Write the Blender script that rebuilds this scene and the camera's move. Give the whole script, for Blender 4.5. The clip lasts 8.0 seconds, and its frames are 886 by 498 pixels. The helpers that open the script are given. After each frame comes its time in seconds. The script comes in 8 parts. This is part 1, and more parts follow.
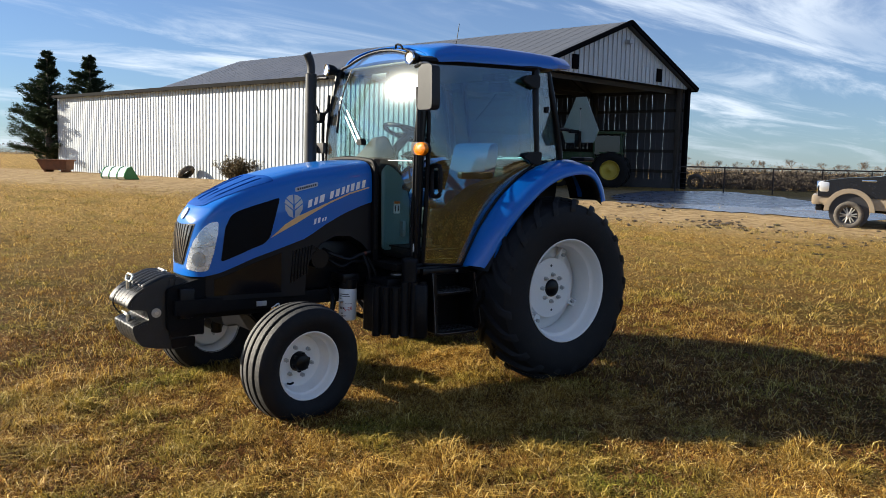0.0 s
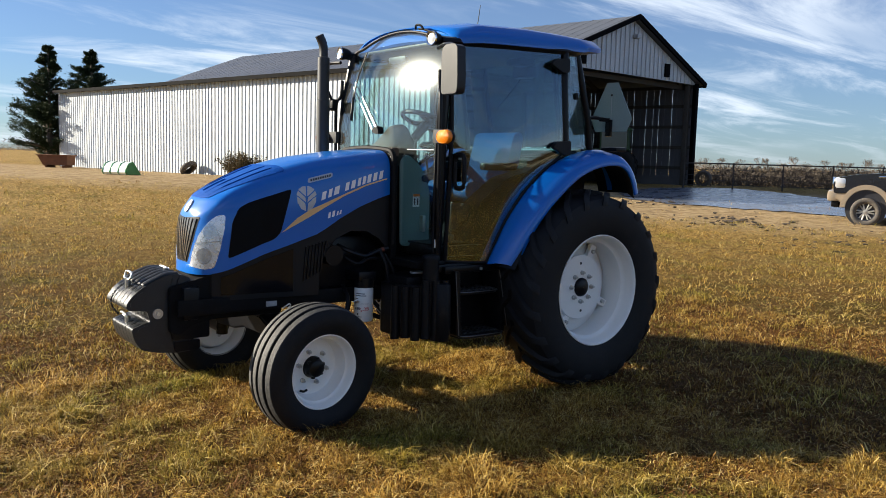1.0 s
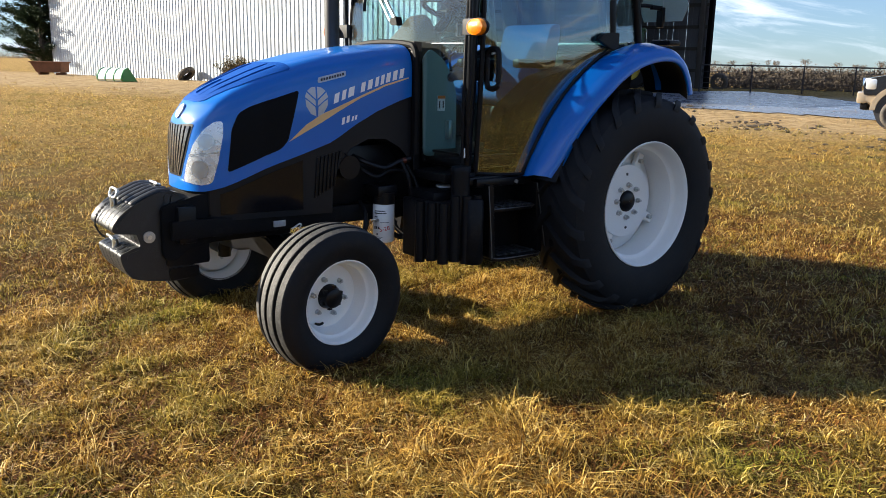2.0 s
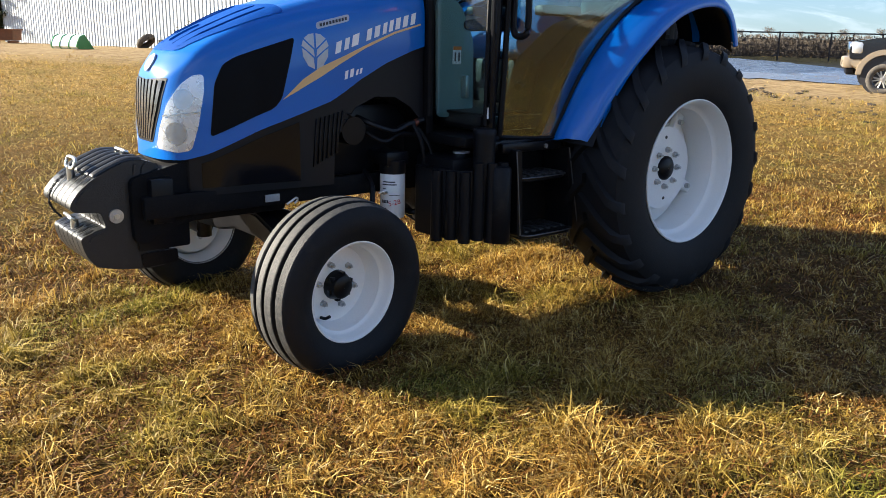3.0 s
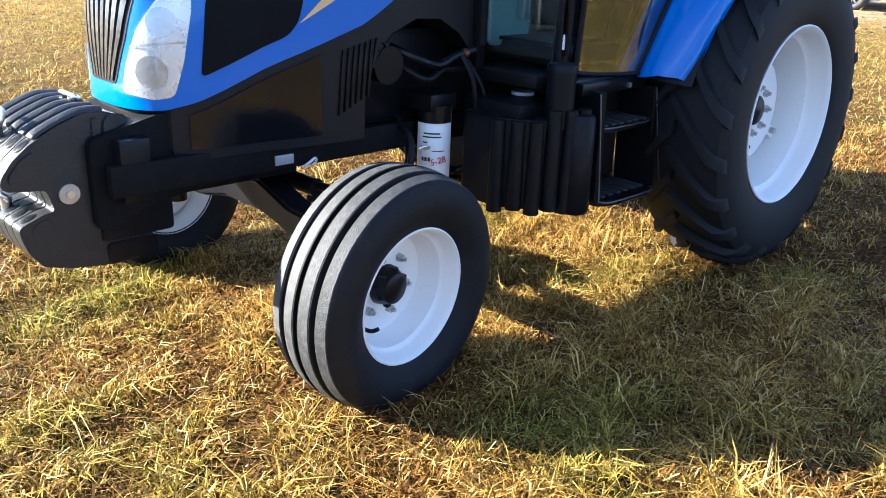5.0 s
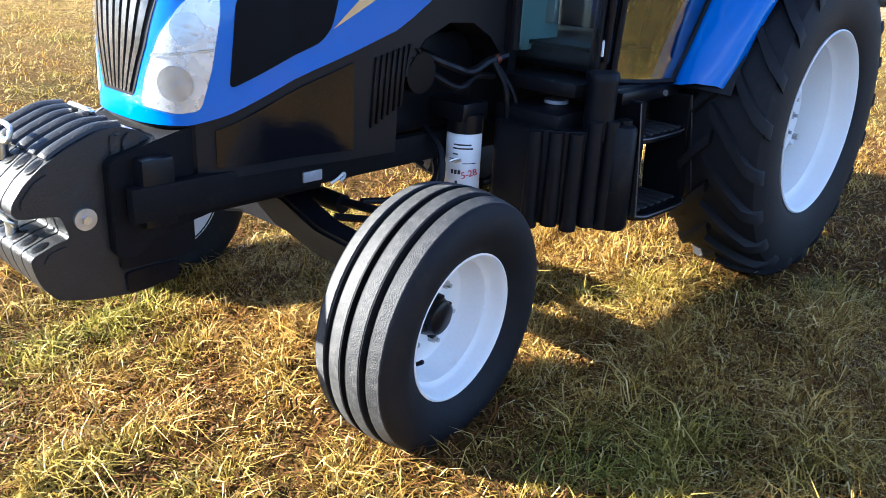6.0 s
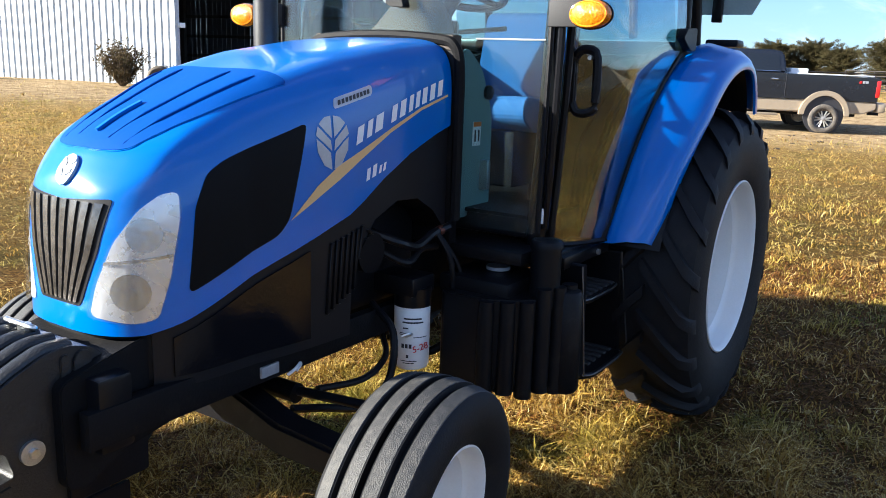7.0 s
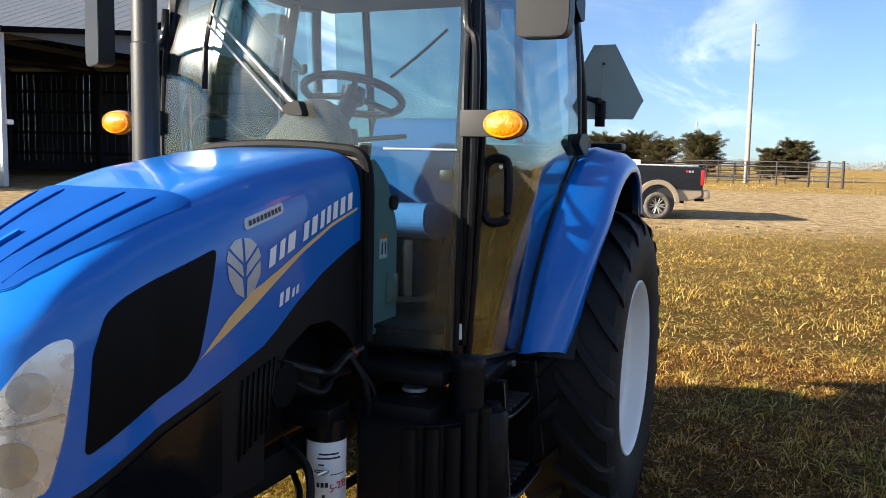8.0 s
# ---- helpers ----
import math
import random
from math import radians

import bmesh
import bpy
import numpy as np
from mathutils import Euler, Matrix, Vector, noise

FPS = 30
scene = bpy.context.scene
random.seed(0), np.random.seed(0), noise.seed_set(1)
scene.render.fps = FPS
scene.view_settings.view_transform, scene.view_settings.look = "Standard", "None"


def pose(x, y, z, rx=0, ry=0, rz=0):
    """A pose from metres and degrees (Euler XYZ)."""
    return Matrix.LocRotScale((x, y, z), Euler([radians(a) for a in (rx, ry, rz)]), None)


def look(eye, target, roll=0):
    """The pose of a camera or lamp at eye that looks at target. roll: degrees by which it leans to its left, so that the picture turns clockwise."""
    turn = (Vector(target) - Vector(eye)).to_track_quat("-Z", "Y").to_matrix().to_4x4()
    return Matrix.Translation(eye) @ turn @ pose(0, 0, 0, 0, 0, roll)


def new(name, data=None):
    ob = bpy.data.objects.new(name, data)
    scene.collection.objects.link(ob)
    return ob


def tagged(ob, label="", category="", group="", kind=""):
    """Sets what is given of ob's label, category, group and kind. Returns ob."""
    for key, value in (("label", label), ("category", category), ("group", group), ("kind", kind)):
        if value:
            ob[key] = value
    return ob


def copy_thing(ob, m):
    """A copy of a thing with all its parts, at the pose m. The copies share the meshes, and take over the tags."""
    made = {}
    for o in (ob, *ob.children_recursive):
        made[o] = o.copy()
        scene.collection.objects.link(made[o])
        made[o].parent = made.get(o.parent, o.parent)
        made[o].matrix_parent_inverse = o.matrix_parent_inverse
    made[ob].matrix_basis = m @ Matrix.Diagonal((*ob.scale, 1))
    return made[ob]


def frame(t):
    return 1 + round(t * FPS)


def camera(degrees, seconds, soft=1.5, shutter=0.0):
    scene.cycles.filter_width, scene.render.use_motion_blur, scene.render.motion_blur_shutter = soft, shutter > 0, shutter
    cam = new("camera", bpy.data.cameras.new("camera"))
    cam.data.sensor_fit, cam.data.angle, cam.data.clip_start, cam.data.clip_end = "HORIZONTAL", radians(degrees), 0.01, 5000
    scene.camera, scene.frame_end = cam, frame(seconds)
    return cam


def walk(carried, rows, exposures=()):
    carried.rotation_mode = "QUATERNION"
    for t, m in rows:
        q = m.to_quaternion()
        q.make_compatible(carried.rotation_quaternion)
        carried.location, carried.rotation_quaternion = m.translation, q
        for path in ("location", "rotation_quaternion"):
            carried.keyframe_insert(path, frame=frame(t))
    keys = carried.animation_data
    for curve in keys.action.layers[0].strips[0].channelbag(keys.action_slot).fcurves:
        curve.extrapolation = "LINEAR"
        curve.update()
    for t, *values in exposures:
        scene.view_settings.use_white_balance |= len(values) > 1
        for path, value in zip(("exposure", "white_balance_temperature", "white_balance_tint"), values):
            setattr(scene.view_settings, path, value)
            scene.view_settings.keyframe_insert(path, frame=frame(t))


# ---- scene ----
cam = camera(56.5, 8.0, soft=0.65)
PATH = [
    (0, (4.711, 5.563, 1.674), (3.495, 3.988, 1.467), 1.5),
    (0.5, (4.704, 5.389, 1.649), (3.488, 3.816, 1.434), 1.4),
    (1, (4.564, 5.126, 1.618), (3.352, 3.55, 1.404), 1.6),
    (1.5, (4.362, 4.822, 1.598), (3.166, 3.247, 1.3), 1.8),
    (2, (4.274, 4.482, 1.558), (3.087, 2.932, 1.123), 1.2),
    (3.3, (3.993, 3.572, 1.409), (2.747, 2.1, 0.879), 1.4),
    (3.5, (3.945, 3.457, 1.407), (2.712, 1.99, 0.837), 1.4),
    (4, (3.915, 3.15, 1.4), (2.682, 1.714, 0.754), 1.0),
    (4.5, (3.845, 2.887, 1.385), (2.564, 1.513, 0.7), 1.7),
    (4.7, (3.8, 2.782, 1.386), (2.501, 1.425, 0.699), 1.8),
    (5.8, (3.812, 2.352, 1.411), (2.425, 1.108, 0.683), 3.4),
    (6, (3.835, 2.29, 1.421), (2.444, 1.046, 0.7), 3.1),
    (6.5, (3.905, 2.127, 1.563), (2.435, 0.877, 1.038), 2.1),
    (7, (3.935, 1.974, 1.592), (2.292, 0.922, 1.153), 2.0),
    (7.5, (3.89, 1.809, 1.63), (2.108, 0.959, 1.306), 1.1),
    (8, (3.864, 1.668, 1.65), (2.022, 0.917, 1.435), 1.3),
]
from mathutils.bvhtree import BVHTree

EXPOSURES = [(0.0, 1.42, 6500, 10), (1.0, 1.42, 6500, 10), (1.5, 1.5, 6500, 10), (2.2, 1.9, 6500, 10), (3.5, 2.08, 6200, 10), (4.5, 2.8, 5650, 10), (6.0, 3.0, 5550, 10), (6.5, 2.95, 5450, 10), (7.0, 2.2, 5900, 10), (7.5, 2.0, 6350, 10), (8.0, 1.95, 6500, 10)]
walk(cam, [(t, look(eye, target, roll)) for t, eye, target, roll in PATH], EXPOSURES)

# ---- light ----
SUN_AZ, SUN_EL = -50.0, 21.0   # degrees: direction to the sun, from +x towards +y; height
world = bpy.data.worlds.new("sky")
scene.world = world
world.use_nodes = True


def build_sky():
    nt = world.node_tree
    nt.nodes.clear()
    out = nt.nodes.new("ShaderNodeOutputWorld")
    bg = nt.nodes.new("ShaderNodeBackground")
    sky = nt.nodes.new("ShaderNodeTexSky")
    sky.sky_type = "NISHITA"
    sky.sun_disc = False
    sky.sun_elevation = radians(SUN_EL)
    sky.sun_rotation = radians(90 - SUN_AZ)
    sky.air_density, sky.dust_density, sky.ozone_density = 1.0, 0.15, 2.2
    # thin streaks of cirrus, laid on a flat layer high above
    co = nt.nodes.new("ShaderNodeTexCoord")
    sep = nt.nodes.new("ShaderNodeSeparateXYZ")
    nt.links.new(co.outputs["Generated"], sep.inputs[0])
    zz = nt.nodes.new("ShaderNodeMath"); zz.operation = "MAXIMUM"; zz.inputs[1].default_value = 0.0
    nt.links.new(sep.outputs["Z"], zz.inputs[0])
    za = nt.nodes.new("ShaderNodeMath"); za.operation = "ADD"; za.inputs[1].default_value = 0.12
    nt.links.new(zz.outputs[0], za.inputs[0])
    dv = nt.nodes.new("ShaderNodeVectorMath"); dv.operation = "DIVIDE"
    comb = nt.nodes.new("ShaderNodeCombineXYZ")
    for i in range(3):
        nt.links.new(za.outputs[0], comb.inputs[i])
    nt.links.new(co.outputs["Generated"], dv.inputs[0]); nt.links.new(comb.outputs[0], dv.inputs[1])
    mp = nt.nodes.new("ShaderNodeMapping")
    mp.inputs["Rotation"].default_value = (0, 0, radians(38))
    mp.inputs["Scale"].default_value = (0.55, 1.5, 1.0)
    nt.links.new(dv.outputs[0], mp.inputs["Vector"])
    n1 = nt.nodes.new("ShaderNodeTexNoise"); n1.inputs["Scale"].default_value = 1.15
    n1.inputs["Detail"].default_value = 9.0; n1.inputs["Roughness"].default_value = 0.62; n1.inputs["Distortion"].default_value = 0.55
    nt.links.new(mp.outputs[0], n1.inputs["Vector"])
    n2 = nt.nodes.new("ShaderNodeTexNoise"); n2.inputs["Scale"].default_value = 0.42; n2.inputs["Detail"].default_value = 3.0
    nt.links.new(mp.outputs[0], n2.inputs["Vector"])
    r1 = nt.nodes.new("ShaderNodeMapRange"); r1.interpolation_type = "SMOOTHSTEP"
    r1.inputs["From Min"].default_value = 0.44; r1.inputs["From Max"].default_value = 0.70
    nt.links.new(n1.outputs["Fac"], r1.inputs["Value"])
    r2 = nt.nodes.new("ShaderNodeMapRange"); r2.interpolation_type = "SMOOTHSTEP"
    r2.inputs["From Min"].default_value = 0.36; r2.inputs["From Max"].default_value = 0.6
    nt.links.new(n2.outputs["Fac"], r2.inputs["Value"])
    mul = nt.nodes.new("ShaderNodeMath"); mul.operation = "MULTIPLY"
    nt.links.new(r1.outputs[0], mul.inputs[0]); nt.links.new(r2.outputs[0], mul.inputs[1])
    m2 = nt.nodes.new("ShaderNodeMath"); m2.operation = "MULTIPLY"; m2.inputs[1].default_value = 0.74
    nt.links.new(mul.outputs[0], m2.inputs[0])
    mix = nt.nodes.new("ShaderNodeMixRGB")
    mix.inputs["Color2"].default_value = (7.2, 8.0, 9.0, 1)
    veil = nt.nodes.new("ShaderNodeMath"); veil.operation = "ADD"; veil.inputs[1].default_value = 0.07; veil.use_clamp = True
    low = nt.nodes.new("ShaderNodeMapRange"); low.interpolation_type = "SMOOTHSTEP"
    for k, val in (("From Min", 0.0), ("From Max", 0.34), ("To Min", 0.07), ("To Max", 0.0)):
        low.inputs[k].default_value = val
    nt.links.new(zz.outputs[0], low.inputs["Value"])
    thick = nt.nodes.new("ShaderNodeMath"); thick.operation = "ADD"
    nt.links.new(m2.outputs[0], thick.inputs[0]); nt.links.new(low.outputs[0], thick.inputs[1])
    nt.links.new(thick.outputs[0], veil.inputs[0]); nt.links.new(veil.outputs[0], mix.inputs["Fac"])
    cool = nt.nodes.new("ShaderNodeMixRGB"); cool.blend_type = "MULTIPLY"; cool.inputs["Fac"].default_value = 1.0
    cool.inputs["Color2"].default_value = (0.38, 0.565, 0.86, 1)
    nt.links.new(sky.outputs[0], cool.inputs["Color1"]); nt.links.new(cool.outputs[0], mix.inputs["Color1"])
    nt.links.new(mix.outputs[0], bg.inputs["Color"])
    bg.inputs["Strength"].default_value = 0.05
    nt.links.new(bg.outputs[0], out.inputs["Surface"])


build_sky()
sun_data = bpy.data.lights.new("sun", "SUN")
sun_data.energy, sun_data.angle, sun_data.color = 5.0, radians(0.53), (1.0, 0.905, 0.73)
sun = new("sun", sun_data)
sun_dir = Vector((math.cos(radians(SUN_EL)) * math.cos(radians(SUN_AZ)), math.cos(radians(SUN_EL)) * math.sin(radians(SUN_AZ)), math.sin(radians(SUN_EL))))
sun.matrix_world = look(sun_dir * 60, (0, 0, 0))


# ---- materials ----
def surface(name, base, rough=0.5, metal=0.0, var=0.12, scale=5.0, fine=80.0, bump=0.05, coat=0.0, dust=None, dust_at=0.6, spec=0.5, per_piece=0.0):
    """A solid surface: base colour with two sizes of variation, fine relief, and a film of dust where given."""
    m = bpy.data.materials.new(name)
    m.use_nodes = True
    nt = m.node_tree
    b = nt.nodes["Principled BSDF"]
    b.inputs["Roughness"].default_value, b.inputs["Metallic"].default_value = rough, metal
    b.inputs["Specular IOR Level"].default_value = spec
    b.inputs["Coat Weight"].default_value = coat
    b.inputs["Coat Roughness"].default_value = 0.06
    co = nt.nodes.new("ShaderNodeTexCoord")
    big = nt.nodes.new("ShaderNodeTexNoise"); big.inputs["Scale"].default_value = scale; big.inputs["Detail"].default_value = 5
    small = nt.nodes.new("ShaderNodeTexNoise"); small.inputs["Scale"].default_value = fine; small.inputs["Detail"].default_value = 4
    nt.links.new(co.outputs["Object"], big.inputs["Vector"]); nt.links.new(co.outputs["Object"], small.inputs["Vector"])
    add = nt.nodes.new("ShaderNodeMath"); add.operation = "MULTIPLY_ADD"; add.inputs[1].default_value = 0.5
    nt.links.new(small.outputs["Fac"], add.inputs[0]); 
    half = nt.nodes.new("ShaderNodeMath"); half.operation = "MULTIPLY"; half.inputs[1].default_value = 0.5
    nt.links.new(big.outputs["Fac"], half.inputs[0]); nt.links.new(half.outputs[0], add.inputs[2])
    fac = add.outputs[0]
    if per_piece:
        oi = nt.nodes.new("ShaderNodeObjectInfo")
        pm = nt.nodes.new("ShaderNodeMath"); pm.operation = "MULTIPLY_ADD"; pm.inputs[1].default_value = per_piece
        nt.links.new(oi.outputs["Random"], pm.inputs[0]); nt.links.new(fac, pm.inputs[2])
        pc = nt.nodes.new("ShaderNodeMath"); pc.operation = "SUBTRACT"; pc.inputs[1].default_value = per_piece / 2
        nt.links.new(pm.outputs[0], pc.inputs[0]); fac = pc.outputs[0]
    ramp = nt.nodes.new("ShaderNodeMapRange")
    ramp.inputs["From Min"].default_value, ramp.inputs["From Max"].default_value = 0.3, 0.7
    nt.links.new(fac, ramp.inputs["Value"])
    mix = nt.nodes.new("ShaderNodeMixRGB")
    mix.inputs["Color1"].default_value = (*[c * (1 - var) for c in base], 1)
    mix.inputs["Color2"].default_value = (*[min(1, c * (1 + var)) for c in base], 1)
    nt.links.new(ramp.outputs[0], mix.inputs["Fac"])
    col = mix.outputs[0]
    if dust:
        dn = nt.nodes.new("ShaderNodeTexNoise"); dn.inputs["Scale"].default_value = scale * 2.3; dn.inputs["Detail"].default_value = 8; dn.inputs["Roughness"].default_value = 0.7
        nt.links.new(co.outputs["Object"], dn.inputs["Vector"])
        dr = nt.nodes.new("ShaderNodeMapRange"); dr.inputs["From Min"].default_value, dr.inputs["From Max"].default_value = dust_at - 0.12, dust_at + 0.18
        nt.links.new(dn.outputs["Fac"], dr.inputs["Value"])
        dm = nt.nodes.new("ShaderNodeMixRGB"); dm.inputs["Color2"].default_value = (*dust, 1)
        dk = nt.nodes.new("ShaderNodeMath"); dk.operation = "MULTIPLY"; dk.inputs[1].default_value = 0.55
        nt.links.new(dr.outputs[0], dk.inputs[0]); nt.links.new(dk.outputs[0], dm.inputs["Fac"]); nt.links.new(col, dm.inputs["Color1"])
        col = dm.outputs[0]
        rr = nt.nodes.new("ShaderNodeMath"); rr.operation = "MULTIPLY_ADD"; rr.inputs[1].default_value = 0.35; rr.inputs[2].default_value = rough
        nt.links.new(dk.outputs[0], rr.inputs[0]); nt.links.new(rr.outputs[0], b.inputs["Roughness"])
    else:
        rr = nt.nodes.new("ShaderNodeMath"); rr.operation = "MULTIPLY_ADD"; rr.inputs[1].default_value = 0.16; rr.inputs[2].default_value = max(0.0, rough - 0.08)
        nt.links.new(big.outputs["Fac"], rr.inputs[0]); nt.links.new(rr.outputs[0], b.inputs["Roughness"])
    nt.links.new(col, b.inputs["Base Color"])
    if bump:
        bp = nt.nodes.new("ShaderNodeBump"); bp.inputs["Strength"].default_value = bump; bp.inputs["Distance"].default_value = 0.01
        nt.links.new(small.outputs["Fac"], bp.inputs["Height"]); nt.links.new(bp.outputs[0], b.inputs["Normal"])
    return m


def pane_material(name, tint, gloss=0.02, haze=0.0, base=0.05, power=3.2):
    """Window glass: clear with a tint, its gloss growing towards grazing sight."""
    m = bpy.data.materials.new(name)
    m.use_nodes = True
    nt = m.node_tree
    nt.nodes.clear()
    out = nt.nodes.new("ShaderNodeOutputMaterial")
    tr = nt.nodes.new("ShaderNodeBsdfTransparent"); tr.inputs[0].default_value = (*tint, 1)
    gl = nt.nodes.new("ShaderNodeBsdfGlossy"); gl.inputs["Roughness"].default_value = gloss
    df = nt.nodes.new("ShaderNodeBsdfDiffuse"); df.inputs[0].default_value = (0.75, 0.73, 0.68, 1)
    lw = nt.nodes.new("ShaderNodeLayerWeight"); lw.inputs["Blend"].default_value = 0.5
    pw = nt.nodes.new("ShaderNodeMath"); pw.operation = "POWER"; pw.inputs[1].default_value = power
    nt.links.new(lw.outputs["Facing"], pw.inputs[0])
    ma = nt.nodes.new("ShaderNodeMath"); ma.operation = "MULTIPLY_ADD"; ma.inputs[1].default_value = 0.88; ma.inputs[2].default_value = base
    nt.links.new(pw.outputs[0], ma.inputs[0])
    film = nt.nodes.new("ShaderNodeMixShader"); film.inputs[0].default_value = haze
    nt.links.new(tr.outputs[0], film.inputs[1]); nt.links.new(df.outputs[0], film.inputs[2])
    mx = nt.nodes.new("ShaderNodeMixShader")
    nt.links.new(ma.outputs[0], mx.inputs[0]); nt.links.new(film.outputs[0], mx.inputs[1]); nt.links.new(gl.outputs[0], mx.inputs[2])
    nt.links.new(mx.outputs[0], out.inputs["Surface"])
    return m


M = {
    "blue": surface("tractor_blue_paint", (0.0004, 0.124, 0.50), 0.28, 0, 0.06, 3, 200, 0.01, coat=0.5, dust=(0.03, 0.13, 0.40), dust_at=0.76, spec=0.35),
    "blue_insert": surface("textured_blue_plastic", (0.001, 0.058, 0.29), 0.55, 0, 0.12, 6, 900, 0.15, dust=(0.02, 0.09, 0.27), dust_at=0.74, spec=0.10),
    "black": surface("satin_black_paint", (0.006, 0.006, 0.0075), 0.3, 0, 0.3, 5, 90, 0.04, spec=0.2, dust=(0.04, 0.034, 0.028), dust_at=0.7),
    "plastic": surface("moulded_black_plastic", (0.006, 0.006, 0.0075), 0.42, 0, 0.2, 6, 400, 0.1, spec=0.16, dust=(0.05, 0.042, 0.034), dust_at=0.68),
    "grey_panel": surface("charcoal_side_panel", (0.011, 0.011, 0.013), 0.38, 0, 0.12, 4, 300, 0.02, spec=0.2),
    "gloss_black": surface("glossy_black_cover", (0.006, 0.006, 0.008), 0.13, 0, 0.15, 4, 60, 0.05, spec=0.28),
    "screen": surface("black_mesh_screen", (0.002, 0.002, 0.003), 0.35, 0, 0.3, 40, 700, 0.2, spec=0.1),
    "weight": surface("cast_black_weights", (0.012, 0.0125, 0.014), 0.40, 0, 0.3, 9, 160, 0.25, dust=(0.045, 0.045, 0.046), dust_at=0.66),
    "rubber": surface("tyre_rubber", (0.0075, 0.0075, 0.009), 0.66, 0, 0.3, 6, 160, 0.18, spec=0.25, dust=(0.045, 0.038, 0.03), dust_at=0.66),
    "rubber_worn": surface("worn_rib_rubber", (0.032, 0.032, 0.033), 0.62, 0, 0.4, 22, 260, 0.35, dust=(0.15, 0.14, 0.125), dust_at=0.58),
    "white": surface("white_wheel_paint", (0.80, 0.80, 0.78), 0.4, 0, 0.04, 4, 120, 0.03, dust=(0.42, 0.38, 0.31), dust_at=0.74),
    "steel": surface("bright_steel", (0.62, 0.62, 0.6), 0.32, 1.0, 0.15, 12, 200, 0.08),
    "bolt": surface("zinc_bolts", (0.5, 0.5, 0.49), 0.42, 0.9, 0.2, 30, 300, 0.1),
    "chrome": surface("chrome", (0.75, 0.76, 0.78), 0.12, 1.0, 0.05, 10, 100, 0.0),
    "grille": surface("grille_dark_metal", (0.16, 0.15, 0.145), 0.22, 0.85, 0.5, 9, 60, 0.05),
    "reflector": surface("lamp_reflector", (0.80, 0.81, 0.82), 0.2, 0.45, 0.06, 5, 60, 0.0),
    "facets": surface("faceted_lamp_reflector", (0.78, 0.79, 0.82), 0.28, 0.65, 0.08, 22, 40, 0.12),
    "lens": pane_material("clear_lamp_lens", (0.95, 0.96, 0.97), 0.03, 0.025, 0.06),
    "amber": surface("amber_lens", (0.85, 0.21, 0.003), 0.12, 0, 0.45, 45, 130, 0.5, coat=0.6),
    "glass": pane_material("cab_window_glass", (0.56, 0.73, 0.76), 0.015, 0.0, 0.13, 4.2),
    "windshield": pane_material("cab_windscreen_glass", (0.88, 0.96, 0.96), 0.09, 0.012, 0.05, 4.2),
    "seat": surface("blue_seat_cloth", (0.018, 0.10, 0.30), 0.85, 0, 0.15, 12, 500, 0.3),
    "trim_grey": surface("grey_brown_cab_trim", (0.055, 0.042, 0.034), 0.7, 0, 0.1, 8, 500, 0.1),
    "tan_stripe": surface("tan_decal", (0.72, 0.47, 0.20), 0.4, 0, 0.05, 10, 100, 0.0),
    "dash_brown": surface("brown_grained_dash_plastic", (0.055, 0.034, 0.024), 0.75, 0, 0.1, 8, 400, 0.08),
    "silver_decal": surface("silver_grey_decal", (0.42, 0.44, 0.47), 0.35, 0.3, 0.12, 14, 100, 0.0),
    "white_decal": surface("white_decal", (0.82, 0.83, 0.84), 0.4, 0, 0.04, 10, 100, 0.0),
    "orange_decal": surface("orange_decal", (0.8, 0.2, 0.03), 0.45, 0, 0.05, 10, 100, 0.0),
    "dark_decal": surface("dark_print", (0.03, 0.03, 0.035), 0.5, 0, 0.1, 10, 100, 0.0),
    "red_ink": surface("red_marker_ink", (0.5, 0.02, 0.03), 0.5, 0, 0.1, 10, 100, 0.0),
    "filter_white": surface("white_filter_can", (0.78, 0.78, 0.76), 0.35, 0, 0.05, 9, 100, 0.02, dust=(0.4, 0.36, 0.3), dust_at=0.74),
    "sign_back": surface("bare_sign_back", (0.30, 0.38, 0.37), 0.45, 0.15, 0.1, 8, 100, 0.05),
    "mirror": surface("mirror_glass", (0.8, 0.82, 0.84), 0.03, 1.0, 0.01, 5, 50, 0.0),
    "mirror_shell": surface("grey_mirror_shell", (0.016, 0.016, 0.017), 0.42, 0, 0.15, 6, 300, 0.04, spec=0.3),
    "frame_black": surface("flat_black_frame_paint", (0.006, 0.006, 0.007), 0.62, 0, 0.3, 7, 110, 0.15, spec=0.12, dust=(0.035, 0.03, 0.024), dust_at=0.66),
    "grey_bracket": surface("grey_bracket_paint", (0.035, 0.035, 0.037), 0.6, 0.0, 0.12, 12, 200, 0.06, spec=0.2),
    "arm_steel": surface("dull_wiper_steel", (0.13, 0.13, 0.135), 0.45, 0.8, 0.15, 30, 200, 0.05),
    "bowl": surface("lamp_bowl_silver", (0.60, 0.62, 0.66), 0.24, 0.8, 0.12, 30, 70, 0.10),
    "stack": surface("black_exhaust_enamel", (0.022, 0.022, 0.024), 0.45, 0.1, 0.25, 7, 120, 0.06),
}


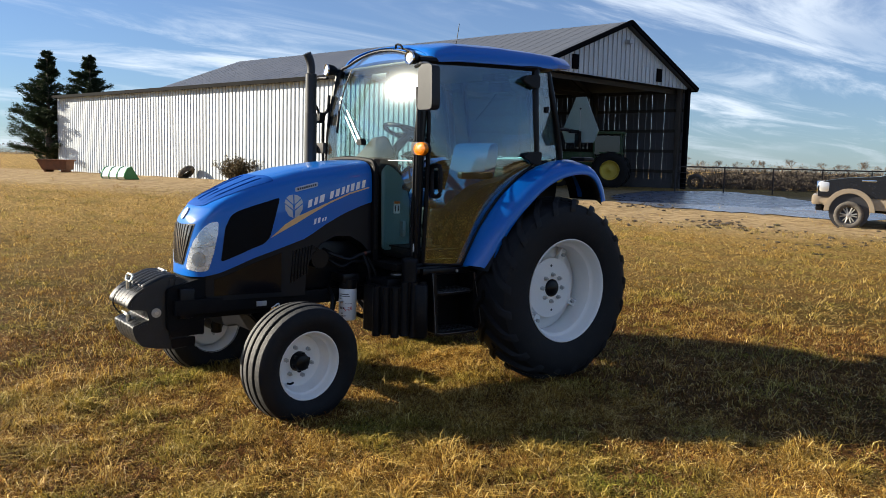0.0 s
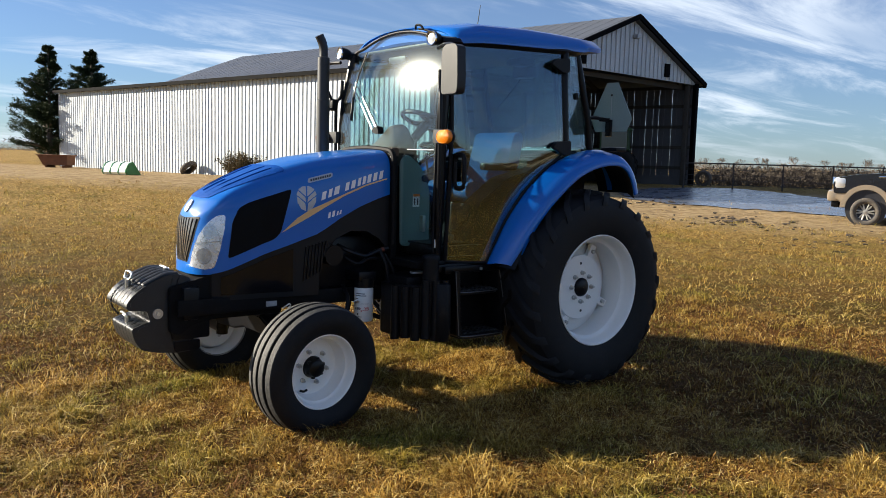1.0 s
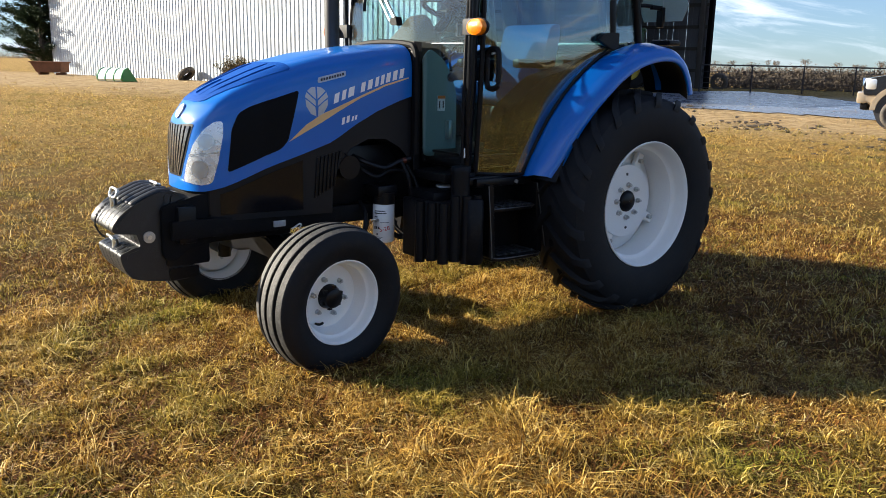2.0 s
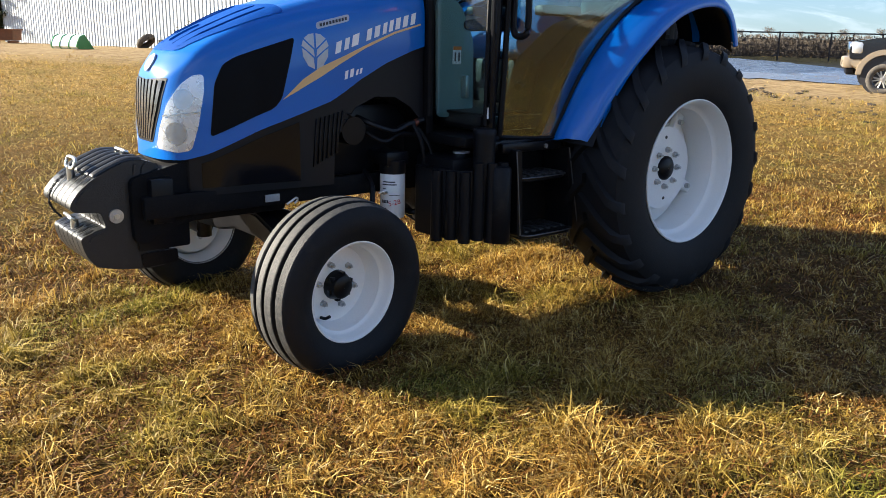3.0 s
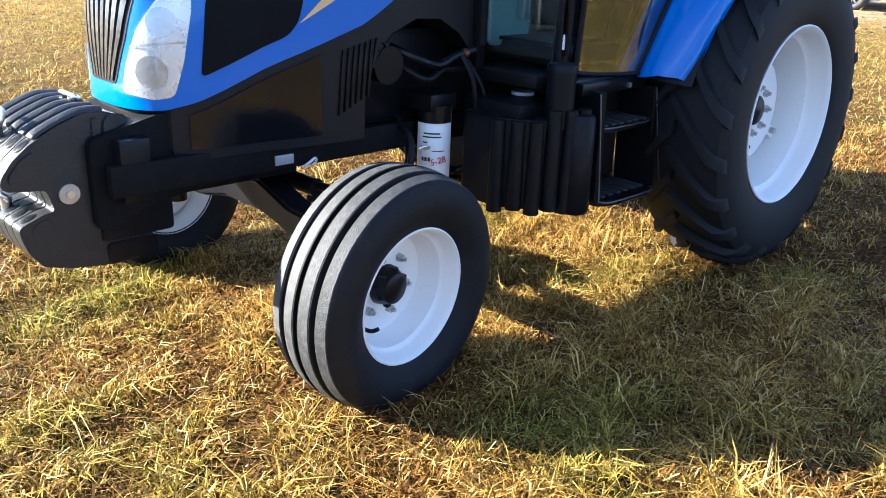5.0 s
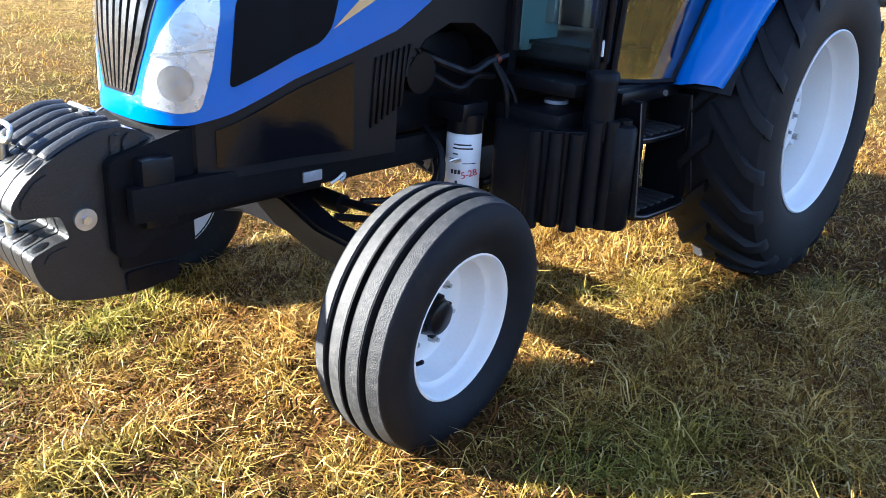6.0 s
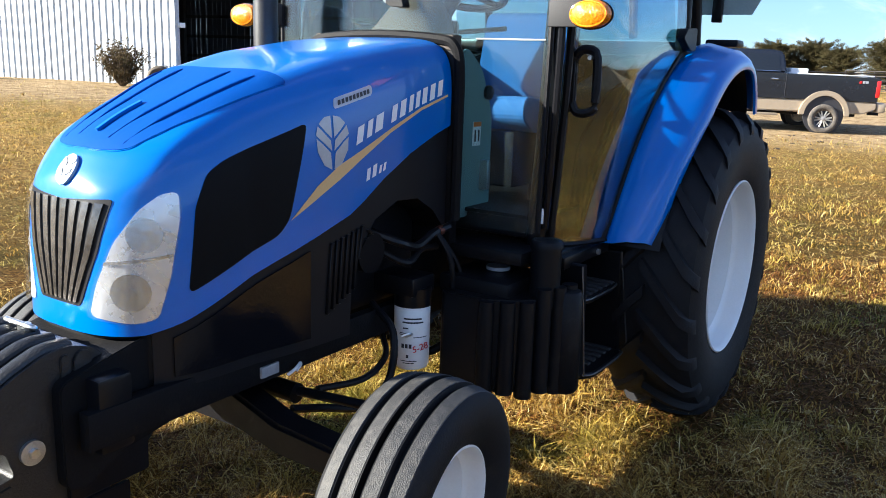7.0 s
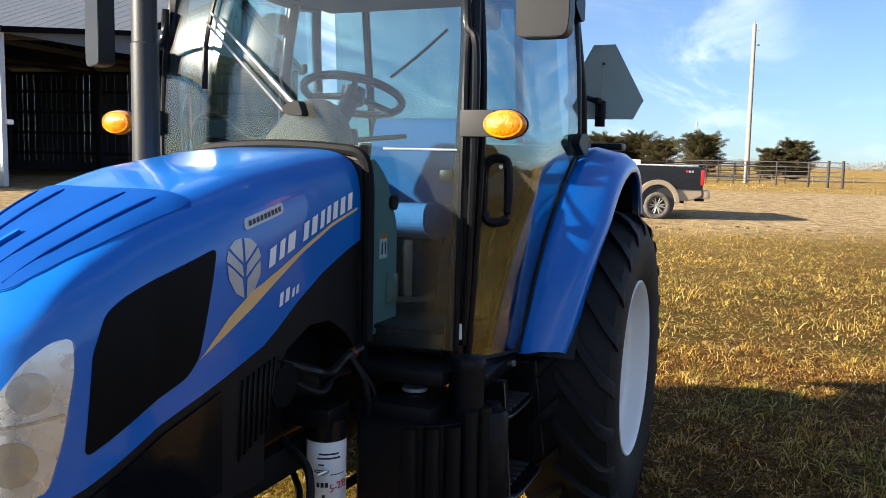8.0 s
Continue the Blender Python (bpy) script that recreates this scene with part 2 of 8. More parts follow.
# ---- building helpers ----
def box(bm, c, s, bev=0.0, m=None):
    """A box of centre c and size s, with bevelled edges."""
    r = bmesh.ops.create_cube(bm, size=1.0, matrix=(m or Matrix()) @ Matrix.LocRotScale(Vector(c), None, Vector(s)))
    if bev:
        edges = list({e for v in r["verts"] for e in v.link_edges})
        bmesh.ops.bevel(bm, geom=edges, offset=bev, segments=2, affect="EDGES", profile=0.6)
    return bm


def along(p0, p1):
    p0, p1 = Vector(p0), Vector(p1)
    return Matrix.Translation((p0 + p1) / 2) @ (p1 - p0).to_track_quat("Z", "Y").to_matrix().to_4x4(), (p1 - p0).length


def cyl(bm, p0, p1, r0, r1=None, seg=20, caps=True):
    m, ln = along(p0, p1)
    bmesh.ops.create_cone(bm, cap_ends=caps, segments=seg, radius1=r0, radius2=r0 if r1 is None else r1, depth=ln, matrix=m)
    return bm


def skin(bm, rings, loop=True, ends=True):
    """Faces over rings of points; loop: each ring is closed; ends: caps."""
    vs = [[bm.verts.new(p) for p in ring] for ring in rings]
    n = len(vs[0])
    for a, b in zip(vs, vs[1:]):
        for i in range(n if loop else n - 1):
            j = (i + 1) % n
            bm.faces.new((a[i], a[j], b[j], b[i]))
    if loop and ends:
        bm.faces.new(vs[0][::-1]); bm.faces.new(vs[-1])
    return bm


def smooth_line(pts, steps=6):
    """A round line through the points (Catmull-Rom)."""
    p = [Vector(q) for q in pts]
    p = [2 * p[0] - p[1]] + p + [2 * p[-1] - p[-2]]
    out = []
    for i in range(1, len(p) - 2):
        for k in range(steps):
            t = k / steps
            a, b, c, d = p[i - 1], p[i], p[i + 1], p[i + 2]
            out.append(0.5 * ((2 * b) + (c - a) * t + (2 * a - 5 * b + 4 * c - d) * t * t + (3 * b - a - 3 * c + d) * t ** 3))
    return out + [p[-2]]


def tube(bm, pts, r, seg=8, steps=6, flat=1.0):
    """A round bar or hose along a smooth line. flat: squeezes it across."""
    line = smooth_line(pts, steps) if steps > 1 else [Vector(q) for q in pts]
    rings = []
    up = Vector((0.03, 0.11, 1)).normalized()
    for i, q in enumerate(line):
        d = (line[min(i + 1, len(line) - 1)] - line[max(i - 1, 0)]).normalized()
        a = d.cross(up)
        if a.length < 0.05:
            a = d.cross(Vector((1, 0, 0)))
        a.normalize()
        b = a.cross(d).normalized()
        rr = r[min(i, len(r) - 1)] if isinstance(r, list) else r
        rings.append([q + a * (rr * math.cos(2 * math.pi * k / seg)) + b * (rr * flat * math.sin(2 * math.pi * k / seg)) for k in range(seg)])
    return skin(bm, rings)


def prism(bm, poly, place, lo, hi, bev=0.0, segs=2):
    """A plate with the outline poly; place(a, b, h) gives its points, h from lo to hi."""
    va = [bm.verts.new(place(a, b, lo)) for a, b in poly]
    vb = [bm.verts.new(place(a, b, hi)) for a, b in poly]
    fs = [bm.faces.new(va[::-1]), bm.faces.new(vb)]
    n = len(poly)
    for i in range(n):
        fs.append(bm.faces.new((va[i], va[(i + 1) % n], vb[(i + 1) % n], vb[i])))
    bmesh.ops.recalc_face_normals(bm, faces=fs)
    if bev:
        bmesh.ops.bevel(bm, geom=list({e for f in fs for e in f.edges}), offset=bev, segments=segs, affect="EDGES", clamp_overlap=True)
    return bm


def XZ(a, b, h):
    return Vector((a, h, b))


def YZ(a, b, h):
    return Vector((h, a, b))


def XY(a, b, h):
    return Vector((a, b, h))


def lathe(bm, prof, seg=48, m=None, closed=False):
    """A turned shape about the y axis; prof: (along the axis, radius)."""
    m = m or Matrix()
    rings = []
    for a, r in prof:
        rings.append([m @ Vector((r * math.cos(2 * math.pi * k / seg), a, r * math.sin(2 * math.pi * k / seg))) for k in range(seg)])
    if closed:
        rings.append(rings[0])
    vs = [[bm.verts.new(p) for p in ring] for ring in (rings[:-1] if closed else rings)]
    if closed:
        vs.append(vs[0])
    for a, b in zip(vs, vs[1:]):
        for i in range(seg):
            j = (i + 1) % seg
            bm.faces.new((a[i], a[j], b[j], b[i]))
    return bm


def part(name, bm, material, parent=None, label="", angle=38.0, m=None):
    """Links a bmesh as one mesh object, under a thing or a part where given."""
    bmesh.ops.recalc_face_normals(bm, faces=bm.faces)
    lim = radians(angle)
    for f in bm.faces:
        f.smooth = True
    for e in bm.edges:
        e.smooth = len(e.link_faces) == 2 and e.calc_face_angle(0) < lim
    me = bpy.data.meshes.new(name)
    bm.to_mesh(me)
    bm.free()
    me.materials.append(M[material] if isinstance(material, str) else material)
    ob = new(name, me)
    if m is not None:
        ob.matrix_basis = m
    if parent is not None:
        ob.parent = parent
    if label:
        tagged(ob, label)
    return ob


def again(ob, m, parent=None):
    """One more piece on the same mesh."""
    o = new(ob.name.split(".")[0], ob.data)
    o.matrix_basis = m
    o.parent = parent if parent is not None else ob.parent
    if "label" in ob:
        o["label"] = ob["label"]
    return o


def holder(name, loc=(0, 0, 0), parent=None):
    ob = new(name)
    ob.empty_display_size = 0.2
    ob.location = loc
    if parent is not None:
        ob.parent = parent
    return ob


B = bmesh.new


def ramp(table, x):
    """Straight-line interpolation in a short table of (x, y)."""
    if x <= table[0][0]:
        return table[0][1]
    for (a, b), (c, d) in zip(table, table[1:]):
        if x <= c:
            return b + (d - b) * (x - a) / (c - a)
    return table[-1][1]


# ---- ground ----
def ground_z(x, y):
    """The yard rises gently from the tractor towards the hangar and the drive."""
    s = -(0.6 * x + 0.8 * y)
    u = min(1.0, max(0.0, (s - 3.0) / 22.0))
    return 0.68 * u * u * (3 - 2 * u)


# ---- the tractor: x ahead, y to its left, origin on the ground under the rear axle ----
tractor = tagged(holder("tractor"), "blue utility tractor with white wheels and glazed cab, on grass", "tractor")

HOOD_TOP = [(1.30, 1.685), (1.60, 1.66), (1.93, 1.612), (2.15, 1.555), (2.37, 1.475), (2.44, 1.447)]
HOOD_LOW = [(1.36, 1.372), (1.45, 1.345), (1.60, 1.288), (1.75, 1.212), (1.85, 1.150), (1.92, 1.112), (2.25, 1.0), (2.52, 0.895), (2.62, 0.868), (2.75, 0.862)]
HOOD_W = [(1.30, 0.360), (1.90, 0.358), (2.10, 0.347), (2.20, 0.334), (2.30, 0.315)]
NOSE_X, NOSE_LEN = 2.30, 0.40
HOOD_BROW = [(1.30, 1.90), (2.10, 1.65), (2.30, 1.52), (2.37, 1.478), (2.45, 1.437), (2.52, 1.400), (2.575, 1.367), (2.61, 1.338), (2.65, 1.285), (2.69, 1.228), (2.76, 1.17)]
HOOD_TURN = -0.75   # degrees: the hood sits a little askew


def hood_outline():
    """The plan of the hood from its rear left corner round the nose to the centre."""
    pts = [(x, ramp(HOOD_W, x)) for x in (1.36, 1.45, 1.52, 1.6, 1.68, 1.75, 1.8, 1.85, 1.92, 2.0, 2.08, 2.16, 2.24)]
    for k in range(21):
        th = radians(90 - 90 * k / 20)
        pts.append((NOSE_X + NOSE_LEN * abs(math.cos(th)) ** 0.67, 0.315 * abs(math.sin(th)) ** 0.67 if k < 20 else 0.0))
    return pts


def plan_w(x):
    """Half width of the hood at x."""
    if x <= NOSE_X:
        return ramp(HOOD_W, x)
    return 0.315 * max(0.0, 1 - ((x - NOSE_X) / NOSE_LEN) ** 2.985) ** 0.335


def hood_shell():
    bm = B()
    out = hood_outline()
    rings = []
    full = out + [(x, -y) for x, y in out[-2::-1]]
    for x, y in full:
        qx = min(x, 2.42)
        zt, zl = ramp(HOOD_TOP, qx), ramp(HOOD_LOW, x)
        nose = max(0.0, (x - NOSE_X) / NOSE_LEN)
        n = 5.2 - 1.8 * nose
        ring = []
        for k in range(29):
            ph = radians(90 * k / 28)
            a = 1 - abs(math.cos(ph)) ** (2 / n)
            b = abs(math.sin(ph)) ** (2 / n)
            lean = 0.02 * nose * b * (1 - a)
            px, py, pz = x + (qx - x) * a - lean, y * (1 - a), zl + (zt - zl) * b
            # the top slopes down to a brow above the badge
            gap = pz - ramp(HOOD_BROW, px + 1.2 * py * py)
            ring.append(Vector((px, py, pz - 0.5 * (gap + math.sqrt(gap * gap + 0.0002)))))
        rings.append(ring)
    skin(bm, rings, loop=False)
    bmesh.ops.remove_doubles(bm, verts=bm.verts, dist=0.0004)
    return bm


hood_bm = hood_shell()
hood_tree = BVHTree.FromBMesh(hood_bm)
hood = part("hood", hood_bm, "blue", tractor, "glossy blue sloping hood", angle=50)
sol = hood.modifiers.new("thick", "SOLIDIFY"); sol.thickness = 0.006; sol.offset = -1


def wrap(poly, o, ax, ay, d, off, cell=0.025, thick=0.0, tree=None):
    """A sheet with the outline poly (in the axes ax, ay at o), thrown along d onto the hood and lifted by off."""
    bm = B()
    o, ax, ay, d = Vector(o), Vector(ax).normalized(), Vector(ay).normalized(), Vector(d).normalized()
    bm.faces.new([bm.verts.new(o + ax * u + ay * v) for u, v in poly])
    for axis, i in ((ax, 0), (ay, 1)):
        lo, hi = min(p[i] for p in poly), max(p[i] for p in poly)
        k = math.ceil(lo / cell) * cell
        while k < hi:
            bmesh.ops.bisect_plane(bm, geom=bm.verts[:] + bm.edges[:] + bm.faces[:], plane_co=o + axis * k, plane_no=axis)
            k += cell
    for v in bm.verts:
        hit, nor, _, _ = (tree or hood_tree).ray_cast(v.co - d * 1.0, d)
        if hit is None:
            hit, nor, _, _ = (tree or hood_tree).find_nearest(v.co)
        if nor.dot(d) > 0:
            nor = -nor
        v.co = hit + nor * off
    for f in bm.faces:
        f.normal_update()
        if f.normal.dot(d) > 0:
            f.normal_flip()
    if thick:
        bmesh.ops.solidify(bm, geom=bm.faces[:], thickness=thick)
    return bm


def side_sheet(poly, off, side=1, cell=0.025, thick=0.0):
    return wrap([(x, z) for x, z in poly], (0, 0.6 * side, 0), (1, 0, 0), (0, 0, 1), (0, -side, 0), off, cell, thick)


def rounded(poly, r, n=4):
    """Rounds the corners of an outline."""
    out = []
    m = len(poly)
    for i in range(m):
        a, b, c = Vector(poly[i - 1]), Vector(poly[i]), Vector(poly[(i + 1) % m])
        d1, d2 = (a - b), (c - b)
        k = min(r, d1.length * 0.45, d2.length * 0.45)
        p, q = b + d1.normalized() * k, b + d2.normalized() * k
        for j in range(n + 1):
            t = j / n
            s = p * (1 - t) ** 2 + b * 2 * t * (1 - t) + q * t * t
            out.append((s.x, s.y))
    return out


def hood_fittings():
    for side in (1, -1):
        scr = rounded([(2.512, 0.969), (2.482, 1.20), (2.44, 1.285), (2.38, 1.318), (2.098, 1.408), (2.172, 1.13), (2.21, 1.087)], 0.022)
        part("side_screen", side_sheet(scr, 0.003, side, thick=0.004), "screen", hood, "black mesh air screen in the hood's side")
        # tan sweep, narrow at the rear
        stripe = [(1.385, 1.476), (1.55, 1.430), (1.72, 1.362), (1.87, 1.285), (1.975, 1.226), (2.065, 1.180), (2.17, 1.124),
                  (2.065, 1.218), (1.97, 1.275), (1.86, 1.318), (1.70, 1.384), (1.55, 1.441), (1.385, 1.484)]
        part("stripe", side_sheet(stripe, 0.0022, side), "tan_stripe", hood, "tan swept stripe decal")
        # the lettering as ten slanted white blocks, and four smaller ones
        def letter(x0, w, h, name, mat):
            base = ramp([(1.385, 1.492), (1.55, 1.449), (1.70, 1.400), (1.80, 1.366), (1.92, 1.322)], x0)
            base2 = ramp([(1.385, 1.492), (1.55, 1.449), (1.70, 1.400), (1.80, 1.366), (1.92, 1.322)], x0 - w)
            sl = -0.010
            part(name, side_sheet([(x0, base), (x0 - w, base2), (x0 - w + sl, base2 + h), (x0 + sl, base + h)], 0.0022, side, 0.04), mat, hood)
        x = 1.895
        for i, w in enumerate((0.050, 0.042, 0.062, 0, 0.046, 0.050, 0.038, 0.038, 0.046, 0.048, 0.046)):
            if w == 0:
                x -= 0.022
                continue
            letter(x, w * 0.62, 0.055, "letter_block", "white_decal")
            x -= w
        x = 1.845
        for w, h in ((0.030, 0.040), (0.034, 0.040), (0.022, 0.027), (0.022, 0.027)):
            zb = 1.212 + (1.845 - x) * 0.30
            part("model_mark", side_sheet([(x, zb), (x - w * 0.6, zb + w * 0.18), (x - w * 0.6 - 0.006, zb + h + w * 0.18), (x - 0.006, zb + h)], 0.0022, side, 0.04), "white_decal", hood)
            x -= w
        # leaf badge: an oval of six leaf blades
        def leaf(pts):
            return [(1.998 - u * 0.075, 1.344 + v * 0.085) for u, v in pts]
        for s2 in (1, -1):
            for bl in ([(0.06, -0.95), (0.13, -0.35), (0.62, 0.02), (0.90, 0.18), (0.86, -0.28), (0.5, -0.78)],
                       [(0.06, -0.28), (0.12, 0.10), (0.80, 0.62), (0.93, 0.30), (0.62, 0.10)],
                       [(0.06, 0.18), (0.07, 0.97), (0.42, 0.92), (0.74, 0.70), (0.40, 0.42)]):
                part("badge_leaf", side_sheet(leaf([(u * s2, v) for u, v in bl]), 0.0024, side, 0.03), "silver_decal", hood)
        plate = rounded([(1.985, 1.444), (1.808, 1.486), (1.806, 1.518), (1.983, 1.476)], 0.016, 5)
        pl = part("name_plate", side_sheet(plate, 0.003, side, thick=0.003), "silver_decal", hood, "small silver oval-ended name plate")
        for i in range(9):
            x0 = 1.968 - i * 0.0168
            zb = 1.456 + (1.968 - x0) * 0.235
            part("plate_mark", side_sheet([(x0, zb), (x0 - 0.012, zb + 0.003), (x0 - 0.013, zb + 0.017), (x0 - 0.001, zb + 0.014)], 0.0042, side, 0.04), "dark_decal", pl)
        # headlamp round the corner of the nose
        hl = rounded([(-1.815, 0.915), (-1.795, 1.00), (-1.745, 1.115), (-1.68, 1.20), (-1.625, 1.240), (-1.583, 1.244), (-1.582, 1.17), (-1.608, 1.02), (-1.640, 0.912), (-1.70, 0.900)], 0.02)
        k = 0.70711
        ax = (-k, k * side, 0)

        # thrown from outside: the sheet starts beyond the nose
        def corner2(poly, off, thick=0.0, cell=0.02):
            return wrap(poly, Vector((k, k * side, 0)) * 2.6, ax, (0, 0, 1), (-k, -k * side, 0), off, cell, thick)
        lamp = part("headlight", corner2(hl, 0.002, 0.002), "facets", hood, "large clear headlight wrapped round the nose")
        part("lens", corner2(hl, 0.016), "lens", lamp)
        bar = [(-1.772, 1.055), (-1.601, 1.075), (-1.603, 1.083), (-1.768, 1.064)]
        part("divider", corner2(bar, 0.006), "bowl", lamp)
        for qc, zc, r in ((-1.668, 1.135, 0.050), (-1.705, 0.985, 0.056)):
            inner, bulb = [[(qc + r * k2 * math.cos(a * 0.3142), zc + r * k2 * math.sin(a * 0.3142)) for a in range(20)] for k2 in (0.90, 0.24)]
            part("lamp_bowl", corner2(inner, 0.0065), "bowl", lamp)
            part("bulb_shield", corner2(bulb, 0.010), "bowl", lamp)
    # grille
    g = [(-0.180, 1.225), (0.0, 1.212), (0.180, 1.225), (0.146, 1.08), (0.098, 0.955), (0.086, 0.935), (-0.086, 0.935), (-0.098, 0.955), (-0.146, 1.08)]
    gr = part("grille", wrap(rounded(g, 0.012), (3.2, 0, 0), (0, 1, 0), (0, 0, 1), (-1, 0, 0), 0.002, 0.03, 0.004), "grey_panel", hood, "dark grille with upright bars")
    for i in range(8):
        c = -0.148 + i * 0.0423
        kk = 0.48
        sl = [(c - 0.012, 1.212), (c + 0.012, 1.212), (c * 0.80 + 0.010, 1.08), (c * kk + 0.006, 0.945), (c * kk - 0.006, 0.945), (c * 0.80 - 0.010, 1.08)]
        part("grille_bar", wrap(sl, (3.2, 0, 0), (0, 1, 0), (0, 0, 1), (-1, 0, 0), 0.007, 0.03, 0.008), "grille", gr)
    em = [(0.034 * math.cos(a * 0.2618), 1.283 + 0.037 * math.sin(a * 0.2618)) for a in range(24)]
    e = part("nose_badge", wrap(em, (3.2, 0, 0), (0, 1, 0), (0, 0, 1), (-1, 0, 0), 0.009, 0.03, 0.008), "silver_decal", hood, "round silver badge on the nose")
    for s2 in (1, -1):
        for v0 in (-0.02, 0.004):
            bl = [(s2 * 0.003, 1.283 + v0), (s2 * 0.026, 1.283 + v0 + 0.014), (s2 * 0.022, 1.283 + v0 + 0.024), (s2 * 0.003, 1.283 + v0 + 0.012)]
            part("badge_leaf", wrap(bl, (3.2, 0, 0), (0, 1, 0), (0, 0, 1), (-1, 0, 0), 0.0115, 0.03), "silver_decal", e)
    # ribbed insert on top
    half = [(2.606, 0.0), (2.602, 0.07), (2.585, 0.130), (2.565, 0.160), (2.50, 0.190), (2.38, 0.228), (2.12, 0.284), (2.145, 0.14), (2.152, 0.0)]
    ins = rounded(half + [(x, -y) for x, y in half[-2:0:-1]], 0.02)
    up = part("hood_insert", wrap(ins, (0, 0, 2.4), (1, 0, 0), (0, 1, 0), (0, 0, -1), 0.0035, 0.03, 0.003), "blue_insert", hood, "matt textured blue panel on top of the hood")
    cx = 2.37
    edge = [(cx + (x - cx) * 1.010, y * 1.010) for x, y in ins]
    part("insert_seam", wrap(edge, (0, 0, 2.4), (1, 0, 0), (0, 1, 0), (0, 0, -1), 0.0022, 0.03, 0.002), "blue", hood, "raised lip round the top panel")
    for yy in (-0.128, -0.066, 0.066, 0.128):
        line = []
        for x, k in ((2.18, 1.62), (2.28, 1.46), (2.42, 1.22), (2.50, 1.10), (2.57, 1.0)):
            hit = hood_tree.ray_cast(Vector((x, yy * k, 2.4)), Vector((0, 0, -1)))[0]
            line.append(hit + Vector((0, 0, 0.0052)))
        part("rib", tube(B(), line, [0.0015, 0.003] + [0.0045] * 14 + [0.003, 0.002, 0.0008], 8, 6), "blue_insert", up)
    handle = rounded([(2.41, -0.006), (2.41, 0.006), (2.555, 0.006), (2.555, -0.006)], 0.006, 3)
    part("centre_rib", wrap(handle, (0, 0, 2.4), (1, 0, 0), (0, 1, 0), (0, 0, -1), 0.012, 0.02, 0.011), "blue", up)


hood_fittings()
hood.matrix_basis = Matrix.Rotation(radians(HOOD_TURN), 4, "Z")


def engine_bay():
    """Black panels, frame and engine below the hood."""
    for s in (1, -1):
        arch = [(1.90, 0.86), (1.86, 0.98), (1.78, 1.075), (1.66, 1.125), (1.54, 1.12), (1.44, 1.065), (1.37, 0.99), (1.36, 0.985)]
        xs = [1.36, 1.40, 1.44, 1.49, 1.54, 1.60, 1.66, 1.72, 1.78, 1.82, 1.86, 1.88, 1.90, 1.905, 1.98, 2.08, 2.18, 2.28, 2.36, 2.42, 2.48, 2.53, 2.57, 2.60]

        def beside(x, z, h):
            """A point by the engine: h is how far it stands from the plan of the hood's side."""
            return Vector((x, s * (plan_w(x) + h) - 0.013 * x, z))
        rows = []
        for x in xs:
            z0 = ramp([(1.36, 0.985), (1.37, 0.99), (1.44, 1.065), (1.54, 1.12), (1.66, 1.125), (1.78, 1.075), (1.86, 0.98), (1.90, 0.86), (1.905, 0.705)], x)
            z1 = ramp(HOOD_LOW, x) + 0.006
            rows.append([beside(x, z0 + (z1 - z0) * k / 4, -0.014) for k in range(5)])
        panel = part("engine_panel", skin(B(), rows, loop=False), "grey_panel", tractor, "charcoal panel beside the engine")
        pt = panel.modifiers.new("thick", "SOLIDIFY"); pt.thickness = 0.012; pt.offset = -s
        for i in range(9):
            x0 = 2.02 - i * 0.024
            z0, z1 = 0.80 + 0.012 * i, 1.03 + 0.006 * i - (0.05 if i > 6 else 0)
            if x0 < 1.9:
                z0 = max(z0, ramp([(1.80, 1.07), (1.86, 0.99), (1.90, 0.87)], x0) + 0.015)
            part("louvre", prism(B(), [(x0, z0), (x0 - 0.013, z0 + 0.002), (x0 - 0.033, z1), (x0 - 0.020, z1)], beside, -0.016, -0.004, 0.002, 1), "black", panel)
        # smooth glossy plate in front of the louvres
        rows = []
        for k in range(9):
            x = 2.09 + k * 0.058
            z1 = ramp(HOOD_LOW, x) - 0.035
            rows.append([beside(x, 0.74 + (z1 - 0.74) * j / 3, -0.008) for j in range(4)])
        lp = part("lower_plate", skin(B(), rows, loop=False), "gloss_black", panel, "smooth glossy black cover plate")
        pt = lp.modifiers.new("thick", "SOLIDIFY"); pt.thickness = 0.005; pt.offset = 0
        rail = box(B(), (1.95, s * 0.235, 0.675), (1.75, 0.04, 0.10), 0.004)
        part("frame_rail", rail, "frame_black", tractor)
        # inner arch lining
        rows = []
        for x, z in arch:
            rows.append([Vector((x, s * 0.325, z)), Vector((x, s * 0.20, z - 0.01))])
        part("arch_lining", skin(B(), rows, loop=False), "plastic", tractor)
    # engine block, sump, gearbox
    part("engine_block", box(B(), (1.95, 0, 0.90), (1.15, 0.40, 0.36), 0.03), "black", tractor, "dark engine behind its panels")
    part("sump", box(B(), (1.75, 0, 0.71), (0.9, 0.30, 0.14), 0.04), "frame_black", tractor)
    part("gearbox", box(B(), (0.72, 0, 0.80), (1.35, 0.34, 0.42), 0.05), "frame_black", tractor)
    part("rear_axle", cyl(B(), (0, -0.72, 0.70), (0, 0.72, 0.70), 0.13, seg=24), "black", tractor)
    for s in (1, -1):
        part("axle_housing", cyl(B(), (0, s * 0.22, 0.70), (0, s * 0.50, 0.70), 0.22, 0.15, 24), "black", tractor)
    part("firewall", box(B(), (1.33, 0, 1.28), (0.05, 0.70, 0.72), 0.01), "plastic", tractor)
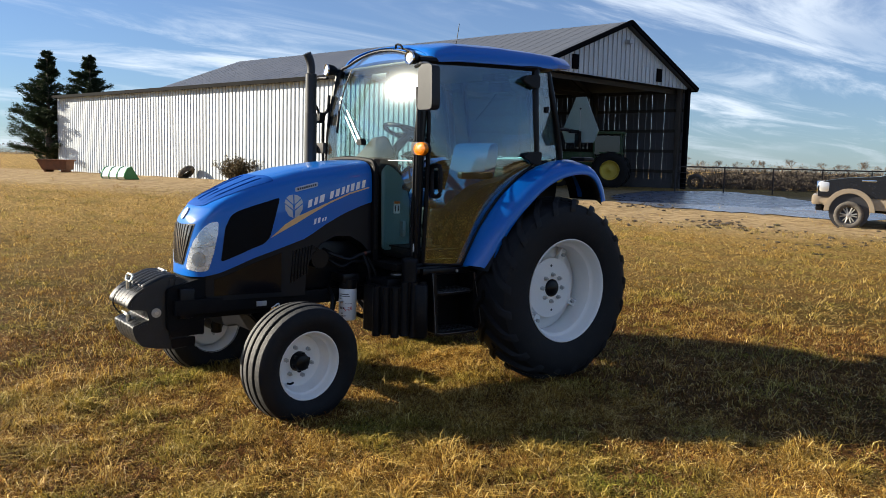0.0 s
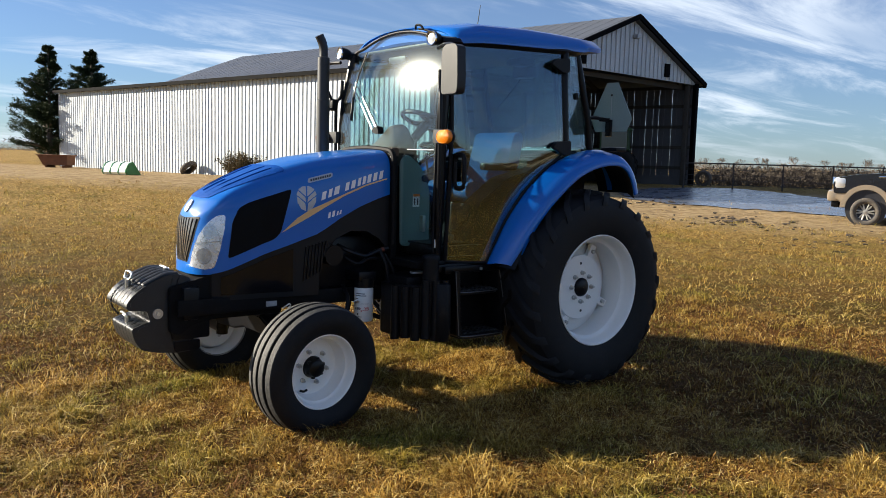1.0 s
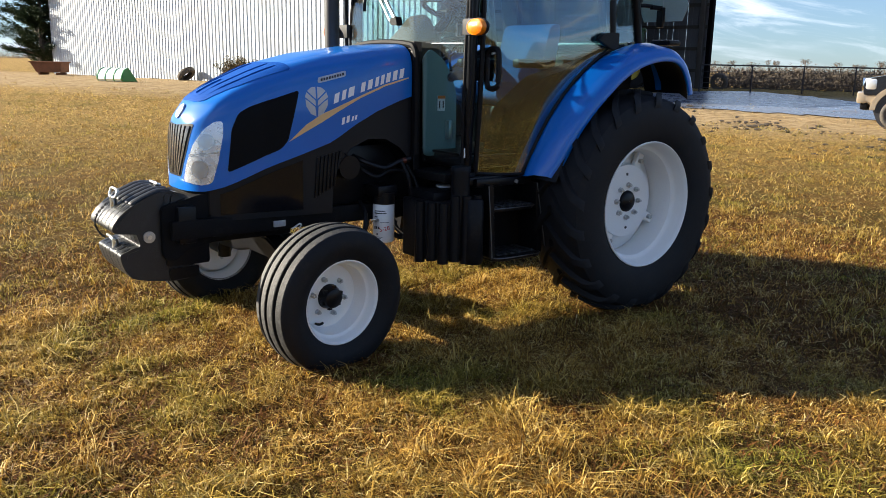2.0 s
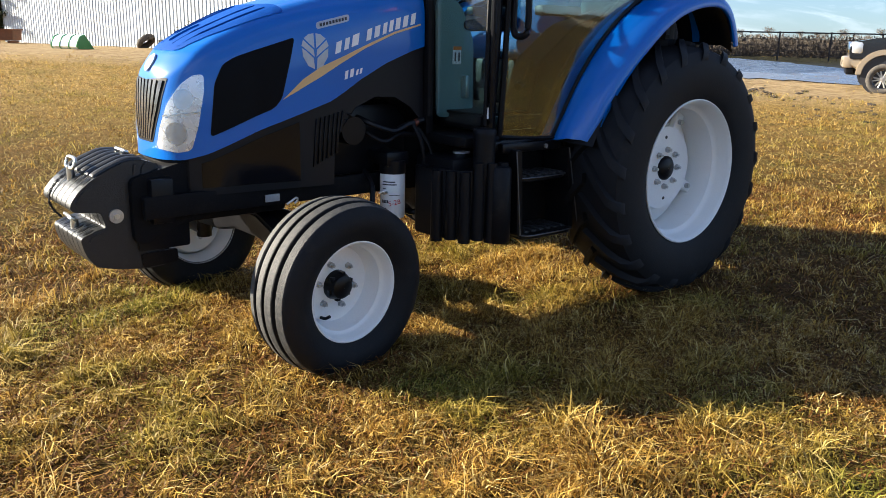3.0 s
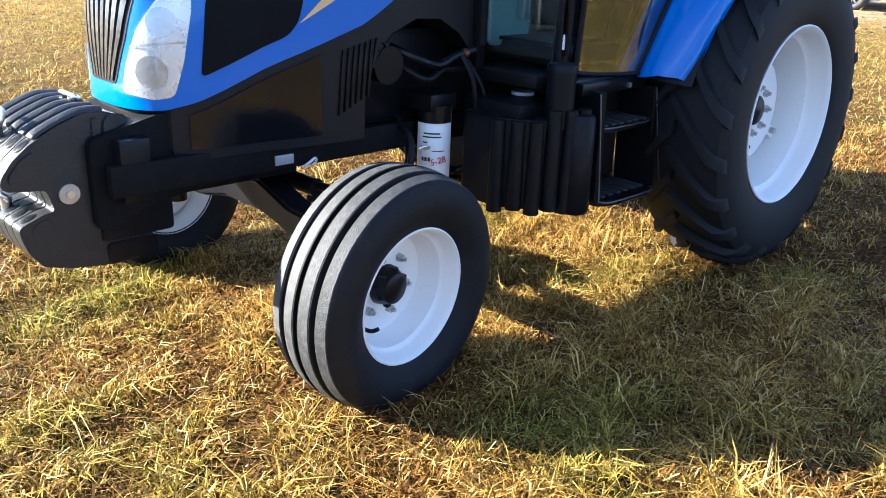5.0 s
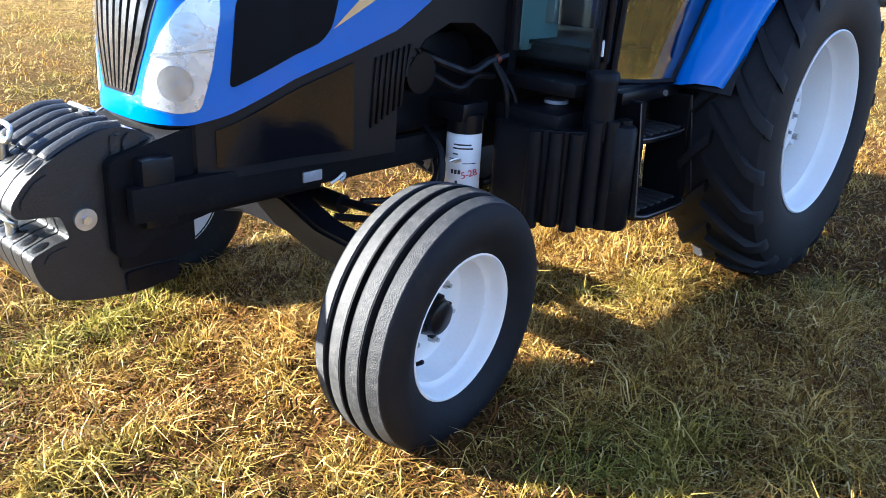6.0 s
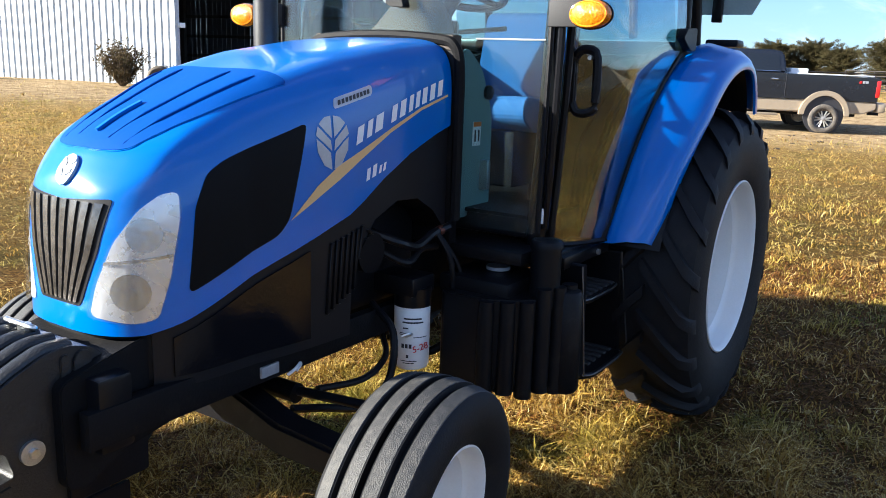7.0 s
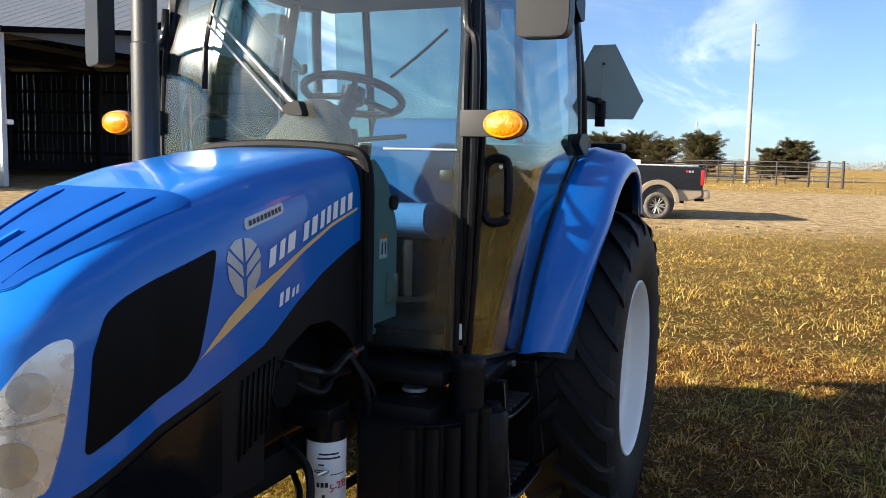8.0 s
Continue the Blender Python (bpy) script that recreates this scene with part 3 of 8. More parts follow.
    # black rubber seal behind the hood
    seal = [Vector((1.345, 0.362, 1.02)), Vector((1.345, 0.362, 1.40)), Vector((1.345, 0.36, 1.58)), Vector((1.345, 0.335, 1.655)), Vector((1.345, 0.26, 1.678)), Vector((1.345, 0, 1.690)),
            Vector((1.345, -0.26, 1.678)), Vector((1.345, -0.335, 1.655)), Vector((1.345, -0.36, 1.58)), Vector((1.345, -0.362, 1.40)), Vector((1.345, -0.362, 1.02))]
    part("hood_seal", tube(B(), seal, 0.020, 8, 4), "frame_black", tractor, "black rubber seal round the rear of the hood")
    # oil filter on the left of the engine
    FX, FY, FR = 1.553, 0.325, 0.0672
    f = part("filter_can", lathe(B(), [(0, 0.001), (0.002, 0.050), (0.006, 0.060), (0.018, 0.066), (0.232, 0.066), (0.240, 0.062), (0.240, 0.001)], 32, Matrix.Translation((FX, FY, 0.492)) @ Matrix.Rotation(radians(90), 4, "X")), "filter_white", tractor, "white spin-on filter with printed label")
    part("filter_head", cyl(B(), (FX, FY, 0.733), (FX, FY, 0.80), 0.068, seg=24), "black", tractor)
    part("filter_bracket", box(B(), (FX, FY - 0.05, 0.81), (0.14, 0.20, 0.07), 0.012), "black", tractor)

    def on_can(a0, a1, z0, z1, mat, name="label_bar"):
        rows = []
        for z in (z0, z1):
            rows.append([Vector((FX + FR * math.cos(radians(a0 + (a1 - a0) * k / 6)), FY + FR * math.sin(radians(a0 + (a1 - a0) * k / 6)), z)) for k in range(7)])
        part(name, skin(B(), rows, loop=False), mat, f)
    for z, a0, a1, h in ((0.690, 8, 66, 0.006), (0.676, 4, 72, 0.006), (0.655, 6, 24, 0.005), (0.637, -6, 34, 0.003), (0.631, -6, 30, 0.003), (0.622, 40, 88, 0.003), (0.532, 0, 52, 0.003), (0.524, 8, 44, 0.003), (0.545, 18, 26, 0.012)):
        on_can(a0, a1, z, z + h, "dark_decal")
    for k in range(3):
        on_can(2 + k * 12, 11 + k * 12, 0.582, 0.598, "dark_decal", "maker_mark")
    # the handwritten red date
    cu = bpy.data.curves.new("date_text", "FONT")
    cu.body, cu.size, cu.align_x, cu.extrude = "5-28", 0.036, "CENTER", 0.0006
    tob = new("handwritten_date", cu)
    tob.matrix_world = Matrix.Translation((FX + (FR + 0.002) * math.cos(radians(64)), FY + (FR + 0.002) * math.sin(radians(64)), 0.574)) @ Matrix.Rotation(radians(64 + 90), 4, "Z") @ Matrix.Rotation(radians(90), 4, "X") @ Matrix.Rotation(radians(12), 4, "Z")
    me = bpy.data.meshes.new_from_object(tob.evaluated_get(bpy.context.evaluated_depsgraph_get()))
    mw = tob.matrix_world.copy()
    bpy.data.objects.remove(tob)
    me.transform(mw)
    me.materials.append(M["red_ink"])
    to = new("handwritten_date", me)
    to.parent = f
    # hoses and pipes in the wheel arch
    for pts, r, mt in (([(1.72, 0.24, 1.02), (1.66, 0.33, 0.98), (1.56, 0.34, 0.95), (1.46, 0.34, 0.98), (1.38, 0.36, 1.0)], 0.016, "black"),
                       ([(1.70, 0.25, 0.96), (1.62, 0.34, 0.90), (1.52, 0.33, 0.93), (1.40, 0.32, 0.92)], 0.013, "plastic"),
                       ([(1.66, 0.22, 0.74), (1.69, 0.34, 0.66), (1.74, 0.36, 0.50), (1.86, 0.34, 0.44), (2.02, 0.30, 0.48), (2.12, 0.26, 0.50)], 0.014, "plastic"),
                       ([(1.60, 0.22, 0.62), (1.68, 0.30, 0.56), (1.82, 0.31, 0.52), (2.02, 0.28, 0.54)], 0.012, "plastic"),
                       ([(1.44, 0.35, 0.98), (1.42, 0.40, 0.88), (1.40, 0.40, 0.72), (1.38, 0.36, 0.60)], 0.011, "plastic"),
                       ([(1.40, 0.34, 0.96), (1.36, 0.40, 0.84), (1.35, 0.40, 0.70)], 0.010, "plastic"),
                       ([(1.50, 0.26, 0.55), (1.40, 0.30, 0.50), (1.34, 0.36, 0.54), (1.24, 0.36, 0.50), (1.12, 0.30, 0.52)], 0.017, "black")):
        part("hose", tube(B(), pts, r, 8, 6), mt, tractor)
    part("hose_joint", cyl(B(), (1.43, 0.345, 0.985), (1.41, 0.348, 0.99), 0.019, seg=14), surface_copper, tractor, "copper-coloured hose coupling")
    part("alternator", cyl(B(), (1.78, 0.22, 0.96), (1.78, 0.31, 0.96), 0.07, seg=20), "black", tractor)
    part("bracket_plate", box(B(), (2.215, 0.259, 0.66), (0.075, 0.010, 0.035), 0.003), "silver_decal", tractor, "small grey data plate on the frame")
    part("hose_clip", tube(B(), [(1.66, 0.355, 0.64), (1.64, 0.375, 0.65), (1.62, 0.37, 0.64), (1.63, 0.35, 0.63)], 0.005, 6, 4), "steel", tractor)
    tie = part("loose_tie", tube(B(), [(2.14, 0.262, 0.622), (2.12, 0.275, 0.638), (2.095, 0.272, 0.650), (2.08, 0.262, 0.638), (2.095, 0.258, 0.620)], 0.005, 6, 5), "white_decal", tractor, "white plastic tie on the hose")


surface_copper = surface("copper_joint", (0.16, 0.05, 0.03), 0.45, 0.6, 0.2, 20, 200, 0.1)
engine_bay()


def front_axle():
    part("axle_beam", prism(B(), [(-0.62, 0.475), (-0.30, 0.50), (-0.12, 0.56), (0.12, 0.56), (0.30, 0.50), (0.62, 0.475), (0.62, 0.385), (0.30, 0.40), (0.12, 0.44), (-0.12, 0.44), (-0.30, 0.40), (-0.62, 0.385)],
                            YZ, 2.13, 2.24, 0.012), "black", tractor, "black front axle beam")
    part("axle_cradle", box(B(), (2.40, 0, 0.67), (0.62, 0.34, 0.20), 0.03), "frame_black", tractor)
    for s in (1, -1):
        part("king_pin", cyl(B(), (2.19, s * 0.615, 0.30), (2.19, s * 0.60, 0.56), 0.042, seg=18), "black", tractor)
        part("stub_axle", cyl(B(), (2.19, s * 0.60, 0.355), (2.195, s * 0.79, 0.348), 0.05, 0.04, 18), "black", tractor)
        part("steering_arm", box(B(), (2.10, s * 0.60, 0.555), (0.20, 0.05, 0.03), 0.008), "black", tractor)
        part("tie_rod", cyl(B(), (2.02, s * 0.60, 0.545), (2.05, s * 0.10, 0.52), 0.016, seg=12), "steel" if s < 0 else "black", tractor)
    part("steering_cylinder", cyl(B(), (2.05, -0.22, 0.52), (2.05, 0.22, 0.52), 0.034, seg=18), "black", tractor)
    part("support_casting", prism(B(), rounded([(2.50, 0.60), (2.72, 0.56), (2.80, 0.50), (2.86, 0.52), (2.86, 0.80), (2.62, 0.86), (2.50, 0.86)], 0.03), XZ, -0.20, 0.20, 0.01), "frame_black", tractor, "black casting that carries the front weights")
    rows = []
    for x, y in [q for q in hood_outline() if q[0] > 2.2] + [(q[0], -q[1]) for q in hood_outline()[-2::-1] if q[0] > 2.2]:
        rows.append([Vector((2.25 + (x - 2.25) * 0.955, y * 0.95 - 0.013 * x, z)) for z in (0.735, 0.80, 0.885)])
    part("nose_skirt", skin(B(), rows, loop=False), "plastic", tractor)
    # bellows behind the weights
    part("cross_plate", box(B(), (2.74, 0, 0.70), (0.10, 0.50, 0.20), 0.012), "black", tractor)


front_axle()


def front_weights():
    """Six cast weights hung side by side on the nose."""
    prof = rounded([(2.745, 0.862), (2.80, 0.880), (2.86, 0.876), (2.94, 0.844), (3.018, 0.802), (3.068, 0.762), (3.102, 0.718), (3.108, 0.692), (3.092, 0.674), (2.985, 0.662),
                    (2.966, 0.594), (3.0, 0.590), (3.076, 0.560), (3.070, 0.520), (3.055, 0.475), (3.018, 0.426), (2.93, 0.402), (2.80, 0.385), (2.715, 0.39), (2.71, 0.83)], 0.014, 3)
    n, w, yc = 6, 0.068, -0.037
    first = rib = hole = low_hole = None
    for i in range(n):
        m = Matrix.Translation((0, yc - n * w / 2 + i * w, 0))
        if first is None:
            first = part("front_weight", prism(B(), prof, XZ, 0.0025, w - 0.0025, 0.010, 3), "weight", tractor, "black cast suitcase weight, ribbed and worn on its nose", m=m)
            # rounded ridge along the crown, and dark discs as finger holes in nose and foot
            bar = B()
            tube(bar, [(2.79, w / 2, 0.878), (2.86, w / 2, 0.878), (2.93, w / 2, 0.853), (2.985, w / 2, 0.826), (3.0, w / 2, 0.812)], [0.021] * 20 + [0.012], 10, 5, flat=0.62)
            rib = part("weight_rib", bar, "weight", tractor, m=m)
            # nothing is cut: the black discs stand in for the holes' shade
            q = Matrix.Translation((3.026, w / 2, 0.7975)) @ Matrix.Rotation(radians(31), 4, "Y") @ Matrix.Diagonal((1.35, 1.0, 1.0, 1))
            hole = part("grip_hole", lathe(B(), [(0.0008, 0.001), (0.0012, 0.019), (0.0, 0.0215)], 20, q @ Matrix.Rotation(radians(90), 4, "X")), "screen", tractor, m=m)
            q = Matrix.Translation((3.036, w / 2, 0.5765)) @ Matrix.Rotation(radians(21), 4, "Y") @ Matrix.Diagonal((1.3, 1.0, 1.0, 1))
            low_hole = part("grip_hole", lathe(B(), [(0.0008, 0.001), (0.0012, 0.018), (0.0, 0.0205)], 20, q @ Matrix.Rotation(radians(90), 4, "X")), "screen", tractor, m=m)
        else:
            for o in (first, rib, hole, low_hole):
                again(o, m)
    for s in (1, -1):
        y = yc + s * (n * w / 2 - 0.004)

        def plate(name, poly, out, mat="weight", lab=""):
            return part(name, prism(B(), rounded(poly, 0.012, 3), XZ, y, y + s * out, 0.003, 2), mat, tractor, lab)
        plate("weight_boss", [(2.748, 0.725), (2.752, 0.858), (2.782, 0.866), (2.80, 0.845), (2.80, 0.725)], 0.011)
        plate("weight_boss", [(2.806, 0.718), (2.806, 0.862), (2.835, 0.862), (2.835, 0.718)], 0.008)
        plate("weight_boss", [(3.012, 0.69), (3.006, 0.785), (3.045, 0.765), (3.082, 0.722), (3.084, 0.695)], 0.008)
        plate("weight_boss", [(2.972, 0.545), (2.975, 0.578), (3.03, 0.565), (3.045, 0.535), (3.02, 0.528)], 0.006)
        plate("weight_cheek", [(2.60, 0.47), (2.838, 0.47), (2.842, 0.706), (2.60, 0.712)], 0.016, "black")
        plate("weight_cheek", [(2.66, 0.40), (2.822, 0.392), (2.826, 0.458), (2.66, 0.462)], 0.012, "black")
        w2 = part("pin_washer", cyl(B(), (2.922, y, 0.642), (2.922, y + s * 0.012, 0.642), 0.031, seg=28), "bolt", tractor, "round zinc washer and bolt")
        part("pin_bolt", cyl(B(), (2.922, y + s * 0.011, 0.642), (2.922, y + s * 0.022, 0.642), 0.013, seg=6), "steel", w2)

    def grip(x, z, h, tip, mat="steel"):
        m = Matrix.Translation((x, yc, z)) @ Matrix.Rotation(radians(tip), 4, "Y")
        pts = [m @ Vector(p) for p in ((0, -0.012, 0), (0, -0.05, 0.004), (0, -0.058, h * 0.5), (0, -0.045, h), (0, 0.045, h), (0, 0.058, h * 0.5), (0, 0.05, 0.004), (0, 0.012, 0))]
        part("lifting_handle", tube(B(), pts, 0.0075, 8, 4), mat, tractor, "bent steel lifting handle")
    grip(3.04, 0.838, 0.045, -18)
    grip(3.045, 0.606, 0.030, 40)
    grip(2.80, 0.893, 0.020, 60)
    for x, z0, z1 in ((3.036, 0.785, 0.842), (3.040, 0.565, 0.608), (2.80, 0.875, 0.896)):
        part("locking_pin", cyl(B(), (x, yc, z0), (x, yc, z1), 0.017, seg=16), "steel", tractor, "steel pin through the weights")
    links = [(3.05, -0.09, 0.80), (3.075, -0.10, 0.775), (3.098, -0.11, 0.745), (3.114, -0.11, 0.712), (3.118, -0.10, 0.68), (3.105, -0.085, 0.645), (3.08, -0.06, 0.615)]
    line = smooth_line(links, 3)
    ch = part("retaining_chain", tube(B(), links, 0.0022, 6, 5), "black", tractor, "short dark retaining chain")
    for i in range(0, len(line) - 1):
        d = (line[i + 1] - line[i]).to_track_quat("X", "Z").to_matrix().to_4x4()
        ring = [Matrix.Translation(line[i]) @ d @ Matrix.Rotation(radians(90 * (i % 2)), 4, "X") @ Vector((0.0085 * math.cos(k * 0.785), 0.005 * math.sin(k * 0.785), 0)) for k in range(9)]
        part("chain_link", tube(B(), ring, 0.0022, 6, 1), "black", ch)


front_weights()


# ---- wheels ----
def front_wheel(m):
    w = holder("front_wheel", parent=tractor)
    w.matrix_basis = m
    half = [(0.098, 0.216), (0.112, 0.232), (0.130, 0.262), (0.1385, 0.292), (0.134, 0.322), (0.124, 0.343), (0.116, 0.352)]
    tread = [(0.108, 0.357), (0.076, 0.364), (0.070, 0.362), (0.066, 0.346), (0.056, 0.346), (0.052, 0.367), (0.030, 0.370), (0.009, 0.371), (0.005, 0.350), (-0.005, 0.350), (-0.009, 0.371)]
    def full(r):
        """The casing, a little fuller than its bead."""
        return 0.216 + (r - 0.216) * 1.085
    prof = half + tread + [(-a, r) for a, r in tread[-3::-1]] + [(-a, r) for a, r in half[::-1]]
    bm = lathe(B(), [(a, full(r)) for a, r in prof], 72)
    part("tyre", bm, "rubber", w, "ribbed black front tyre", angle=30)
    for a0, a1 in ((0.110, 0.073), (0.050, 0.011), (-0.011, -0.050), (-0.073, -0.110)):
        r = ramp([(0.011, 0.3716), (0.05, 0.3682), (0.073, 0.3645), (0.11, 0.3575)], abs(a0)), ramp([(0.011, 0.3716), (0.05, 0.3682), (0.073, 0.3645), (0.11, 0.3575)], abs(a1))
        part("tread_rib", lathe(B(), [(a, full(q)) for a, q in ((a0, r[0] - 0.002), (a0 - 0.002, r[0] + 0.0006), (a1 + 0.002, r[1] + 0.0006), (a1, r[1] - 0.002))], 72), "rubber_worn", w, "worn grey running rib")
    rim = [(0.092, 0.214), (0.099, 0.221), (0.104, 0.222), (0.106, 0.217), (0.101, 0.211), (0.088, 0.207), (0.060, 0.202), (0.052, 0.197), (0.046, 0.186), (0.020, 0.180), (-0.012, 0.176),
           (-0.030, 0.166), (-0.036, 0.14), (-0.030, 0.115), (-0.026, 0.055), (-0.026, 0.001)]
    part("rim", lathe(B(), rim, 56), "white", w, "white painted disc rim", angle=45)
    part("rim_back", lathe(B(), [(0.046, 0.190), (-0.02, 0.186), (-0.06, 0.200), (-0.095, 0.214), (-0.104, 0.223), (-0.100, 0.228)], 56), "white", w)
    hub = part("hub", lathe(B(), [(-0.024, 0.066), (0.0, 0.060), (0.012, 0.055), (0.026, 0.050), (0.032, 0.040), (0.034, 0.001)], 28), "black", w, "black hub with a bearing cap")
    for k in range(6):
        a = radians(60 * k + 12)
        c = Vector((0.098 * math.cos(a), 0, 0.098 * math.sin(a)))
        bm = B()
        cyl(bm, c + Vector((0, -0.03, 0)), c + Vector((0, -0.012, 0)), 0.0145, seg=6)
        cyl(bm, c + Vector((0, -0.014, 0)), c + Vector((0, 0.002, 0)), 0.007, seg=10)
        part("wheel_bolt", bm, "bolt", w)
        a += radians(30)
        part("hub_lug", box(B(), (0.055 * math.cos(a), 0.004, 0.055 * math.sin(a)), (0.02, 0.02, 0.02), 0.003), "black", hub)
    a = radians(-62)
    part("valve_stem", tube(B(), [(0.155 * math.cos(a), -0.03, 0.155 * math.sin(a)), (0.15 * math.cos(a), 0.0, 0.15 * math.sin(a)), (0.135 * math.cos(a), 0.02, 0.135 * math.sin(a))], 0.007, 8, 4), "plastic", w, "black rubber valve stem")
    return w


front_wheel(pose(2.19, 0.80, 0.35, -3.0, 0, 6.0) @ Matrix.Diagonal((1.035, 1.035, 1.035, 1)))
front_wheel(pose(2.19, -0.80, 0.345, -3.0, 20, 186.0) @ Matrix.Diagonal((1.035, 1.035, 1.035, 1)))


def rear_wheel(m):
    w = holder("rear_wheel", parent=tractor)
    w.matrix_basis = m
    half = [(0.182, 0.405), (0.194, 0.425), (0.206, 0.47), (0.215, 0.53), (0.216, 0.59), (0.208, 0.635), (0.192, 0.668), (0.15, 0.688), (0.08, 0.698)]
    prof = half + [(0.0, 0.701)] + [(-a, r) for a, r in half[::-1]]
    bm = lathe(B(), prof, 72)
    surf = [(0.0, 0.700), (0.08, 0.697), (0.15, 0.687), (0.192, 0.667), (0.209, 0.632), (0.217, 0.585)]
    casing = part("tyre", bm, "rubber", w, "large black lugged rear tyre", angle=30)
    n = 21
    for s in (1, -1):
        rings = []
        for a, r, h, wd in ((-0.012, 0.700, 0.034, 0.024), (0.05, 0.699, 0.036, 0.024), (0.11, 0.693, 0.036, 0.025), (0.165, 0.682, 0.033, 0.027), (0.200, 0.658, 0.024, 0.028), (0.212, 0.636, 0.004, 0.028)):
            f = -1.05 * max(0, a) / 0.72 * 1.25
            outw = 0.0 if a < 0.17 else (0.008 if a < 0.21 else 0.003)
            lo, hi = r - 0.014, r + (h if a < 0.2 else h * 0.55)
            rings.append([Vector((rr * math.cos(f + dw / 0.72), s * (a + oo), rr * math.sin(f + dw / 0.72))) for rr, dw, oo in ((lo, -wd * 1.3, 0), (hi, -wd, outw), (hi, wd, outw), (lo, wd * 1.3, 0))])
        first = None
        for k in range(n):
            m2 = Matrix.Rotation(2 * math.pi * (k + (0.5 if s < 0 else 0)) / n, 4, "Y")
            if first is None:
                first = part("tread_lug", skin(B(), rings), "rubber", w, m=m2)
            else:
                again(first, m2)
    rim = [(0.172, 0.398), (0.184, 0.409), (0.192, 0.411), (0.196, 0.405), (0.190, 0.396), (0.170, 0.388), (0.118, 0.380), (0.104, 0.372), (0.095, 0.352), (0.060, 0.344), (-0.03, 0.340), (-0.09, 0.352), (-0.11, 0.376), (-0.17, 0.388), (-0.19, 0.41), (-0.188, 0.414)]
    part("rim", lathe(B(), rim, 64), "white", w, "white painted steel rim", angle=45)
    disc = part("wheel_disc", lathe(B(), [(-0.088, 0.351), (-0.078, 0.31), (-0.060, 0.27), (-0.040, 0.248), (-0.008, 0.242), (0.002, 0.240), (0.006, 0.225), (0.012, 0.16), (0.012, 0.10), (0.012, 0.001)], 56), "white", w, "white pressed wheel disc")
    part("hub", lathe(B(), [(0.010, 0.072), (0.022, 0.070), (0.030, 0.062), (0.036, 0.050), (0.040, 0.001)], 28), "black", w, "black axle end")
    for k in range(8):
        a = radians(45 * k + 10)
        c = Vector((0.108 * math.cos(a), 0, 0.108 * math.sin(a)))
        bm = B()
        cyl(bm, c + Vector((0, 0.010, 0)), c + Vector((0, 0.028, 0)), 0.018, seg=6)
        cyl(bm, c + Vector((0, 0.024, 0)), c + Vector((0, 0.044, 0)), 0.009, seg=10)
        part("wheel_bolt", bm, "bolt", w)
    for k in range(4):
        a = radians(90 * k + 35)
        mm = Matrix.Rotation(-a, 4, "Y") @ Matrix.Translation((0.285, -0.03, 0))
        lug = part("rim_lug", box(B(), (0, 0, 0), (0.13, 0.04, 0.06), 0.012, mm), "white", w)
        c = Vector((0.29 * math.cos(a), 0, 0.29 * math.sin(a)))
        part("lug_bolt", cyl(B(), c + Vector((0, -0.012, 0)), c + Vector((0, 0.014, 0)), 0.016, seg=6), "bolt", w)
    for a in (radians(95), radians(275)):
        # dark spot on the whole disc, in place of a small shaded hole
        part("small_hole", cyl(B(), (0.18 * math.cos(a), 0.0095, 0.18 * math.sin(a)), (0.18 * math.cos(a), 0.0125, 0.18 * math.sin(a)), 0.010, seg=14), "dark_decal", disc)
    part("wheel_weight_rib", lathe(B(), [(0.118, 0.381), (0.124, 0.384), (0.130, 0.383)], 56), "white", w)
    return w


rear_wheel(pose(0, 0.89, 0.70, 0, 8, 0))
rear_wheel(pose(0, -0.89, 0.70, 0, 0, 180))


# ---- fenders ----
FEN = [(0.805, 0.900), (0.745, 1.03), (0.65, 1.205), (0.52, 1.375), (0.36, 1.525), (0.18, 1.636), (0.0, 1.698), (-0.18, 1.722), (-0.32, 1.705), (-0.43, 1.640), (-0.505, 1.535), (-0.545, 1.43)]


def cab_y(z, x=0.13):
    """Half width of the cab at a height; it narrows towards the front."""
    base = ramp([(0.90, 0.760), (1.40, 0.785), (1.80, 0.795), (2.10, 0.782), (2.45, 0.745)], z)
    low = ramp([(0.13, 0.0), (0.80, 0.012), (0.92, 0.045), (1.06, 0.120), (1.17, 0.145)], x)
    high = 0.125 * max(0.0, x - 0.13) / 1.04
    k = min(1.0, max(0.0, (z - 1.7) / 0.5))
    return base - low * (1 - k) - high * k


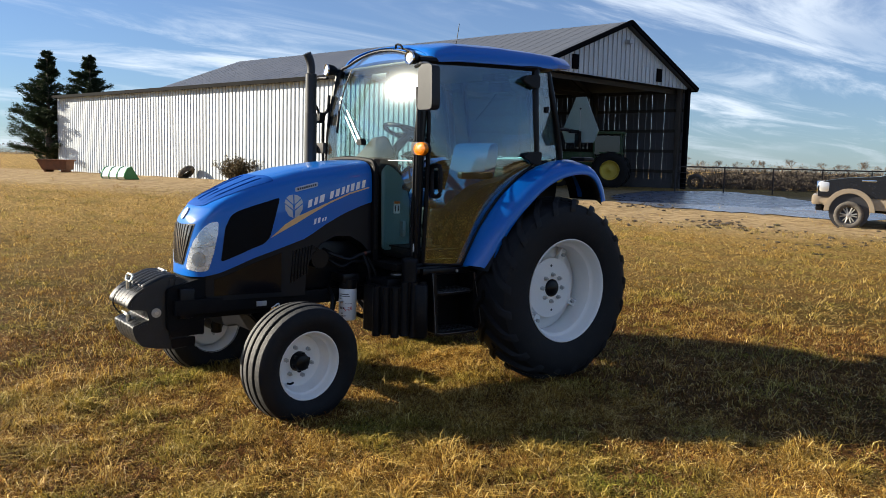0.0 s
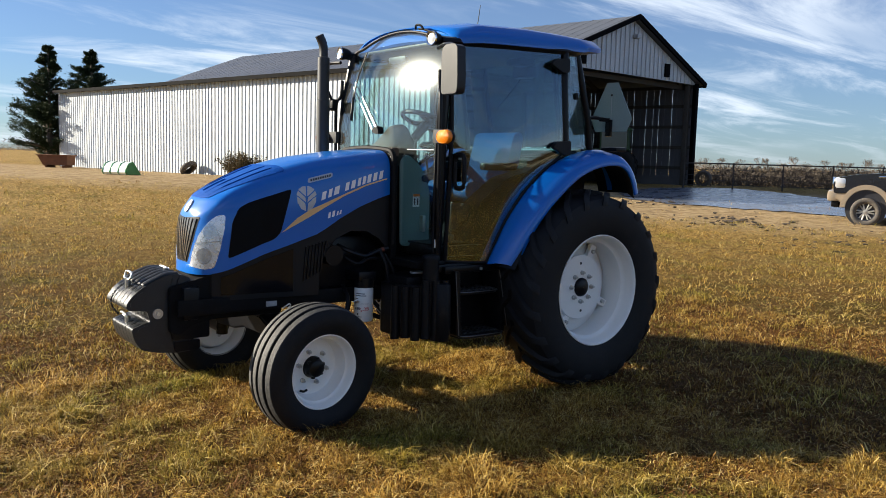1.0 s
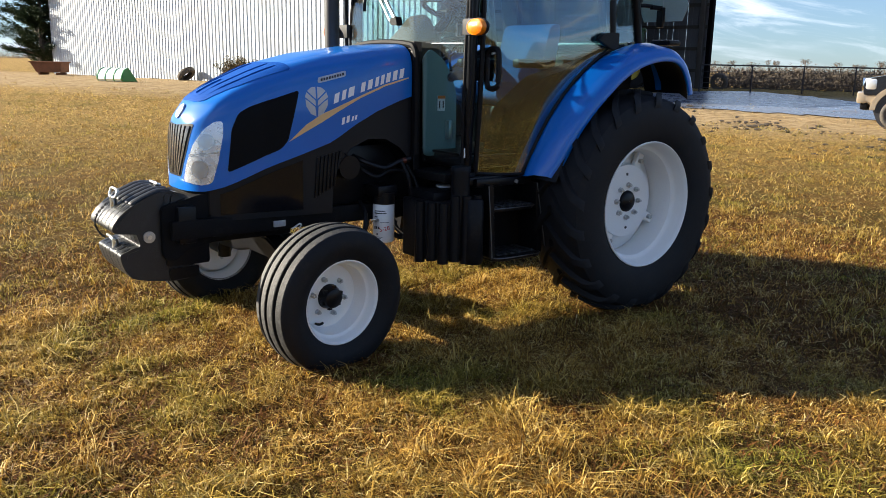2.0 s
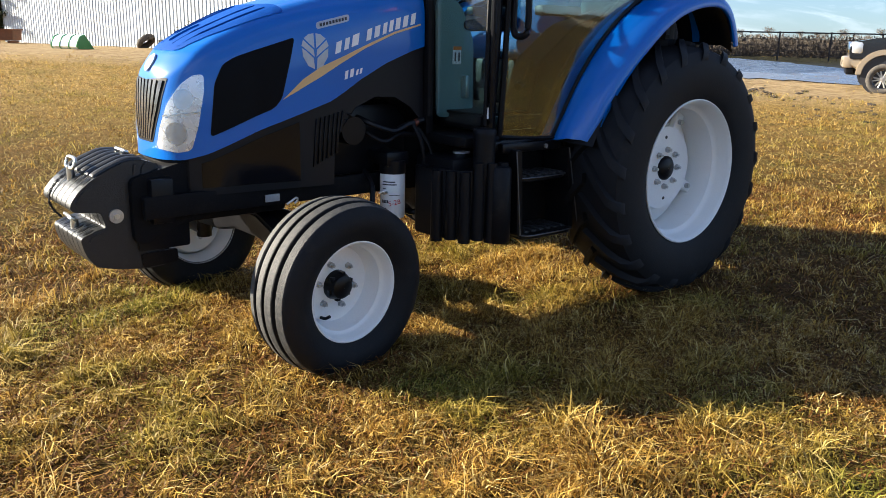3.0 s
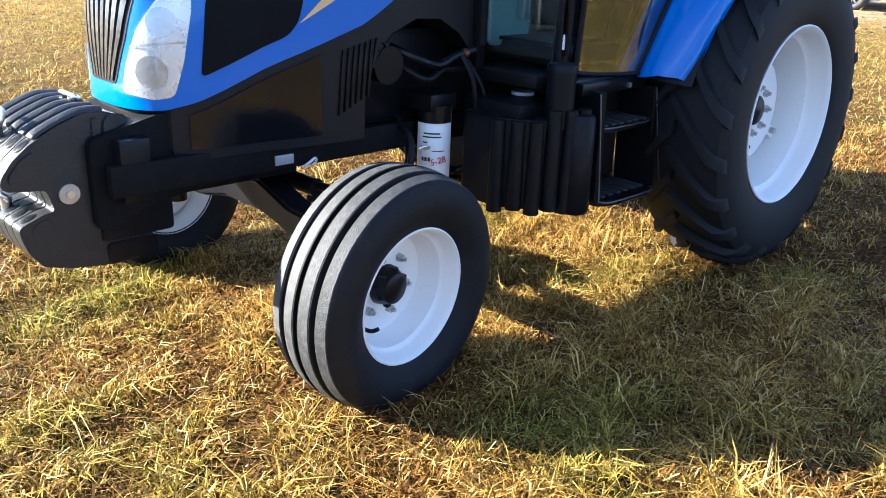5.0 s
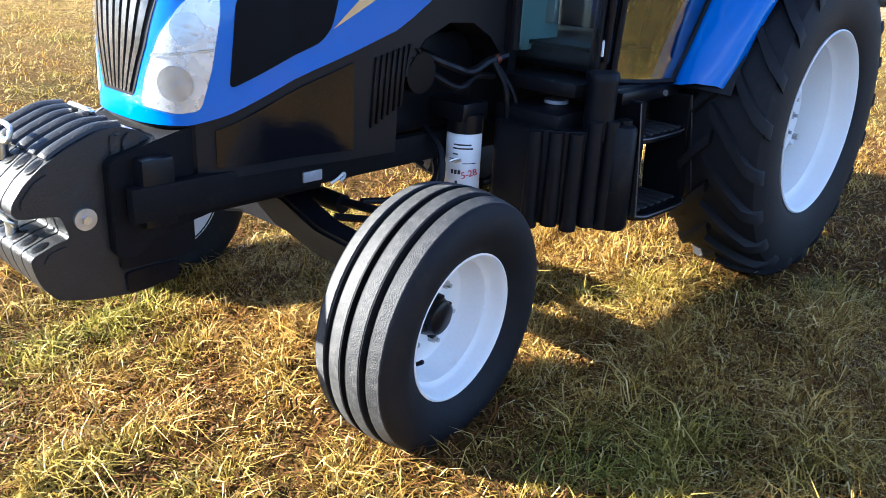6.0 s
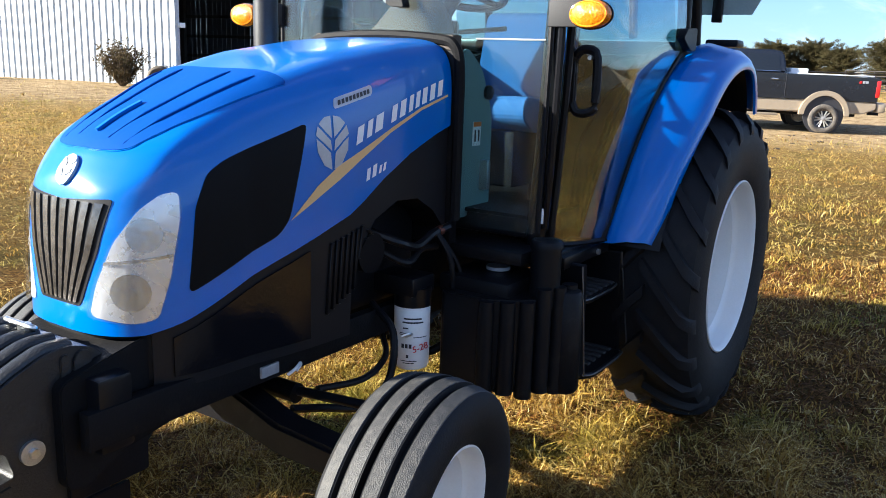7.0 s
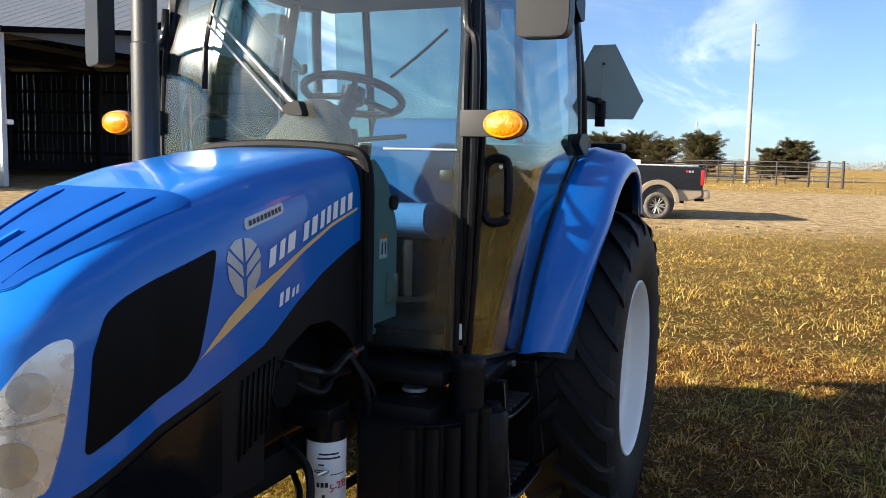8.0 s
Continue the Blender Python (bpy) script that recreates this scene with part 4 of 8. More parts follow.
def fender(s):
    line = smooth_line([(x, 0, z) for x, z in FEN], 4)
    rows = []
    for i, p in enumerate(line):
        d = (line[min(i + 1, len(line) - 1)] - line[max(i - 1, 0)]).normalized()
        nrm = Vector((-d.z, 0, d.x))
        if nrm.dot(p - Vector((0, 0, 0.7))) < 0:
            nrm = -nrm
        t = i / (len(line) - 1)
        wide = 0.925 + 0.085 * min(1, t * 3.0)
        foot = 0.035 * max(0.0, 1 - t * 12)
        rows.append([p + nrm * h + Vector((0, s * y, foot * min(1.0, max(0.0, (y - 0.78) / 0.13)))) for y, h in ((cab_y(p.z, p.x) - 0.12, -0.030), (cab_y(p.z, p.x) - 0.03, -0.010), (cab_y(p.z, p.x) + 0.004, 0.004), (max(0.785, cab_y(p.z, p.x) + 0.03), 0.008), (0.845, 0.002), (wide - 0.06, -0.022), (wide - 0.02, -0.052), (wide, -0.085), (wide - 0.004, -0.108), (wide - 0.014, -0.112))])
    f = part("fender", skin(B(), rows, loop=False), "blue", tractor, "broad glossy blue mudguard over the rear wheel", angle=55)
    so = f.modifiers.new("thick", "SOLIDIFY"); so.thickness = 0.008
    # black liner beneath
    rows = []
    for i, p in enumerate(line):
        c = (p - Vector((0, 0, 0.7)))
        q = Vector((0, 0, 0.7)) + c * (1 - 0.035 / c.length)
        q2 = Vector((0, 0, 0.7)) + c * (1 - 0.085 / c.length)
        rows.append([q + Vector((0, s * y, 0)) for y in (0.56, 0.75, 0.86)] + [q2 + Vector((0, s * 0.955, 0))])
    ln = part("fender_liner", skin(B(), rows, loop=False), "plastic", f)
    return f


for s in (1, -1):
    fender(s)


# ---- cab ----
def front_x(y, z):
    """The windscreen: slightly bowed across, and leaning back towards its top."""
    return 1.20 + 0.043 * (1 - (y / 0.66) ** 2) - 0.215 * max(0.0, z - 1.69) ** 2


def cab():
    frame_ = part("cab_frame", box(B(), (0.54, 0, 0.985), (1.24, 1.22, 0.08), 0.02), "black", tractor, "black cab frame and floor")
    for s in (1, -1):
        a = [Vector((1.148 - 0.12 * max(0.0, z - 1.7) ** 2, s * (cab_y(z, 1.15) - 0.015), z)) for z in (0.90, 1.15, 1.4, 1.65, 1.9, 2.15, 2.42)]
        part("front_pillar", tube(B(), a, 0.034, 10, 3, 1.25), "black", frame_, "black front pillar")
        b = [Vector((x, s * (cab_y(z) - 0.015), z)) for x, z in ((0.105, 1.66), (0.12, 1.9), (0.125, 2.15), (0.10, 2.44))]
        part("door_pillar", tube(B(), b, 0.032, 10, 3), "black", frame_, "black pillar behind the door")
        c = [Vector((x, s * (cab_y(z) - 0.05), z)) for x, z in ((-0.20, 1.72), (-0.165, 1.95), (-0.11, 2.2), (-0.06, 2.45))]
        part("rear_pillar", tube(B(), c, 0.026, 10, 3), "black", frame_)
        # sill that follows the mudguard
        sill = [Vector((x, s * (cab_y(z, x) - 0.004), z + 0.010)) for x, z in FEN[0:7]]
        part("rear_sill", tube(B(), sill, 0.009, 8, 3), "plastic", frame_)
        part("lower_sill", box(B(), (1.0, s * 0.68, 0.885), (0.40, 0.06, 0.05), 0.012), "black", frame_)
        part("top_rail", tube(B(), [(1.16, s * 0.615, 2.415), (0.6, s * 0.68, 2.43), (0.1, s * 0.735, 2.44), (-0.08, s * 0.69, 2.45)], 0.032, 8, 4), "black", frame_)
        # door: pane with a black edge, handle, hinges
        door = part("door", tube(B(), [Vector((1.10, s * (cab_y(z, 1.10) + 0.012), z)) for z in (0.93, 1.4, 1.9, 2.39)], 0.016, 8, 5), "plastic", tractor, "glazed cab door with a black frame")
        outline = [(1.105, 0.925), (1.105, 1.2), (1.105, 1.5), (1.105, 1.8), (1.105, 2.1), (1.105, 2.385), (0.65, 2.405), (0.16, 2.41), (0.165, 2.1), (0.155, 1.85), (0.15, 1.70), (0.20, 1.655), (0.36, 1.545), (0.52, 1.40), (0.65, 1.23), (0.745, 1.06), (0.815, 0.925)]
        bm = B()
        bm.faces.new([bm.verts.new((x, 0, z)) for x, z in outline])
        for x in (0.3, 0.5, 0.68, 0.80, 0.86, 0.92, 0.98, 1.06):
            bmesh.ops.bisect_plane(bm, geom=bm.verts[:] + bm.edges[:] + bm.faces[:], plane_co=(x, 0, 0), plane_no=(1, 0, 0))
        for z in (1.1, 1.3, 1.5, 1.7, 1.8, 1.9, 2.0, 2.1, 2.25):
            bmesh.ops.bisect_plane(bm, geom=bm.verts[:] + bm.edges[:] + bm.faces[:], plane_co=(0, 0, z), plane_no=(0, 0, 1))
        for v in bm.verts:
            v.co.y = s * (cab_y(v.co.z, v.co.x) + 0.006)
        pane = part("pane", bm, "glass", door)
        pm = pane.modifiers.new("thick", "SOLIDIFY"); pm.thickness = 0.005
        part("door_seal", tube(B(), [Vector((x, s * (cab_y(z, x) + 0.004), z)) for x, z in outline[:1] + [(1.0, 0.915), (0.815, 0.915)] + outline[:9:-1]], 0.011, 6, 2), "plastic", door)
        hm = B()
        hy = s * (cab_y(1.54, 1.06) + 0.035)
        loop = [(0.0, 1.47), (0.0, 1.61), (0.02, 1.652), (0.055, 1.658), (0.085, 1.63), (0.088, 1.47), (0.07, 1.435), (0.02, 1.432)]
        ring = smooth_line([(1.065 - 0.19 * a, s * (cab_y(1.54, 1.06) + 0.012 + 0.98 * a), z) for a, z in loop + loop[:1]], 3)
        tube(hm, ring, 0.017, 8, 1)
        h = part("door_handle", hm, "plastic", door, "black looped door handle")
        part("key_lock", cyl(B(), (1.06, hy + s * 0.045, 1.63), (1.085, hy + s * 0.045, 1.63), 0.008, seg=14), "steel", h)
        part("handle_mount", box(B(), (1.065, s * (cab_y(1.54, 1.06) + 0.014), 1.54), (0.03, 0.02, 0.16), 0.006), "plastic", h)
        for zz, lx in ((2.33, 0.20), (1.735, 0.19)):
            part("hinge", prism(B(), rounded([(lx - 0.09, zz - 0.05), (lx - 0.02, zz - 0.055), (lx + 0.10, zz), (lx + 0.05, zz + 0.04), (lx - 0.09, zz + 0.05)], 0.02), XZ, s * (cab_y(zz) + 0.008), s * (cab_y(zz) + 0.045), 0.006), "plastic", door, "black door hinge")
        # quarter window and rear corner
        q = [(0.075, 1.715), (0.085, 2.1), (0.065, 2.42), (-0.055, 2.43), (-0.11, 2.2), (-0.185, 1.74)]
        bm = B()
        bm.faces.new([bm.verts.new((x, s * (cab_y(z) - 0.02 - 0.12 * (0.08 - x)), z)) for x, z in q])
        qp = part("quarter_window", bm, "glass", tractor, "narrow rear side window")
        pm = qp.modifiers.new("thick", "SOLIDIFY"); pm.thickness = 0.005
        part("window_latch", box(B(), (-0.02, s * 0.745, 2.12), (0.03, 0.03, 0.05), 0.008), "plastic", qp)
        # white reflector strip on the pillar foot
        part("reflector_strip", box(B(), (1.196, s * 0.650, 1.05), (0.008, 0.016, 0.058), 0.002), "white_decal", tractor, "small white reflector strip")
        # indicator lamps on stalks
        lm = Matrix.Translation((1.258, s * 0.815, 1.770)) @ Matrix.Rotation(radians(-90), 4, "Z") @ Matrix.Diagonal((1.42, 1.0, 0.92, 1))
        st = part("indicator_lamp", lathe(B(), [(-0.026, 0.030), (-0.016, 0.050), (0.0, 0.053), (0.014, 0.050), (0.026, 0.040), (0.034, 0.024), (0.037, 0.001)], 36, lm), "amber", tractor, "oval amber indicator lamp")
        part("lamp_base", lathe(B(), [(-0.036, 0.001), (-0.036, 0.046), (-0.020, 0.054), (-0.008, 0.0555), (-0.006, 0.052)], 36, lm), "plastic", st)
        for a0, r0 in ((0.0205, 0.0455),):
            part("lens_ring", lathe(B(), [(a0 - 0.003, r0 + 0.004), (a0 + 0.0035, r0 + 0.0015), (a0 + 0.0045, r0 - 0.0015), (a0 + 0.002, r0 - 0.004)], 36, lm), "amber", st)
        part("lamp_bracket", box(B(), (1.215, s * 0.705, 1.775), (0.03, 0.12, 0.09), 0.005), "grey_bracket", st, "grey metal bracket")
        # grab rail outside the pillar
        part("grab_rail", tube(B(), [(1.175, s * 0.655, 1.0), (1.195, s * 0.675, 1.25), (1.205, s * 0.69, 1.7), (1.205, s * 0.688, 2.03), (1.185, s * 0.65, 2.10), (1.18, s * 0.64, 2.22)], 0.014, 8, 5), "black", frame_)
        # mirrors
        mr = part("mirror_arm", tube(B(), [(1.20, s * 0.64, 2.36), (1.26 if s > 0 else 1.20, s * 0.80, 2.365), (1.30 if s > 0 else 1.17, s * 0.95, 2.33), (1.30 if s > 0 else 1.17, s * (0.95 if s > 0 else 0.985), 2.20)], 0.013, 8, 5), "black", tractor, "side mirror on a bent tube")
        turn = Matrix() if s > 0 else Matrix.Translation((1.17, -0.985, -0.03)) @ Matrix.Rotation(radians(-28), 4, "Z") @ Matrix.Translation((-1.305, 0.955, 0))
        sh = B()
        prism(sh, rounded([(0.868, 2.035), (1.032, 2.035), (1.040, 2.10), (1.030, 2.325), (0.99, 2.345), (0.90, 2.345), (0.868, 2.31)], 0.03), lambda a, b, h: turn @ Vector((1.305 + h, s * a, b)), -0.028, 0.040, 0.016, 3)
        part("mirror_shell", sh, "mirror_shell", mr, "grey plastic mirror housing")
        part("mirror_glass", prism(B(), rounded([(0.884, 2.05), (1.018, 2.05), (1.018, 2.325), (0.884, 2.325)], 0.02), lambda a, b, h: turn @ Vector((1.305 + h, s * a, b)), -0.0305, -0.0265), "mirror", mr)
        # work lamps under the roof's front corners
        lm = Matrix.Translation((1.20, s * 0.595, 2.425)) @ Matrix.Rotation(radians(-90 + s * 8), 4, "Z")
        wl = part("work_lamp", lathe(B(), [(-0.06, 0.001), (-0.055, 0.026), (-0.03, 0.040), (0.02, 0.049), (0.032, 0.047), (0.034, 0.040), (0.028, 0.038)], 28, lm), "plastic", tractor, "round white work lamp at the roof's corner")
        part("lamp_glass", lathe(B(), [(0.028, 0.040), (0.036, 0.026), (0.040, 0.001)], 28, lm), "white_decal", wl)
        part("lamp_bezel", lathe(B(), [(0.026, 0.050), (0.038, 0.047), (0.034, 0.037)], 28, lm), "chrome", wl)
    # windscreen
    rows = []
    for k in range(17):
        row = []
        for j in range(25):
            y = (-1 + 2 * j / 24) * (cab_y(1.8, 1.17) - 0.015)
            z = 0.98 + (2.395 + 0.145 * (1 - (y / 0.64) ** 2) - 0.98) * k / 16
            row.append(Vector((front_x(y, z), y, z)))
        rows.append(row)
    ws = part("windscreen", skin(B(), rows, loop=False), "windshield", tractor, "large bowed clear windscreen", angle=60)
    so = ws.modifiers.new("thick", "SOLIDIFY"); so.thickness = 0.006
    edge = [(-0.64, 0.985), (-0.645, 1.5), (-0.645, 2.0), (-0.635, 2.385), (-0.45, 2.463), (-0.22, 2.520), (0, 2.537), (0.22, 2.520), (0.45, 2.463), (0.635, 2.385), (0.645, 2.0), (0.645, 1.5), (0.64, 0.985)]
    part("screen_seal", tube(B(), [Vector((front_x(y, z), y, z)) for y, z in edge], 0.011, 8, 4), "plastic", ws)
    part("screen_rail", tube(B(), [Vector((front_x(y, 1.685) + 0.004, y, 1.685)) for y in (0.36, 0.45, 0.54, 0.63)], 0.004, 6, 4), "silver_decal", ws)
    # rear window
    bm = B()
    bm.faces.new([bm.verts.new(p) for p in ((-0.215, 0.64, 1.74), (-0.215, -0.64, 1.74), (-0.09, -0.60, 2.42), (-0.09, 0.60, 2.42))])
    rw = part("rear_window", bm, "glass", tractor, "clear rear window")
    so = rw.modifiers.new("thick", "SOLIDIFY"); so.thickness = 0.005
    part("rear_lintel", box(B(), (-0.195, 0, 1.70), (0.05, 1.36, 0.07), 0.015), "black", tractor)
    part("rear_wall", box(B(), (-0.22, 0, 1.30), (0.04, 1.24, 0.76), 0.01), "plastic", tractor)
    for s in (1, -1):
        part("inner_guard", prism(B(), [(0.80, 0.93)] + FEN[1:9] + [(-0.22, 0.93)], XZ, s * 0.60, s * 0.625, 0.003, 1), "plastic", tractor)
        part("rear_window_post", tube(B(), [(-0.21, s * 0.42, 1.75), (-0.15, s * 0.42, 2.1), (-0.10, s * 0.42, 2.42)], 0.022, 8, 2), "plastic", rw)
    # roof
    rows = []
    prof = [(1.045, 2.415, 0.600, 0.132), (1.055, 2.422, 0.61, 0.134), (1.045, 2.428, 0.645, 0.136), (1.00, 2.437, 0.675, 0.140), (0.85, 2.452, 0.705, 0.135), (0.45, 2.462, 0.745, 0.140), (0.10, 2.470, 0.765, 0.125), (-0.08, 2.475, 0.765, 0.112),
            (-0.12, 2.485, 0.765, 0.100), (-0.24, 2.488, 0.755, 0.092), (-0.285, 2.495, 0.735, 0.07), (-0.29, 2.51, 0.70, 0.03)]
    for x, z, w, h in prof:
        top, low = [], []
        for k in range(25):
            t = -1 + 2 * k / 24
            front = max(0.0, (x - 0.85) / 0.385)
            fx = 0.14 * (1 - t * t) * front ** 2
            bow = ((1 - abs(t) ** 6) ** (1 / 2.2)) * (1 - front) + (1 - t * t) * front
            zt = z + h * bow
            if front > 0.5:
                zt = max(zt, z + 0.02)
            top.append(Vector((x + fx, w * t, zt)))
            zb = z - 0.028 + (zt - 0.020 - (z - 0.028)) * max(0.0, min(1.0, (front - 0.35) / 0.4))
            low.append(Vector((x + fx, w * t * 0.995, zb)))
        rows.append(top + low[::-1])
    roof = part("roof", skin(B(), rows), "blue", tractor, "glossy blue cab roof with a rear lip", angle=50)
    part("headliner", box(B(), (0.50, 0, 2.425), (1.15, 1.24, 0.03), 0.01), "plastic", roof, "dark roof lining")
    part("roof_hatch", box(B(), (0.55, 0, 2.588), (0.55, 0.62, 0.02), 0.008), "blue", roof)
    part("roof_cable", tube(B(), [(1.12, 0.30, 2.53), (1.12, 0.38, 2.515), (1.125, 0.46, 2.49), (1.14, 0.52, 2.47), (1.17, 0.57, 2.455)], 0.007, 6, 5), "plastic", tractor)
    part("cable_loop", tube(B(), [(1.12, 0.26, 2.532), (1.13, 0.28, 2.556), (1.13, 0.33, 2.552), (1.125, 0.36, 2.522)], 0.008, 6, 5), "plastic", tractor)
    part("antenna", cyl(B(), (0.12, -0.30, 2.58), (0.02, -0.36, 2.92), 0.005, 0.003, 8), "plastic", tractor, "thin black aerial")
    # wipers
    def on_glass(y, z, off):
        return Vector((front_x(y, z) + off, y, z))
    part("wiper_arm", tube(B(), [on_glass(0.02, 1.835, 0.035).lerp(on_glass(-0.40, 2.19, 0.03), k / 4) for k in range(5)], [0.011] * 5 + [0.008] * 5 + [0.005] * 9, 8, 4), "steel", tractor, "bright steel windscreen wiper arm")
    part("wiper_arm", tube(B(), [on_glass(-0.03, 1.815, 0.035).lerp(on_glass(-0.42, 2.155, 0.03), k / 4) for k in range(5)], 0.005, 6, 4), "steel", tractor, "bright steel windscreen wiper arm")
    part("wiper_blade", tube(B(), [on_glass(y, z, 0.016) for y, z in ((-0.36, 2.42), (-0.40, 2.26), (-0.42, 2.08), (-0.41, 1.90))], 0.011, 6, 4, 0.5), "plastic", tractor)
    part("wiper_motor", prism(B(), rounded([(0.065, 1.795), (0.00, 1.797), (-0.03, 1.818), (-0.005, 1.845), (0.045, 1.852)], 0.014), YZ, front_x(0, 1.82) + 0.004, front_x(0, 1.82) + 0.05, 0.012, 2), "plastic", tractor, "black wiper pivot cover")
    # stack
    sk = part("exhaust_pipe", lathe(B(), [(0, 0.050), (0.70, 0.050), (0.705, 0.046), (1.02, 0.046), (1.03, 0.030)], 28, Matrix.Translation((1.405, -0.545, 1.35)) @ Matrix.Rotation(radians(90), 4, "X") @ Matrix.Diagonal((1, 1, -1, 1)) @ Matrix.Diagonal((1, 1, 1, 1))), "stack", tractor, "upright black exhaust stack with a bent tip")
    part("stack_tip", tube(B(), [(1.405, -0.545, 2.33), (1.405, -0.545, 2.42), (1.417, -0.545, 2.48), (1.445, -0.545, 2.535)], [0.034] * 30, 14, 6), "stack", sk)
    part("stack_bracket", tube(B(), [(1.405, -0.58, 2.15), (1.36, -0.60, 2.16), (1.28, -0.66, 2.10), (1.24, -0.68, 2.02)], 0.011, 6, 5), "black", sk)
    part("stack_bracket", tube(B(), [(1.40, -0.58, 1.92), (1.34, -0.60, 1.98), (1.25, -0.67, 2.0)], 0.012, 6, 5), "black", sk)
    part("bracket_block", box(B(), (1.24, -0.68, 2.03), (0.05, 0.06, 0.09), 0.01), "plastic", tractor)
    # slow vehicle sign seen from its back, on a black bracket
    sg = [(0.745, 2.245), (0.855, 2.245), (1.005, 1.967), (0.957, 1.873), (0.643, 1.873), (0.595, 1.967)]
    sign = part("triangle_sign", prism(B(), sg, YZ, -0.365, -0.361, 0.0006, 1), "sign_back", tractor, "plain triangular slow-vehicle sign seen from behind")
    part("sign_fold", box(B(), (-0.359, 0.80, 2.02), (0.003, 0.004, 0.29)), "silver_decal", sign)
    part("sign_bolt", cyl(B(), (-0.362, 0.80, 2.15), (-0.354, 0.80, 2.15), 0.008, seg=10), "dark_decal", sign)
    bm = B()
    box(bm, (-0.345, 0.795, 1.90), (0.03, 0.05, 0.13), 0.006)
    box(bm, (-0.30, 0.79, 1.96), (0.10, 0.03, 0.03), 0.006)
    tube(bm, [(-0.22, 0.70, 1.97), (-0.26, 0.73, 1.975), (-0.33, 0.79, 1.96)], 0.014, 8, 4)
    part("sign_bracket", bm, "black", sign, "black steel sign bracket")
    for s in (1, -1):
        rl = part("rear_lamp", box(B(), (-0.36, s * 0.84, 1.735), (0.12, 0.16, 0.035), 0.012), "plastic", tractor)


cab()


def cab_inside():
    # cowl and instrument hood
    rows = []
    for x, w, zt in ((1.225, 0.30, 1.70), (1.21, 0.29, 1.725), (1.17, 0.22, 1.78), (1.10, 0.19, 1.865), (1.03, 0.185, 1.878), (0.98, 0.165, 1.80), (0.96, 0.145, 1.62)):
        rows.append([Vector((x, -0.03 + w * math.cos(radians(a)), 1.30 + (zt - 1.30) * max(0, math.sin(radians(a))) ** 0.45)) for a in range(0, 181, 12)])
    part("cowl_ledge", prism(B(), rounded([(1.285, -0.33), (1.345, -0.33), (1.352, 0.0), (1.345, 0.33), (1.285, 0.33), (1.292, 0.0)], 0.01), XY, 1.64, 1.694, 0.01), "trim_grey", tractor, "grey ledge between hood and windscreen")
    part("dash_cowl", skin(B(), rows, loop=False), "dash_brown", tractor, "brown instrument cowl inside the windscreen", angle=60)
    part("dash_column", box(B(), (1.12, 0, 1.28), (0.26, 0.34, 0.60), 0.05), "plastic", tractor)
    part("dash_panel", box(B(), (1.00, 0, 1.70), (0.03, 0.26, 0.13), 0.02), "dark_decal", tractor)
    # steering wheel
    c = Vector((0.80, 0.0, 1.905))
    rot = Matrix.Translation(c) @ Matrix.Rotation(radians(-19), 4, "Y") @ Matrix.Rotation(radians(90), 4, "X")
    ring = [rot @ Vector((0.205 * math.cos(k * math.pi / 18), 0, 0.205 * math.sin(k * math.pi / 18))) for k in range(37)]
    sw = part("steering_wheel", tube(B(), ring, 0.017, 8, 1), "plastic", tractor, "black steering wheel")
    bm = B()
    for a in (90, 210, 330):
        cyl(bm, rot @ Vector((0, 0, 0)), rot @ Vector((0.2 * math.cos(radians(a)), 0, 0.2 * math.sin(radians(a)))), 0.016, 0.012, 8)
    cyl(bm, rot @ Vector((0, -0.03, 0)), rot @ Vector((0, 0.03, 0)), 0.05, seg=16)
    part("spokes", bm, "plastic", sw)
    part("steering_column", cyl(B(), c, (1.08, 0, 1.62), 0.035, seg=14), "plastic", tractor)
    part("column_lever", cyl(B(), (0.90, 0.05, 1.72), (0.85, 0.27, 1.74), 0.010, seg=8), "plastic", tractor)
    # seat
    st = holder("operator_seat", parent=tractor)
    part("cushion", prism(B(), rounded([(0.62, 1.36), (0.60, 1.46), (0.20, 1.44), (0.16, 1.30), (0.50, 1.29)], 0.05), XZ, -0.25, 0.25, 0.035, 3), "seat", st, "blue cloth seat cushion")
    part("backrest", prism(B(), rounded([(0.24, 1.42), (0.19, 1.60), (0.13, 1.84), (0.05, 1.86), (0.03, 1.80), (0.10, 1.42)], 0.04), XZ, -0.24, 0.24, 0.035, 3), "seat", st, "blue cloth backrest")
    part("seat_base", box(B(), (0.38, 0, 1.16), (0.36, 0.36, 0.28), 0.03), "plastic", st)
    for s in (1, -1):
        part("armrest", box(B(), (0.33, s * 0.30, 1.58), (0.34, 0.07, 0.06), 0.02), "plastic", st)
    # right console with levers, and consoles over the wheel arches
    for s in (1, -1):
        part("side_console", prism(B(), rounded([(0.85, 1.02), (0.78, 1.30), (0.50, 1.50), (-0.15, 1.66), (-0.15, 1.02)], 0.05), XZ, s * 0.40, s * 0.60, 0.02), "plastic", tractor, "black console beside the seat")
    for x, z in ((0.62, 1.60), (0.52, 1.64), (0.42, 1.66)):
        lv = part("control_lever", cyl(B(), (x, -0.48, 1.44), (x + 0.05, -0.47, z), 0.009, seg=8), "plastic", tractor)
        part("lever_knob", lathe(B(), [(-0.02, 0.001), (-0.018, 0.014), (0, 0.02), (0.018, 0.014), (0.02, 0.001)], 14, Matrix.Translation((x + 0.05, -0.47, z))), "dark_decal", lv)
    part("cab_mat", box(B(), (0.75, 0, 1.032), (0.85, 1.15, 0.015), 0.003), "plastic", tractor)
